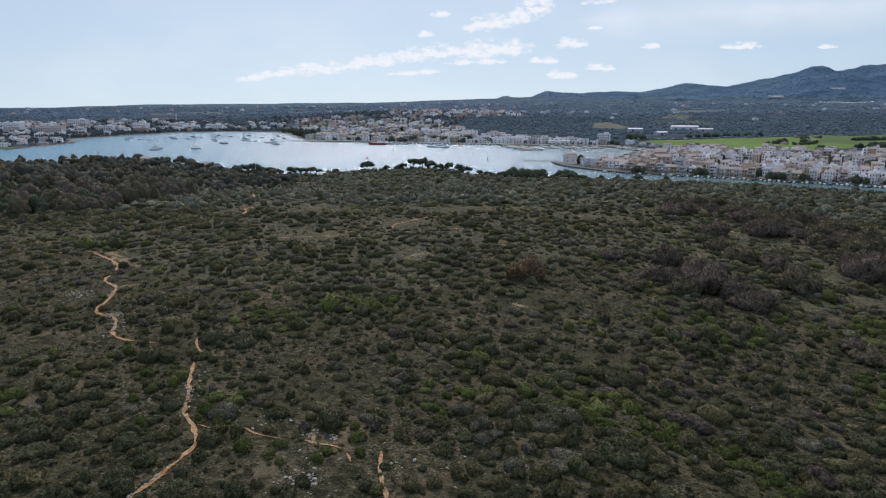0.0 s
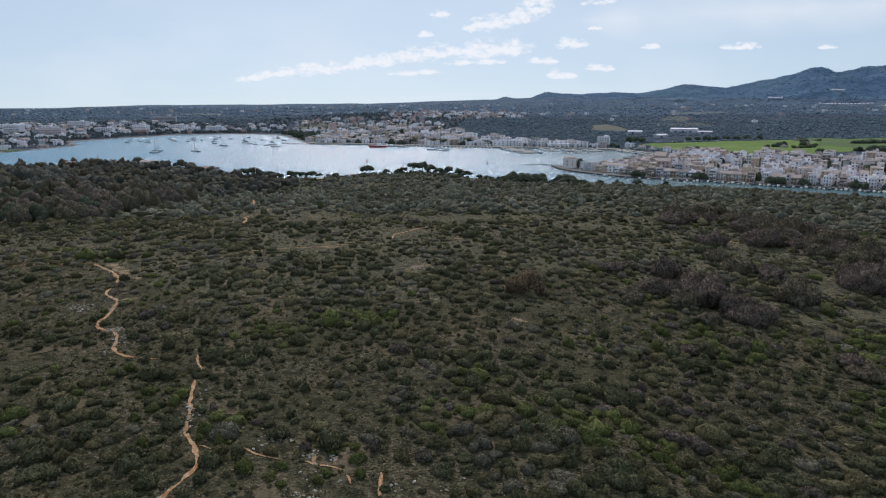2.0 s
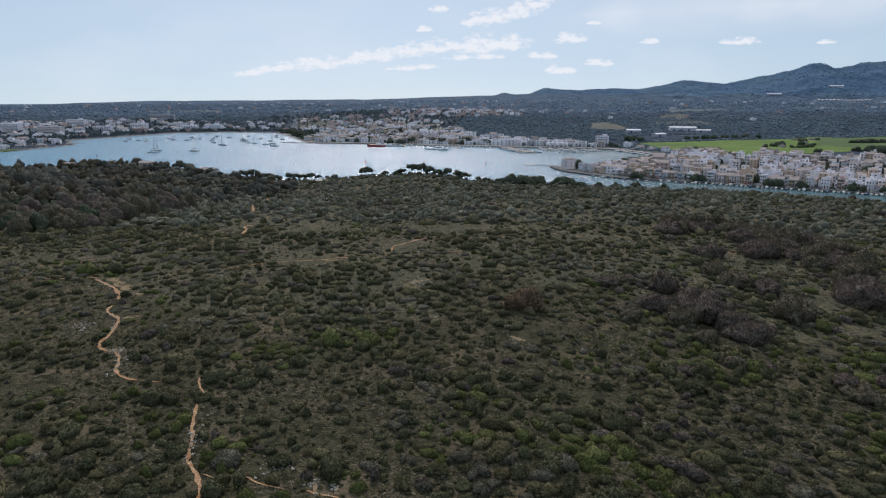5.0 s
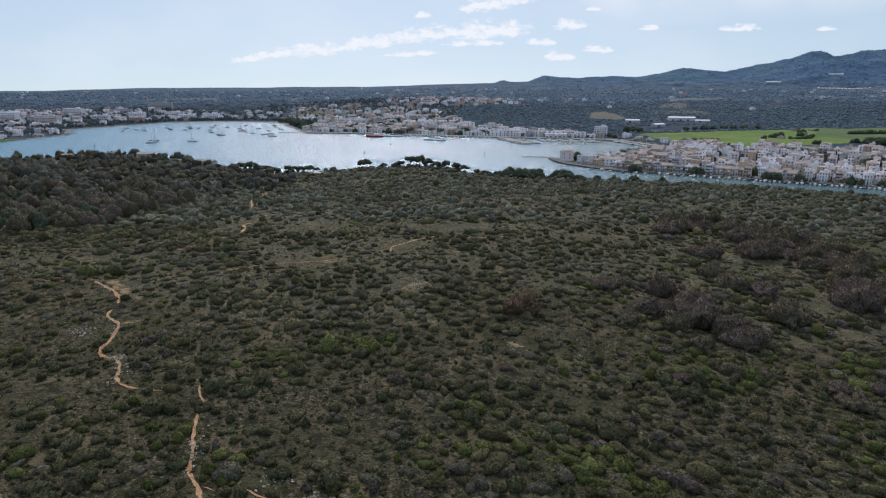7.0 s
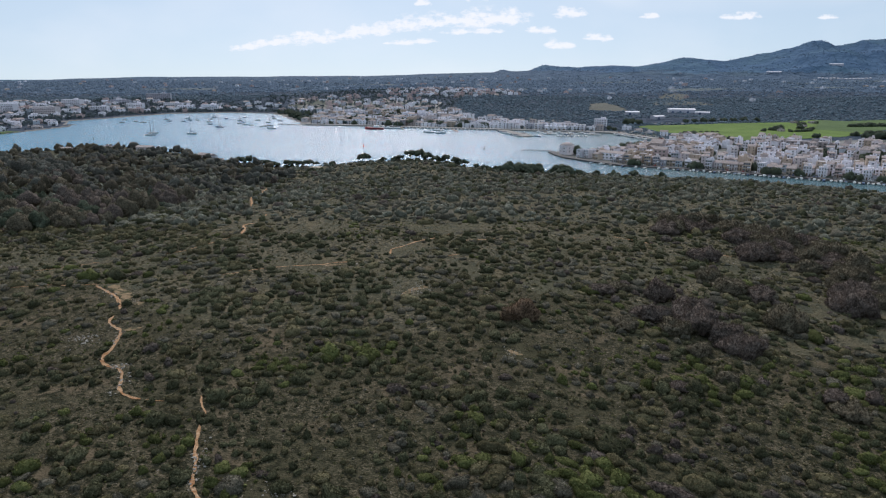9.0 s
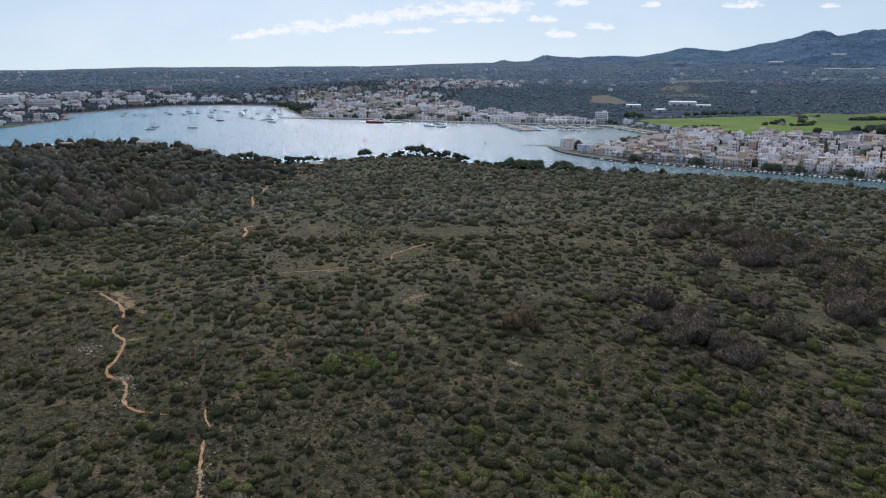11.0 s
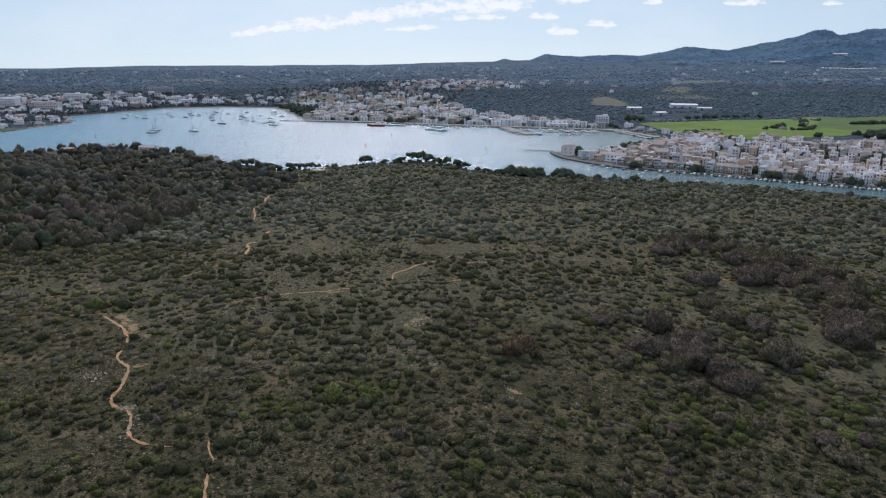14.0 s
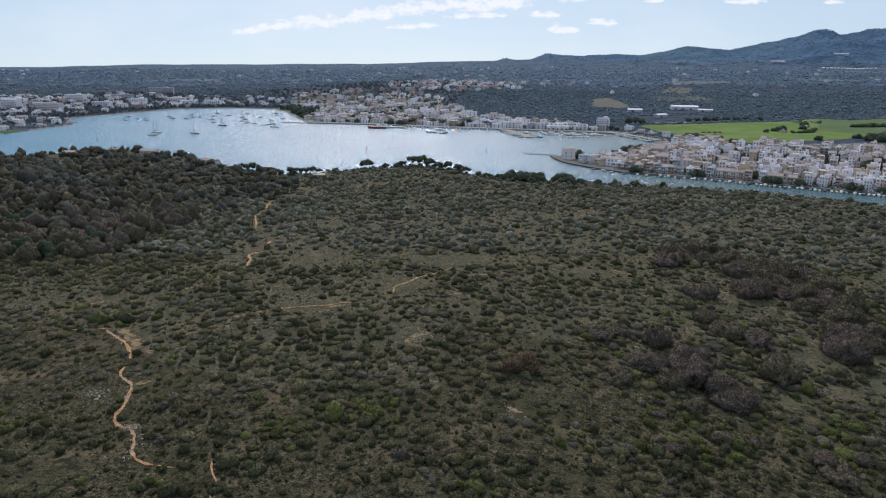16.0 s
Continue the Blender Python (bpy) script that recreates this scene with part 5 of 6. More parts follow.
def make_house(w, d, storeys, wall, roof="flat", rich=2, shut=None, label="", name="house", sh=3.0):
    """A house whose front is y = 0, facing -y; rich: how many window columns the front gets."""
    h = storeys * sh + 0.4
    root = new(name)
    part("wall", wall_mesh(w, d, h, wall, 0.6 if roof == "flat" else 0), root)
    if roof == "flat":
        part("roof", box_mesh("roof", [(-w / 2 + 0.3, w / 2 - 0.3, 0.3, d - 0.3, h - 0.75, h - 0.5)], hr.choice([TERRACE, TERRACE, TILES]) if rich else TERRACE), root, "flat terracotta terrace roof")
        if hr.random() < 0.6:
            sx = hr.uniform(-w / 4, w / 4)
            part("stair_hut", wall_mesh(2.8, 3.0, 2.3, wall, 0.2), root, m=pose(sx, d * 0.55, h - 0.5))
    else:
        part("roof", gable_mesh(w, d, h, d * 0.16 + 0.4, TILES, roof == "hip"), root, "pitched terracotta tile roof")
        if hr.random() < 0.5:
            part("chimney", box_mesh("chimney", [(-0.35, 0.35, -0.35, 0.35, 0, 1.6)], wall, 0.05), root, m=pose(w * 0.25, d * 0.35, h))
    for s in range(storeys):
        for c in range(rich):
            x = (c + 0.5) / rich * w - w / 2
            if s == 0 and c == rich // 2:
                part("door", box_mesh("door", [(-0.6, 0.6, -0.06, 0.05, 0, 2.3), (-0.75, 0.75, -0.03, 0.05, 2.3, 2.45)], BROWN_DOOR, 0.02), root, "brown wooden door", m=pose(x, 0, 0.05))
            else:
                part("window", window_mesh(0.9, 1.35 if s else 1.2, shut), root, m=pose(x, 0, s * sh + 0.95))
    if rich >= 2:
        part("window", window_mesh(0.85, 1.2, shut), root, m=pose(-w / 2, d * 0.5, (storeys - 1) * sh + 1.0, 0, 0, -90))
    if rich >= 3 and storeys > 1:
        part("balcony", box_mesh("balcony", [(-1.4, 1.4, -1.0, 0, 0, 0.18), (-1.4, 1.4, -1.0, -0.93, 0.18, 1.05), (-1.4, -1.33, -1.0, 0, 0.18, 1.05), (1.33, 1.4, -1.0, 0, 0.18, 1.05)], WALLS[0]),
             root, "small projecting balcony", m=pose(w / 2 - w / rich / 2, 0, sh + 0.75))
    return tagged(root, label, "house")


WORDS = ["whitewashed", "cream plastered", "ochre plastered", "rose plastered", "grey plastered", "bare sandstone", "pale blue plastered"]


def kinds(rich, sizes, count, group, note, mixed=(9, 5, 1.2, 2.0, 2.4, 1.7, 0.7)):
    """A stock of house types to set out in a quarter; each is kept far below ground until its first use."""
    out = []
    for i in range(count):
        wi = hr.choices(range(7), mixed)[0]
        w, d, st = hr.uniform(*sizes[0]), hr.uniform(*sizes[1]), hr.choice(sizes[2])
        roof = hr.choices(("flat", "gable", "hip"), (7, 1.7, 0.4))[0]
        ob = make_house(w, d, st, WALLS[wi], roof, rich, hr.choice([None, SHUTTER, BROWN_DOOR, BLUE_SHUTTER, SHUTTER]),
                        "%s %s house with %s roof, %s" % (WORDS[wi], {1: "single-storey", 2: "two-storey", 3: "three-storey", 4: "four-storey"}[st],
                                                      "flat" if roof == "flat" else "tiled", note))
        tagged(ob, group=group)
        out.append([ob, w, False])
    return out


def settle(stock, x, y, turn, z=None):
    k = hr.choice(stock)
    z = float(height(x, y)) if z is None else z
    m = pose(x, y, z, 0, 0, turn)
    if not k[2]:
        k[0].matrix_basis, k[2] = m, True
        return k[0]
    return copy_thing(k[0], m)


def tris_of(root):
    """All of a house type's parts as one set of corners, triangles and materials."""
    V, F, M, off = [], [], [], 0
    for o in root.children:
        me = o.data
        me.calc_loop_triangles()
        v = np.empty(len(me.vertices) * 3)
        me.vertices.foreach_get("co", v)
        mat = np.array(o.matrix_basis)
        v = v.reshape(-1, 3) @ mat[:3, :3].T + mat[:3, 3]
        for t in me.loop_triangles:
            F.append([i + off for i in t.vertices])
            M.append(me.materials[t.material_index])
        V.append(v)
        off += len(v)
    return np.concatenate(V), np.array(F), M


def crowd(name, label, placed):
    """Far houses past those that can be told apart: one joined mesh. placed: (type, x, y, z, turn)."""
    data, V, F, I, mats, off = {}, [], [], [], [], 0
    for k, x, y, z, a in placed:
        if id(k[0]) not in data:
            data[id(k[0])] = tris_of(k[0])
        v, f, m = data[id(k[0])]
        c, s = math.cos(radians(a)), math.sin(radians(a))
        V.append(np.stack([v[:, 0] * c - v[:, 1] * s + x, v[:, 0] * s + v[:, 1] * c + y, v[:, 2] + z], 1))
        F.append(f + off)
        off += len(v)
        for q in m:
            if q not in mats:
                mats.append(q)
        I += [mats.index(q) for q in m]
    ob = new(name, mesh_np(name, np.concatenate(V), np.concatenate(F), mats, I))
    tagged(ob, label, "houses", kind="stuff")


def clear_stock(*stocks):
    for st in stocks:
        for k in st:
            if not k[2]:
                for o in (*k[0].children_recursive, k[0]):
                    bpy.data.objects.remove(o)


OLD_TREES = []
QUAY_TREES = [(203, 759, 8.5, 1.2), (209, 756, 7.5, 1.1), (259, 735, 9, 1.2), (265, 732, 8, 1.1), (318, 699, 9, 1.2), (326, 695, 9.5, 1.2), (344, 685, 8.5, 1.2), (381, 664, 9, 1.2),
              (388, 660, 8, 1.1), (404, 651, 8, 1.2), (425, 640, 8.5, 1.2), (436, 633, 8, 1.2)]


# plots of the buildings that stand out
KEEP_CLEAR = [(451, 767, 8), (463, 776, 9), (475, 784, 9), (487, 790, 8), (430, 855, 14), (416, 862, 10), (444, 848, 10), (150, 848, 19), (235, 776, 12), (247, 836, 15), (247, 762, 7), (188, 800, 14), (200, 794, 9), (215, 794, 6), (160, 851, 6)]


def make_fort(x, y, turn):
    """A squat eight-sided stone tower with two rows of small windows and a shallow domed roof."""
    def drum(rings, name, mat, n=8):
        V = [(q * math.cos(2 * math.pi * (i + 0.5) / n), q * math.sin(2 * math.pi * (i + 0.5) / n), z) for q, z in rings for i in range(n)]
        F = [(k * n + i, k * n + (i + 1) % n, (k + 1) * n + (i + 1) % n, (k + 1) * n + i) for k in range(len(rings) - 1) for i in range(n)]
        F.append(tuple((len(rings) - 1) * n + i for i in range(n)))
        me = bpy.data.meshes.new(name)
        me.from_pydata(V, [], F)
        me.materials.append(mat)
        return me

    root = new("harbour_tower")
    part("wall", drum([(9.0, -2.5), (8.8, 0.5), (8.4, 9.6), (8.75, 9.7), (8.75, 10.2), (8.2, 10.25)], "wall", WALLS[1]), root)
    part("roof", drum([(8.1, 10.2), (7.2, 11.2), (5.4, 12.1), (3.0, 12.7), (0.6, 12.9)], "roof", TILES, 16), root, "shallow domed tile roof")
    for k in range(8):
        for z in (2.6, 6.2):
            a = 2 * math.pi * k / 8
            q = 8.05 if z < 4 else 7.92
            part("window", window_mesh(1.0, 1.5, None), root, m=pose(q * math.cos(a), q * math.sin(a), z, 0, 0, math.degrees(a) + 90))
    root.matrix_basis = pose(x, y, 1.6, 0, 0, turn)
    return tagged(root, "squat eight-sided cream stone tower on the quay's point", "tower")


def build_old_town():
    front = kinds(3, ((5.6, 8.5), (9, 12), (2, 2, 3, 3)), 22, "houses of the old town", "on the quay", (9, 5, 2.5, 3, 2.5, 2.5, 1.5))
    back = kinds(2, ((5, 8.5), (7, 10.5), (1, 1, 2, 2, 3)), 34, "houses of the old town", "in the old town", (14, 5, 1.6, 1.8, 3, 2.5, 1.2))
    p = along(OLD_QUAY[2:], 1.0)
    d = np.gradient(p, axis=0)
    rest = []
    for row in range(21):
        v = 15 + row * 12.2
        s = 6.0 + hr.uniform(0, 6)
        while s < len(p) - 3:
            k = int(s)
            n = np.array([-d[k, 1], d[k, 0]])
            w = hr.uniform(6.3, 9.2) if row else hr.uniform(6.2, 8.8)
            x, y = p[k] + n * (v + hr.uniform(-2.5, 2.5))
            s += w + (hr.uniform(3, 7) if hr.random() < 0.14 else 0.3)
            if x > 0.64 * y + 25 or not in_poly(OLD_TOWN, np.array([x]), np.array([y]))[0]:
                continue
            if bay_distance(np.array([x]), np.array([y + 10]))[0] < 12 or bay_distance(np.array([x]), np.array([y]))[0] < 8:
                continue
            if row and hr.random() < 0.10 + 0.015 * row:
                if hr.random() < 0.5:
                    OLD_TREES.append((x, y, hr.uniform(6, 10.5), hr.uniform(0.8, 1.2)))
                continue
            if any((x - a) ** 2 + (y - b) ** 2 < 42 for a, b, _, _ in QUAY_TREES):
                continue
            if any((x - a) ** 2 + (y - b) ** 2 < q * q for a, b, q in KEEP_CLEAR):
                continue
            turn = math.degrees(math.atan2(d[k, 1], d[k, 0])) + hr.choice((0, 0, 0, 0, 90, -90)) * (row > 0) + hr.uniform(-5, 5)
            zz = float(height(x, y)) + 0.12 * row + hr.uniform(-0.6, 1.8) * (row > 0)
            if row < 5:
                settle(front if row == 0 else back, x, y, turn, zz)
            else:
                rest.append((hr.choice(back), x, y, zz, turn))
    crowd("back_houses", "pale flat-roofed houses crowded behind the old town", rest)
    clear_stock(front, back)
    # the tower on the point and the buildings that stand out behind the quay
    a = make_fort(150, 851, 11)
    b = make_house(13, 13, 4, WALLS[3], "gable", 3, SHUTTER, "tall rose plastered four-storey building in the old town", sh=3.5)
    b.matrix_basis = pose(235, 770, 2.0, 0, 0, -28)
    c = make_house(30, 10, 2, WALLS[0], "gable", 7, SHUTTER, "long whitewashed two-storey building facing the water", sh=3.4)
    c.matrix_basis = pose(189, 797, 2.0, 0, 0, -38)
    d = make_house(13, 22, 4, WALLS[5], "gable", 2, None, "tall sandstone church-like building behind the quay", sh=3.6)
    d.matrix_basis = pose(247, 826, 2.0, 0, 0, -28)
    e = make_house(7.5, 9, 4, WALLS[4], "flat", 3, SHUTTER, "narrow dark grey four-storey house on the quay", sh=3.1)
    e.matrix_basis = pose(247, 757, 1.8, 0, 0, -27)
    for o in (b, c, d, e):
        tagged(o, group="houses of the old town")


build_old_town()


STREET = [(-8, 1400), (-6, 1430), (-3.5, 1494), (-5, 1560), (-6, 1595), (0, 1640), (2, 1670)]


def fill(poly, stock, cell, prob, facing, jitter=12, out=None):
    p = np.array(poly, float)
    r = np.random.default_rng(int(abs(p[:, 0]).sum()))
    x, y = scatter(p[:, 0].min(), p[:, 0].max(), p[:, 1].min(), p[:, 1].max(), cell, r)
    ok = in_poly(poly, x, y) & (bay_distance(x, y) > 13)
    ok &= ~((np.abs(x + 285) < 50) & (y > 1300) & (y < 1490))
    for sx, sy in along(STREET, 6.0):
        ok &= (x - sx) ** 2 + (y - sy + 9) ** 2 > 15 ** 2
    for a, b in zip(x[ok], y[ok]):
        if hr.random() < prob(a, b):
            out.append((hr.choice(stock), a, b, float(height(a, b)), facing + hr.choice((0, 0, 0, 90, -90)) + hr.uniform(-jitter, jitter)))


mid = kinds(2, ((9, 15), (9, 13), (2, 2, 3, 3)), 20, "houses of the harbour town", "above the harbour", (13, 4, 0.8, 1.3, 2.4, 1.4, 0.6))
hill = kinds(1, ((9, 16), (9, 13), (1, 2, 2)), 14, "houses on the hill", "on the hillside", (13, 4, 0.8, 3, 1.2, 0.8, 0.3))
villas = kinds(2, ((10, 16), (9, 13), (1, 2, 2)), 14, "villas across the bay", "among trees", (14, 5, 0.8, 1.2, 0.8, 0.5, 0.4))
# the harbour front
harbour_rest, hill_rest, villa_rest = [], [], []
hp = along(MID_QUAY[:-2], 1.0)
hd = np.gradient(hp, axis=0)
sx = 12.0
while sx < len(hp) - 8:
    kx = int(sx)
    nn = np.array([-hd[kx, 1], hd[kx, 0]])
    q = hp[kx] + nn * (20 + hr.uniform(-2, 2))
    settle(mid, q[0], q[1], math.degrees(math.atan2(hd[kx, 1], hd[kx, 0])) + hr.uniform(-4, 4))
    sx += hr.uniform(12, 17)
fill([(-235, 1268), (170, 1160), (235, 1160), (150, 1250), (60, 1330), (20, 1480), (-420, 1480), (-300, 1440), (-255, 1330)], mid, 17.0,
     lambda x, y: 0.80 if x < 60 else 0.7, -16, out=harbour_rest)
fill([(20, 1480), (-20, 1700), (-120, 1850), (-420, 1750), (-480, 1560), (-345, 1505)], hill, 24.0, lambda x, y: 0.55 * (1.2 - (y - 1480) / 400), -10, out=hill_rest)
fill([(-150, 1830), (60, 1800), (240, 1950), (200, 2130), (-20, 2250), (-160, 2050)], hill, 22.0, lambda x, y: 0.66, -10, out=hill_rest)
fill(LEFT_TOWN, villas, 24.0, lambda x, y: 0.62 if y < 1640 else 0.35, 10, out=villa_rest)
fill(HEADLAND, villas, 24.0, lambda x, y: 0.62 if x > -800 else 0.4, 25, out=villa_rest)
far_r = random.Random(17)
for a, b in ((-250, 2600), (-700, 2300), (150, 2500), (480, 2050), (700, 2200), (-1200, 2700), (900, 2700), (420, 1820), (640, 1900), (1400, 3000), (300, 3100), (-500, 3300), (1200, 2300), (-150, 2900),
             (600, 2700), (950, 2050), (1700, 3200), (-1500, 3100), (60, 3300), (1050, 3300), (760, 1780), (250, 2250), (330, 2300), (390, 2200), (290, 2120), (450, 2280), (360, 2080)) + tuple(
        (far_r.uniform(-0.6, 0.62) * q, q) for q in [far_r.uniform(2300, 4300) for _ in range(110)]):
    if float(height(a, b)) > 34 and b > 2700:
        continue
    hill_rest.append((hr.choice(hill), a, b, float(height(a, b)), hr.uniform(-20, 20)))
crowd("harbour_houses", "pale houses crowded above the harbour", harbour_rest)
crowd("hill_houses", "scattered pale houses on the far hillside", hill_rest)
crowd("bay_villas", "white villas scattered among trees across the bay", villa_rest)
clear_stock(mid, hill, villas)


def make_block(x, y, w, d, storeys, wall, turn, cols, label):
    """A large hotel: walls, flat roof, a stair hut, and a row of balconies with windows on each floor."""
    root = new("hotel")
    h = storeys * 3.1 + 0.6
    part("wall", wall_mesh(w, d, h, wall, 0.7), root)
    part("roof", box_mesh("roof", [(-w / 2 + 0.3, w / 2 - 0.3, 0.3, d - 0.3, h - 0.85, h - 0.6)], TERRACE), root)
    part("stair_hut", wall_mesh(7, 5, 3, wall, 0.2), root, m=pose(w * 0.2, d * 0.4, h - 0.6))
    win = window_mesh(w / cols * 0.5, 1.35, None)
    rail = box_mesh("balcony", [(-w / 2 + 0.5, w / 2 - 0.5, -1.3, 0, 0, 0.2), (-w / 2 + 0.5, w / 2 - 0.5, -1.3, -1.2, 0.2, 0.95)], wall)
    for s in range(storeys):
        if s:
            part("balcony", rail, root, m=pose(0, 0, s * 3.1))
        for c in range(cols):
            part("window", win, root, m=pose((c + 0.5) / cols * w - w / 2, 0, s * 3.1 + 0.75))
    root.matrix_basis = pose(x, y, float(height(x, y)), 0, 0, turn)
    tagged(root, label, "hotel", "hotels across the bay")


make_block(-835, 1415, 36, 14, 5, WALLS[0], -14, 9, "long white five-storey hotel with balconies")
make_block(-745, 1385, 48, 15, 5, WALLS[1], -10, 12, "long cream five-storey hotel with balconies")
make_block(-768, 1535, 40, 15, 5, WALLS[0], -6, 9, "white five-storey hotel block among trees")
make_block(-653, 1715, 54, 15, 5, WALLS[4], 8, 12, "wide grey five-storey hotel on the wooded slope")
make_block(-484, 1545, 34, 13, 4, WALLS[0], 0, 8, "white four-storey hotel near the beach")
make_block(-690, 1490, 34, 12, 3, WALLS[0], -4, 7, "low white three-storey apartments among trees")
make_block(-610, 1470, 26, 12, 3, WALLS[3], -4, 6, "rose three-storey apartments near the shore")
make_block(-580, 1600, 40, 12, 3, WALLS[0], 4, 8, "white three-storey apartments on the slope")
make_block(-880, 1500, 60, 14, 3, WALLS[0], -8, 10, "long low white three-storey hotel among pines")
make_block(-905, 1330, 40, 14, 4, WALLS[1], -16, 8, "cream four-storey hotel near the headland")
make_block(-700, 1610, 46, 12, 3, WALLS[4], 2, 8, "pale grey three-storey apartments among pines")
make_block(-540, 1560, 30, 12, 3, WALLS[0], 4, 6, "white three-storey apartments near the beach")
make_block(-640, 1545, 34, 12, 4, WALLS[0], -3, 7, "white four-storey apartments on the slope")
make_block(430, 848, 44, 13, 4, WALLS[5], -27, 9, "long sandstone four-storey flats among the old town's roofs")
make_block(262, 1190, 20, 12, 4, WALLS[0], -20, 5, "white four-storey flats beside the harbour road")
make_block(196, 1155, 34, 12, 3, WALLS[1], -15, 7, "pale three-storey flats behind the marina")


def make_hall(x, y, w, d, h, turn):
    root = new("hall")
    part("wall", wall_mesh(w, d, h, WALLS[4], 0), root)
    part("roof", gable_mesh(w, d, h, 1.6, WALLS[0]), root, "white sheet-metal roof")
    door = box_mesh("door", [(-2, 2, -0.1, 0.05, 0, 3.6)], BOAT_BLUE, 0.03)
    for k in range(int(w // 14)):
        part("door", door, root, m=pose(-w / 2 + 8 + 14 * k, 0, 0))
    root.matrix_basis = pose(x, y, float(height(x, y)) + 0.1, 0, 0, turn)
    tagged(root, "long low shed with a pale roof among fields", "hall", "halls by the fields")


for k, (a, b, w, st) in enumerate([(326, 1056, 11, 2), (334, 1026, 10, 2), (350, 1008, 9, 2), (306, 1112, 10, 1), (296, 1142, 12, 2), (318, 1088, 9, 1), (362, 1002, 9, 1)]):
    v = make_house(w, 9, st, WALLS[k % 2], "flat" if k % 3 else "gable", 2, None, "%s villa beside the green field" % WORDS[k % 2])
    v.matrix_basis = pose(a, b, float(height(a, b)), 0, 0, -20 + 9 * k)
    tagged(v, group="villas beside the field")
make_hall(476, 1436, 50, 22, 7.0, -10)
make_hall(393, 1300, 22, 14, 5.0, 24)
make_hall(366, 1386, 26, 12, 5.0, -5)
for k in range(14):
    make_hall(1984 + 13.5 * k, 3870 - 12.5 * k, 11, 20, 4.5, -42)
make_hall(1826, 4050, 76, 26, 9.0, -40)
make_hall(2130, 3985, 70, 20, 8.0, -30)
make_hall(503, 1398, 26, 10, 4.0, -14)
for a, b, w in ((512, 1084, 8), (572, 1142, 12), (592, 1212, 10), (621, 1208, 12)):
    v = make_house(w, 8, 1, WALLS[5], "flat", 2, None, "low ruined sandstone farmhouse between the fields")
    v.matrix_basis = pose(a, b, float(height(a, b)), 0, 0, 12)
    tagged(v, group="farmhouses in the fields")
ribbon("road", [(262, 1112), (290, 1062), (310, 1010), (318, 960), (345, 900)], 9, STONE, "pale harbour road past the marina", 0.35, 0.0)
ribbon("road", [(350, 1236), (380, 1232), (412, 1229)], 10, STONE, "pale gravel yard beside the halls", 0.35, 0.0)
ribbon("road", STREET, 9, STONE, "pale straight street climbing through the town", 0.5, 0.0)

# ---- boats ----


def hull_mesh(L, B, D, mat, name="hull"):
    """A lofted hull with a pointed bow, sheer and a transom."""
    V, F, n, m = [], [], 9, 7
    for i in range(n):
        t = i / (n - 1)
        x = -L / 2 + L * t
        half = B / 2 * (1 - max(0, (t - 0.45) / 0.55) ** 2.2) * (0.82 + 0.18 * min(1, t / 0.3))
        half = max(half, 0.03)
        top = D * (0.62 + 0.28 * t * t)
        keel = -D * 0.35 * (1 - max(0, (t - 0.7) / 0.3) ** 2)
        for j in range(m):
            a = -1 + 2 * j / (m - 1)
            V.append((x, half * a * (1 - 0.15 * (1 - abs(a))), keel + (top - keel) * abs(a) ** 1.6))
    for i in range(n - 1):
        for j in range(m - 1):
            F.append((i * m + j, (i + 1) * m + j, (i + 1) * m + j + 1, i * m + j + 1))
        F.append((i * m, i * m + m - 1, (i + 1) * m + m - 1, (i + 1) * m))
    F.append(tuple(range(m)))
    me = bpy.data.meshes.new(name)
    me.from_pydata(V, [], F)
    me.materials.append(mat)
    return me


def spar(r0, r1, h, name="mast"):
    bm = bmesh.new()
    bmesh.ops.create_cone(bm, segments=8, radius1=r0, radius2=r1, depth=h, cap_ends=True)
    bmesh.ops.translate(bm, vec=(0, 0, h / 2), verts=bm.verts[:])
    me = bpy.data.meshes.new(name)
    bm.to_mesh(me)
    bm.free()
    me.materials.append(ALU)
    return me


def cabin_mesh(L, B, H, mat):
    bm = bmesh.new()
    bmesh.ops.create_cube(bm, size=1)
    bmesh.ops.scale(bm, vec=(L, B, H), verts=bm.verts[:])
    for v in bm.verts:
        if v.co.z > 0:
            v.co.x = v.co.x * 0.72 - L * 0.05
            v.co.y *= 0.82
    bmesh.ops.translate(bm, vec=(0, 0, H / 2), verts=bm.verts[:])
    bmesh.ops.bevel(bm, geom=bm.edges[:], offset=min(0.12, H * 0.12), segments=1, affect="EDGES")
    me = bpy.data.meshes.new("cabin")
    bm.to_mesh(me)
    bm.free()
    me.materials.append(mat)
    return me


def sailboat(L, hull=None, label="white sailing yacht with bare mast at anchor"):
    root = new("sailing_boat")
    part("hull", hull_mesh(L, L * 0.30, L * 0.16, hull or BOAT_WHITE), root)
    part("deck", box_mesh("deck", [(-L * 0.42, L * 0.20, -L * 0.11, L * 0.11, L * 0.085, L * 0.105)], TEAK), root)
    part("cabin", cabin_mesh(L * 0.36, L * 0.18, L * 0.075, BOAT_WHITE), root, m=pose(0.02 * L, 0, L * 0.10))
    mast = part("mast", spar(0.24, 0.16, L * 1.35), root, "tall grey mast", m=pose(L * 0.08, 0, L * 0.1))
    part("boom", spar(0.14, 0.12, L * 0.40, "boom"), mast, m=pose(0, 0, L * 0.14, 0, -90, 0))
    part("furled_sail", box_mesh("furled_sail", [(-L * 0.38, -0.3, -0.22, 0.22, 0, 0.42)], CANVAS, 0.12), mast, m=pose(0, 0, L * 0.145))
    return tagged(root, label, "sailing boat")


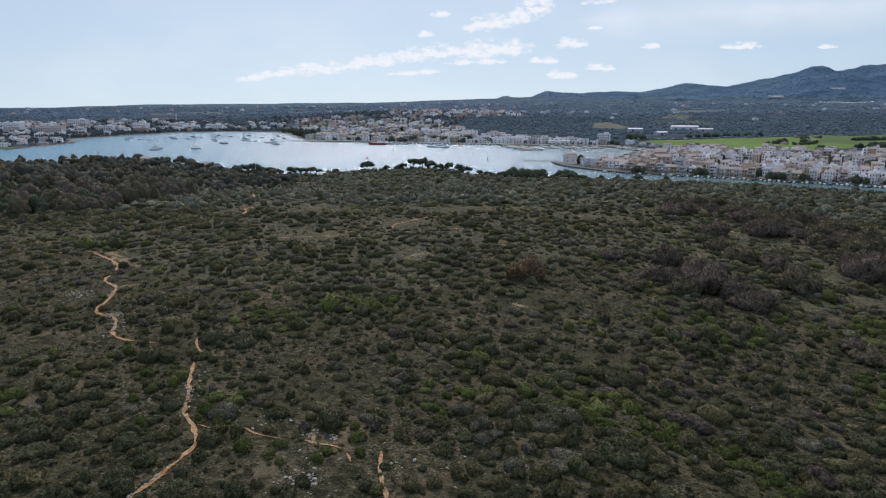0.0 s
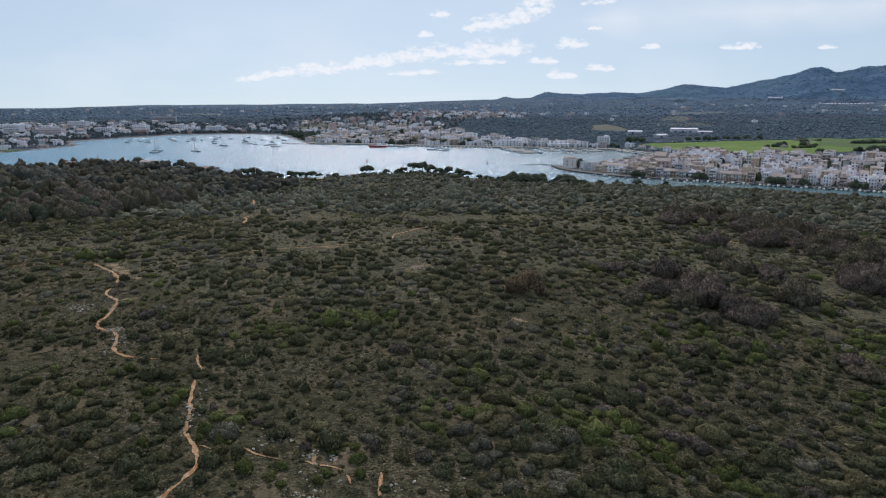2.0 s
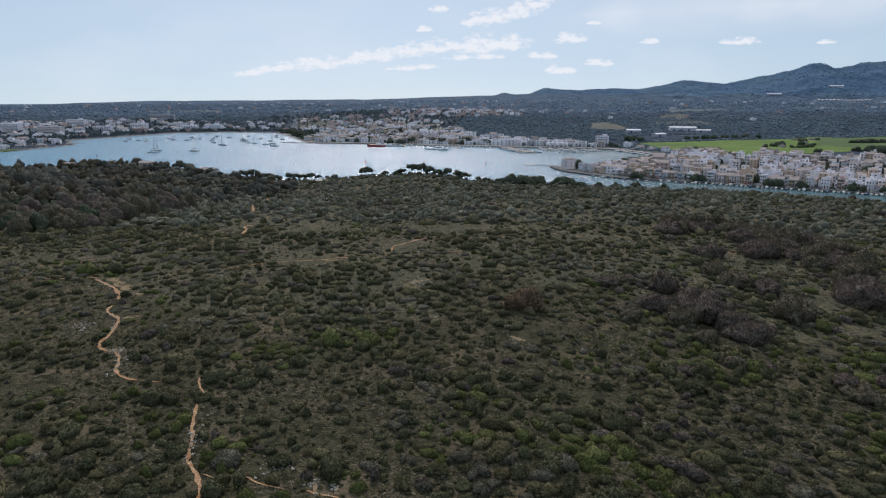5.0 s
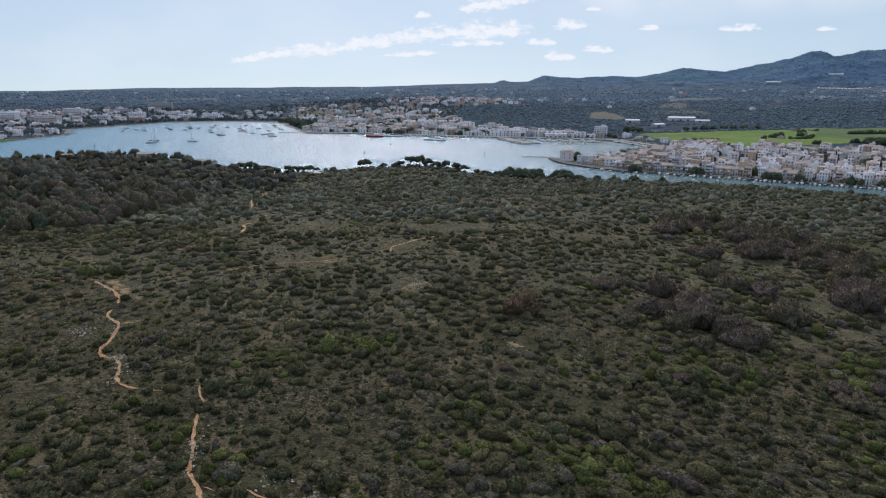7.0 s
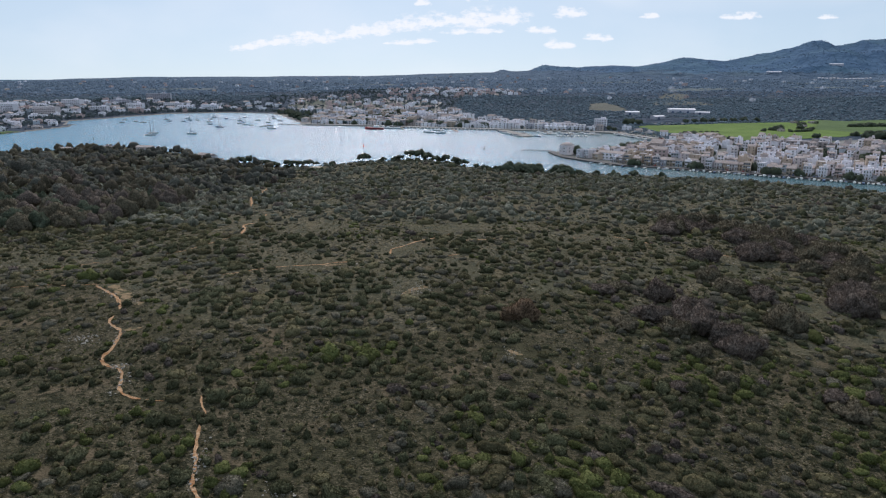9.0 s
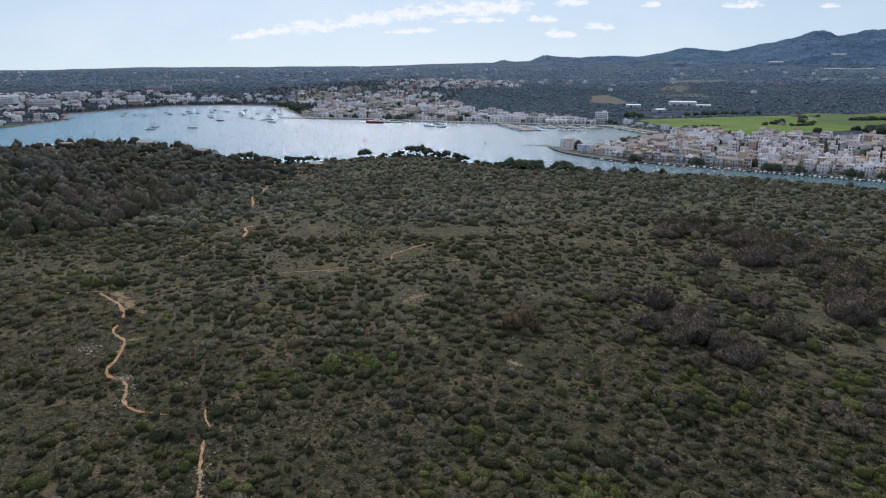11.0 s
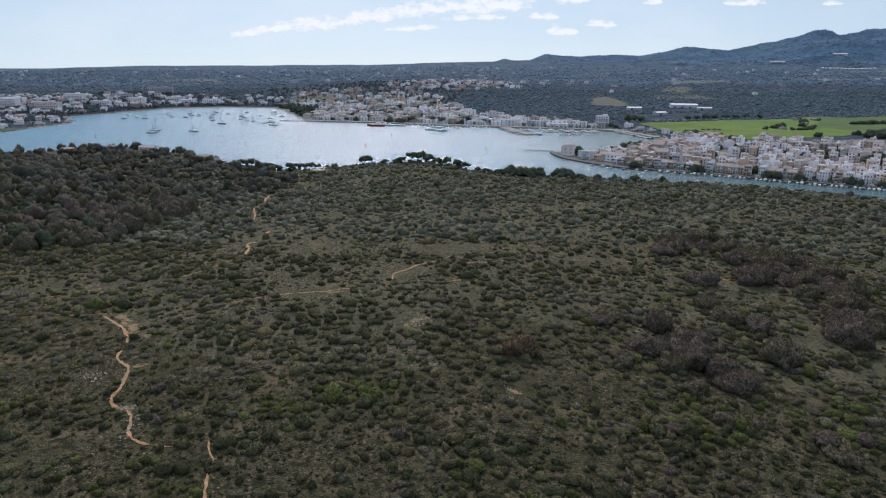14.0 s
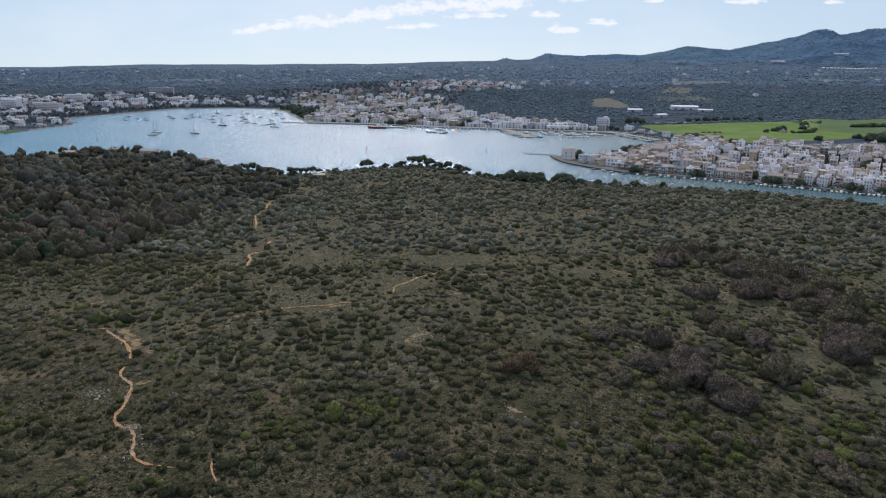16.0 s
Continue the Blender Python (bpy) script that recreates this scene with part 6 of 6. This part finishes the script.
def motorboat(L, hull=None, label="small white motor boat"):
    root = new("motor_boat")
    part("hull", hull_mesh(L, L * 0.36, L * 0.2, hull or BOAT_WHITE), root)
    part("deck", box_mesh("deck", [(-L * 0.40, L * 0.10, -L * 0.13, L * 0.13, L * 0.10, L * 0.125)], TEAK), root)
    part("cabin", cabin_mesh(L * 0.32, L * 0.26, L * 0.14, BOAT_WHITE), root, m=pose(0.06 * L, 0, L * 0.12))
    part("windscreen", box_mesh("windscreen", [(-0.03, 0.03, -L * 0.11, L * 0.11, 0, L * 0.07)], GLASS), root, m=pose(0.20 * L, 0, L * 0.155, 0, -28, 0))
    return tagged(root, label, "motor boat")


def open_boat(L, cover=True, hull=None):
    root = new("fishing_boat")
    part("hull", hull_mesh(L, L * 0.38, L * 0.2, hull or BOAT_WHITE), root)
    part("gunwale", box_mesh("gunwale", [(-L * 0.45, L * 0.18, -L * 0.18, -L * 0.15, L * 0.12, L * 0.145), (-L * 0.45, L * 0.18, L * 0.15, L * 0.18, L * 0.12, L * 0.145)], TEAK), root)
    if cover:
        part("cover", box_mesh("cover", [(-L * 0.4, L * 0.12, -L * 0.15, L * 0.15, L * 0.13, L * 0.18)], CANVAS, 0.06), root, "blue canvas boat cover")
    return tagged(root, "small white wooden fishing boat moored at the quay", "boat")


def fleet(protos, places, group):
    """Sets boats out at (x, y, heading); the first use of each type is the type itself."""
    seen = set()
    for i, (x, y, a) in enumerate(places):
        k = i % len(protos)
        m = pose(x, y, 0.02, 0, 0, a)
        ob = protos[k]
        if k in seen:
            ob = copy_thing(protos[k], m)
        ob.matrix_basis = m
        seen.add(k)
        tagged(ob, group=group)


br = random.Random(12)
pq = along(OLD_QUAY[3:], 1.0)
dq = np.gradient(pq, axis=0)
places, s = [], 4.0
while s < len(pq) - 4:
    k = int(s)
    n = np.array([dq[k, 1], -dq[k, 0]])
    if pq[k, 0] < 0.66 * pq[k, 1] + 10:
        x, y = pq[k] + n * br.uniform(4.0, 5.5)
        places.append((x, y, math.degrees(math.atan2(n[1], n[0])) + br.uniform(-12, 12)))
    s += br.choice((3.7, 4.0, 4.2, 4.6, 6.5)) if pq[k, 0] > 215 else br.uniform(8, 16)
fleet([open_boat(7.4), motorboat(8.2), open_boat(7.0, False), open_boat(7.4, True, BOAT_BLUE), motorboat(7.4), open_boat(7.2, False), motorboat(9.0, None, "white cabin boat moored at the quay")],
      places, "boats along the old quay")
fleet([sailboat(15.5), sailboat(15.0), sailboat(16.0), sailboat(14.0, BOAT_BLUE, "dark blue sailing yacht with bare mast at anchor")],
      [(-422, 1063, 10), (-428, 1091, 2), (-369, 1085, 170), (-359, 1193, 175), (-270, 1172, 170), (-284, 1215, 30)], "yachts at anchor")
fleet([sailboat(9.5), motorboat(9.0, None, "white motor boat at anchor"), sailboat(10.5), motorboat(8, BOAT_BLUE, "dark blue motor boat at anchor"), sailboat(9, BOAT_BLUE, "small dark blue sailing boat at anchor")],
      [(-316, 1229, 170), (-292, 1205, 20), (-345, 1265, 10), (-348, 1294, 175), (-482, 1308, 0), (-553, 1275, 15), (-539, 1297, 170), (-517, 1277, 5), (-454, 1299, 175),
       (-454, 1330, 12), (-440, 1330, 160), (-422, 1352, 8), (-406, 1291, 172), (-397, 1364, 0), (-287, 1316, 14), (-309, 1368, 168), (-330, 1330, 10), (-360, 1320, 165),
       (-372, 1400, 8), (-430, 1400, 172), (-330, 1240, 20), (-470, 1370, 0), (-500, 1340, 170), (-390, 1245, 12), (-320, 1410, 5), (-570, 1330, 8), (-300, 1280, 170)], "boats at anchor in the bay")
marina = []
for x0, y0, x1, y1 in ((160, 1125, 166, 1086), (190, 1118, 197, 1082), (222, 1108, 229, 1080)):
    for t in np.linspace(0.05, 0.95, 9):
        for side in (-1, 1):
            marina.append((x0 + (x1 - x0) * t + side * 7, y0 + (y1 - y0) * t, (0 if side > 0 else 180) + br.uniform(-4, 4)))
for t in np.linspace(0.3, 0.98, 8):
    for side in (-1, 1):
        marina.append((98 + 31 * t + side * 14, 1150 - 98 * t, (0 if side > 0 else 180) - 15 + br.uniform(-5, 5)))
for x in np.arange(172, 218, 5.2):
    marina.append((x, 1058, 90 + br.uniform(-5, 5)))
for x in np.arange(-55, 80, 6.0):
    marina.append((x, float(np.interp(x, [-110, -6, 70, 150], [1211, 1174, 1155, 1135])) - 8, 270 + br.uniform(-8, 8)))
for t in np.linspace(0, 1, 13):
    marina.append((262 + 30 * t, 1088 - 76 * t, 200 + br.uniform(-8, 8)))
fleet([motorboat(9.5, None, "white motor boat moored in the marina"), sailboat(9.0, None, "white sailing boat moored in the marina"), motorboat(7.5, None, "white motor boat moored in the marina"),
       sailboat(11, None, "white sailing boat moored in the marina"), motorboat(8, BOAT_BLUE, "dark blue motor boat moored in the marina")], marina, "boats in the marina")


def make_ship():
    """A red harbour vessel with a pale deckhouse."""
    root = new("ship")
    part("hull", hull_mesh(30, 7, 4.5, RED_PAINT), root, "red hull")
    part("deck", box_mesh("deck", [(-12, 7, -2.8, 2.8, 2.6, 2.9)], TEAK), root)
    house = part("deckhouse", cabin_mesh(10, 5, 3.2, BOAT_WHITE), root, "white deckhouse", m=pose(-3, 0, 2.9))
    part("windscreen", box_mesh("windscreen", [(4.0, 4.15, -1.8, 1.8, 1.4, 2.5)], GLASS), house)
    part("funnel", spar(0.7, 0.55, 2.6, "funnel"), root, m=pose(-6, 0, 5.8))
    part("mast", spar(0.18, 0.1, 9, "mast"), root, m=pose(2.5, 0, 5.8))
    root.matrix_basis = pose(-104, 1164, 0.05, 0, 0, 172)
    tagged(root, "red harbour vessel moored off the town quay", "ship")


make_ship()
fleet([motorboat(16, None, "large white motor yacht by the quay"), sailboat(17, None, "large white sailing yacht by the quay")],
      [(-82, 1172, 170), (-66, 1170, 165), (-90, 1180, 172), (-16, 1110, 175), (2, 1100, 10), (-2, 1140, 170)], "larger yachts by the harbour")


def make_buoy(x, y, mat, label):
    root = new("buoy")
    part("float", spar(1.1, 0.9, 1.0, "float"), root)
    cone = part("topmark", spar(0.55, 0.12, 3.6, "topmark"), root, m=pose(0, 0, 0.95))
    for o in root.children:
        o.data.materials[0] = mat
    root.matrix_basis = pose(x, y, -0.3)
    tagged(root, label, "buoy", "channel buoys")


make_buoy(-97, 927, RED_PAINT, "red channel buoy with a tapered topmark")
make_buoy(56, 906, SHUTTER, "green channel buoy with a tapered topmark")
make_buoy(-71, 1042, SHUTTER, "small dark channel buoy in the bay")
make_buoy(-480, 1010, SHUTTER, "small dark channel buoy in the bay")

# ---- trees among the houses ----
tt = np.random.default_rng(77)
ot = np.array(OLD_TREES)
garden = [round_crown(tr, 0.48, leaves=150) for _ in range(4)]
me = mesh_np("garden_trees", *stamp(garden, np.stack([ot[:, 0], ot[:, 1], height(ot[:, 0], ot[:, 1]) - 0.8], 1), ot[:, 2], ot[:, 0] * 7, ot[:, 3], 0 * ot[:, 3] + 1), (LEAF["broad"],), flat=False)
tagged(new("garden_trees", me), "dark garden trees between the old town's houses", "trees", kind="stuff")
for n, (a, b, hh, ww) in enumerate(QUAY_TREES + [(463, 776, 12, 1.4), (470, 782, 12, 1.4), (455, 770, 11, 1.4), (479, 786, 12, 1.4), (447, 764, 11, 1.4), (488, 790, 11, 1.4), (161, 851, 12, 1.0), (164, 849, 10, 1.0), (215, 794, 12, 1.25), (219, 792, 10, 1.2), (271, 770, 10, 1.3), (278, 762, 9, 1.1), (470, 700, 9, 1.2), (480, 696, 8, 1.2), (490, 692, 8, 1.3),
                                    (200, 880, 8, 1.2), (208, 884, 8, 1.2), (216, 886, 7, 1.2), (224, 890, 8, 1.2), (232, 893, 8, 1.1), (326, 985, 9, 1.3), (334, 990, 9, 1.3), (342, 984, 8, 1.3),
                                    (395, 992, 7, 1.3), (402, 990, 7, 1.2), (520, 1000, 8, 1.4), (580, 1012, 8, 1.5), (600, 1016, 8, 1.4), (620, 1015, 9, 1.5), (640, 1018, 9, 1.4), (660, 1020, 8, 1.4),
                                    (487, 1092, 7, 1.6), (504, 1101, 8, 1.6), (512, 1106, 10, 1.6), (519, 1111, 11, 1.5), (521, 1078, 6, 1.7), (530, 1076, 6, 1.8), (540, 1078, 7, 1.8), (549, 1082, 7, 1.8), (556, 1090, 7, 1.8), (556, 1120, 8, 1.6), (562, 1134, 8, 1.6), (568, 1110, 6, 1.8),
                                    (574, 1160, 8, 1.6), (586, 1176, 8, 1.6), (596, 1196, 7, 1.6), (600, 1225, 7, 1.6), (624, 1206, 6, 1.6), (652, 1150, 8, 1.9), (664, 1153, 9, 1.9), (676, 1152, 10, 1.9), (688, 1156, 9, 1.9), (702, 1156, 9, 1.9), (716, 1158, 9, 1.9), (732, 1160, 9, 1.9),
                                    (582, 983, 12, 1.5), (592, 975, 12, 1.5), (604, 968, 12, 1.5), (618, 975, 12, 1.5), (600, 990, 11, 1.5), (346, 1016, 14, 1.4), (353, 1012, 14, 1.4), (360, 1018, 13, 1.4), (383, 1023, 9, 1.5), (391, 1020, 8, 1.5), (396, 1100, 3, 2.4), (404, 1098, 3, 2.4), (412, 1097, 3, 2.4), (419, 1096, 3, 2.4),
                                    (236, 930, 11, 1.3), (246, 930, 12, 1.4), (256, 934, 12, 1.4), (266, 938, 11, 1.4), (336, 1230, 12, 1.5), (326, 1240, 12, 1.5), (316, 1232, 13, 1.5), (420, 1245, 9, 1.6), (436, 1248, 9, 1.6), (452, 1250, 10, 1.6), (470, 1254, 9, 1.6), (488, 1252, 10, 1.6), (506, 1256, 9, 1.6), (526, 1260, 10, 1.6), (546, 1258, 9, 1.6), (268, 1150, 10, 1.1), (274, 1140, 8, 1.1)]):
    tree(ROUND, n, a, b, hh * (0.95 if b < 1040 else 0.8), ww * 1.1, "dark leafy tree among the town's houses", "trees in the old town")
for n in range(120):
    a, b = [(-255, 1320), (-275, 1370), (-310, 1465), (-150, 1245), (-60, 1215), (40, 1190), (-120, 1330), (-285, 1400), (-290, 1440), (-60, 1400)][n % 10]
    x, y = a + tt.normal(0, 26 if n % 10 in (3, 4, 5, 6, 9) else 15), b + tt.normal(0, 16 if n % 10 in (3, 4, 5, 6, 9) else 24)
    if bay_distance(np.array([x]), np.array([y]))[0] > 8:
        tree(ROUND if n % 3 else PINES, n, x, y, tt.uniform(7, 12), 1.3, "dark pine among the harbour town's houses", "trees in the harbour town")


def town_trees():
    r = np.random.default_rng(55)
    rp = np.random.default_rng(6)
    protos = [bush(rp, 1, ICO1, 8, 0.45, flat=0.8) for _ in range(6)]
    xs, ys = [], []
    for poly, cell, p in ((LEFT_TOWN, 8.5, 0.55), (HEADLAND, 10.0, 0.36), (MID_TOWN, 10.5, 0.46)):
        q = np.array(poly, float)
        x, y = scatter(q[:, 0].min(), q[:, 0].max(), q[:, 1].min(), q[:, 1].max(), cell, r)
        k = in_poly(poly, x, y) & (bay_distance(x, y) > 12) & (r.uniform(0, 1, len(x)) < p + 0.3 * wobble(x, y, 40.0))
        xs.append(x[k])
        ys.append(y[k])
    # a belt of pines along the bay's far shore
    x, y = scatter(-760, -250, 1090, 1590, 8.0, r)
    d = bay_distance(x, y)
    k = (d > 10) & (d < 62 + 22 * wobble(x, y, 30.0)) & (y > 1215) & (r.uniform(0, 1, len(x)) < 0.55 + 0.4 * wobble(x, y, 22.0, 1.0))
    x, y = np.concatenate(xs + [x[k]]), np.concatenate(ys + [y[k]])
    s = r.uniform(2.4, 6.0, len(x))
    me = mesh_np("town_trees", *stamp(protos, np.stack([x, y, height(x, y) + 0.4 * s], 1), s, r.uniform(0, 6, len(x)), r.uniform(0.85, 1.2, len(x)), r.uniform(1.0, 1.4, len(x))), (LEAF["town"],), flat=False)
    tagged(new("town_trees", me), "dark garden trees between the houses", "trees", kind="stuff")


town_trees()

# ---- villas in the near wood, stones on the slope ----
for k, (a, b, w, t, wi) in enumerate([(-402, 880, 16, 10, 5), (-352, 862, 20, -12, 1), (-330, 850, 12, 20, 0), (-258, 790, 22, -35, 1), (-245, 800, 12, 15, 5), (-440, 850, 14, 5, 0)]):
    v = make_house(w, 9, 1, WALLS[wi], "gable" if k % 2 else "flat", 3, SHUTTER, "low %s villa under the pines by the water" % WORDS[wi], sh=3.2)
    v.matrix_basis = pose(a, b, float(height(a, b)) + 0.3, 0, 0, t)
    tagged(v, group="villas in the near wood")


def stone_proto(r):
    v, f = ICO1[0].copy(), ICO1[1]
    v = v * (1 + r.uniform(-0.3, 0.25, (len(v), 1))) * np.array([1, 0.75, 0.5])
    return mesh_np("stone", v, f, (ROCK,))


sr = np.random.default_rng(66)
stones = [stone_proto(sr) for _ in range(6)]
for n in range(240):
    a, b, sp = [(-8, 243, 6), (-5, 254, 4), (-101, 193, 4), (-22, 106, 5), (-32, 125, 3), (-4, 113, 4), (-23, 115, 3), (62, 312, 14), (-40, 265, 8), (-112, 230, 4), (120, 292, 9), (-12, 294, 8)][n % 12] if n < 150 else (*trail_pts[(n * 37) % 260], 0.5)
    x, y = a + sr.normal(0, sp), b + sr.normal(0, sp * 0.8)
    s = sr.uniform(0.12, 0.5)
    ob = new("stone", stones[n % 6])
    ob.matrix_basis = Matrix.LocRotScale((x, y, float(height(x, y)) + s * 0.1), Euler((sr.uniform(-0.3, 0.3), sr.uniform(-0.3, 0.3), sr.uniform(0, 6))), (s, s, s))
    tagged(ob, "pale limestone boulder lying in dry scrub", "stone", "stones on the slope")


def make_mast(x, y, h):
    root = new("radio_mast")
    part("pole", spar(0.5, 0.25, h, "pole"), root)
    arm = box_mesh("cross_arm", [(-2.2, 2.2, -0.12, 0.12, 0, 0.25)], ALU, 0.03)
    for k in (0.72, 0.86, 0.97):
        part("cross_arm", arm, root, m=pose(0, 0, h * k))
    root.matrix_basis = pose(x, y, float(height(x, y)) - 0.3)
    tagged(root, "tall thin grey radio mast behind the marina", "mast")


make_mast(190, 1190, 30)

CAR_PAINT = [surface("car_paint_" + nm, [(0.3, tuple(0.85 * v for v in c)), (0.7, c)], 0.5, 3, 0.3, spec=0.5) for nm, c in
             (("white", (0.72, 0.72, 0.72)), ("silver", (0.42, 0.43, 0.44)), ("black", (0.03, 0.03, 0.035)), ("red", (0.38, 0.05, 0.04)), ("blue", (0.06, 0.10, 0.22)))]
TYRE = surface("black_rubber", [(0.3, (0.02, 0.02, 0.02)), (0.7, (0.035, 0.035, 0.035))], 3, 3, 0.9)


def make_car(paint, label):
    """A small parked car: shaped body, glazed cabin, four wheels."""
    root = new("car")
    V, F = [], []
    prof = [(-2.0, 0.35), (-2.05, 0.75), (-1.9, 0.95), (-0.9, 1.0), (1.0, 0.95), (1.85, 0.85), (2.05, 0.65), (2.0, 0.35)]
    for side in (-0.85, 0.85):
        V += [(x, side * (0.94 if z > 0.8 else 1), z) for x, z in prof]
    n = len(prof)
    F += [(i, (i + 1) % n, n + (i + 1) % n, n + i) for i in range(n)] + [tuple(range(n))[::-1], tuple(range(n, 2 * n))]
    me = bpy.data.meshes.new("body")
    me.from_pydata(V, [], F)
    me.materials.append(paint)
    part("body", me, root)
    part("cabin", cabin_mesh(2.5, 1.5, 0.52, GLASS), root, "dark glazed cabin", m=pose(-0.25, 0, 0.96))
    part("roof", box_mesh("roof", [(-1.15, 0.45, -0.6, 0.6, 1.47, 1.52)], paint, 0.02), root)
    bm = bmesh.new()
    bmesh.ops.create_cone(bm, segments=12, radius1=0.32, radius2=0.32, depth=0.22, cap_ends=True)
    wheel = bpy.data.meshes.new("wheel")
    bm.to_mesh(wheel)
    bm.free()
    wheel.materials.append(TYRE)
    for x in (-1.25, 1.3):
        for y in (-0.78, 0.78):
            part("wheel", wheel, root, m=pose(x, y, 0.32, 90, 0, 0))
    return tagged(root, label, "car")


cars = [make_car(c, "parked %s car on the quay" % w) for c, w in zip(CAR_PAINT, ("white", "silver", "black", "red", "blue"))]
spots = []
s = 60.0
while s < len(pq) - 3:
    k = int(s)
    n = np.array([-dq[k, 1], dq[k, 0]])
    if pq[k, 0] < 0.66 * pq[k, 1] + 8:
        x, y = pq[k] + n * 5.5
        spots.append((x, y, 1.75, math.degrees(math.atan2(dq[k, 1], dq[k, 0])) + 90 + br.uniform(-4, 4)))
    s += br.choice((3.2, 3.4, 3.6, 6.5, 12.0))
hq = along([(262, 1112), (290, 1062), (310, 1010), (318, 960)], 5.2)
hn = np.gradient(hq, axis=0)
for i in range(2, len(hq)):
    if br.random() < 0.7:
        x, y = hq[i] + np.array([-hn[i, 1], hn[i, 0]]) / 5.2 * 3.0
        spots.append((x, y, float(height(x, y)) + 0.36, math.degrees(math.atan2(hn[i, 1], hn[i, 0])) + br.uniform(-4, 4)))
for i, (x, y, z, a) in enumerate(spots):
    m = pose(x, y, z, 0, 0, a)
    ob = cars[i] if i < 5 else copy_thing(cars[br.randrange(5)], m)
    ob.matrix_basis = m
    tagged(ob, group="cars parked by the harbour")


def make_sheds():
    """A row of white gabled boat sheds behind the marina."""
    for i in range(5):
        root = new("boat_shed")
        part("wall", wall_mesh(6.4, 12, 6.5, WALLS[0], 0), root)
        part("roof", gable_mesh(6.4, 12, 6.5, 0.9, WALLS[0]), root)
        part("tower", wall_mesh(2.6, 3.0, 4.0, WALLS[0], 0.2), root, "small white roof tower", m=pose(0, 3, 6.2))
        part("door", box_mesh("door", [(-1.3, 1.3, -0.08, 0.05, 0, 3.0)], BROWN_DOOR, 0.02), root)
        root.matrix_basis = pose(SHED[0] + 6.5 * i, SHED[1] - 1.6 * i, float(height(SHED[0] + 6.5 * i, SHED[1])), 0, 0, -14)
        tagged(root, "white gabled boat shed behind the marina", "shed", "boat sheds by the marina")


SHED = (168, 1142)
make_sheds()

# stony ground on the near slope: loose pale stones
rubble = [(q[0] * (1 + sr.uniform(-0.3, 0.25, (len(q[0]), 1))) * np.array([1.2, 0.9, 0.6]), q[1]) for q in [ICO1] * 8]
RX = np.array([(-23, 106.5, 4.5, 2.6, 150), (-31.5, 127, 3, 2, 60), (-24, 121, 1.6, 2, 40), (-19.8, 120, 1.4, 1.6, 30), (-103, 196.5, 4, 2.5, 90), (-85, 177, 3.5, 1.5, 60), (-100, 226, 3, 3, 40),
               (-8, 238, 7, 6, 130), (21, 190, 4, 3, 40), (-50, 132, 1.6, 9, 60), (-80.5, 168, 1.6, 7, 60), (-93, 194, 1.2, 7, 50), (12, 112, 6, 3, 60)])
who = np.repeat(np.arange(len(RX)), RX[:, 4].astype(int))
qx, qy = RX[who, 0] + sr.normal(0, 0.5, len(who)) * RX[who, 2], RX[who, 1] + sr.normal(0, 0.5, len(who)) * RX[who, 3]
qs = np.clip(sr.gamma(2.0, 0.07, len(who)), 0.06, 0.42)
me = mesh_np("loose_stones", *stamp(rubble, np.stack([qx, qy, height(qx, qy) + 0.15 * qs + 0.04], 1), qs, sr.uniform(0, 6, len(who)), sr.uniform(0.8, 1.25, len(who)), sr.uniform(0.7, 1.2, len(who))), (ROCK,))
tagged(new("loose_stones", me), "small pale limestones lying on stony ground", "stones", kind="stuff")
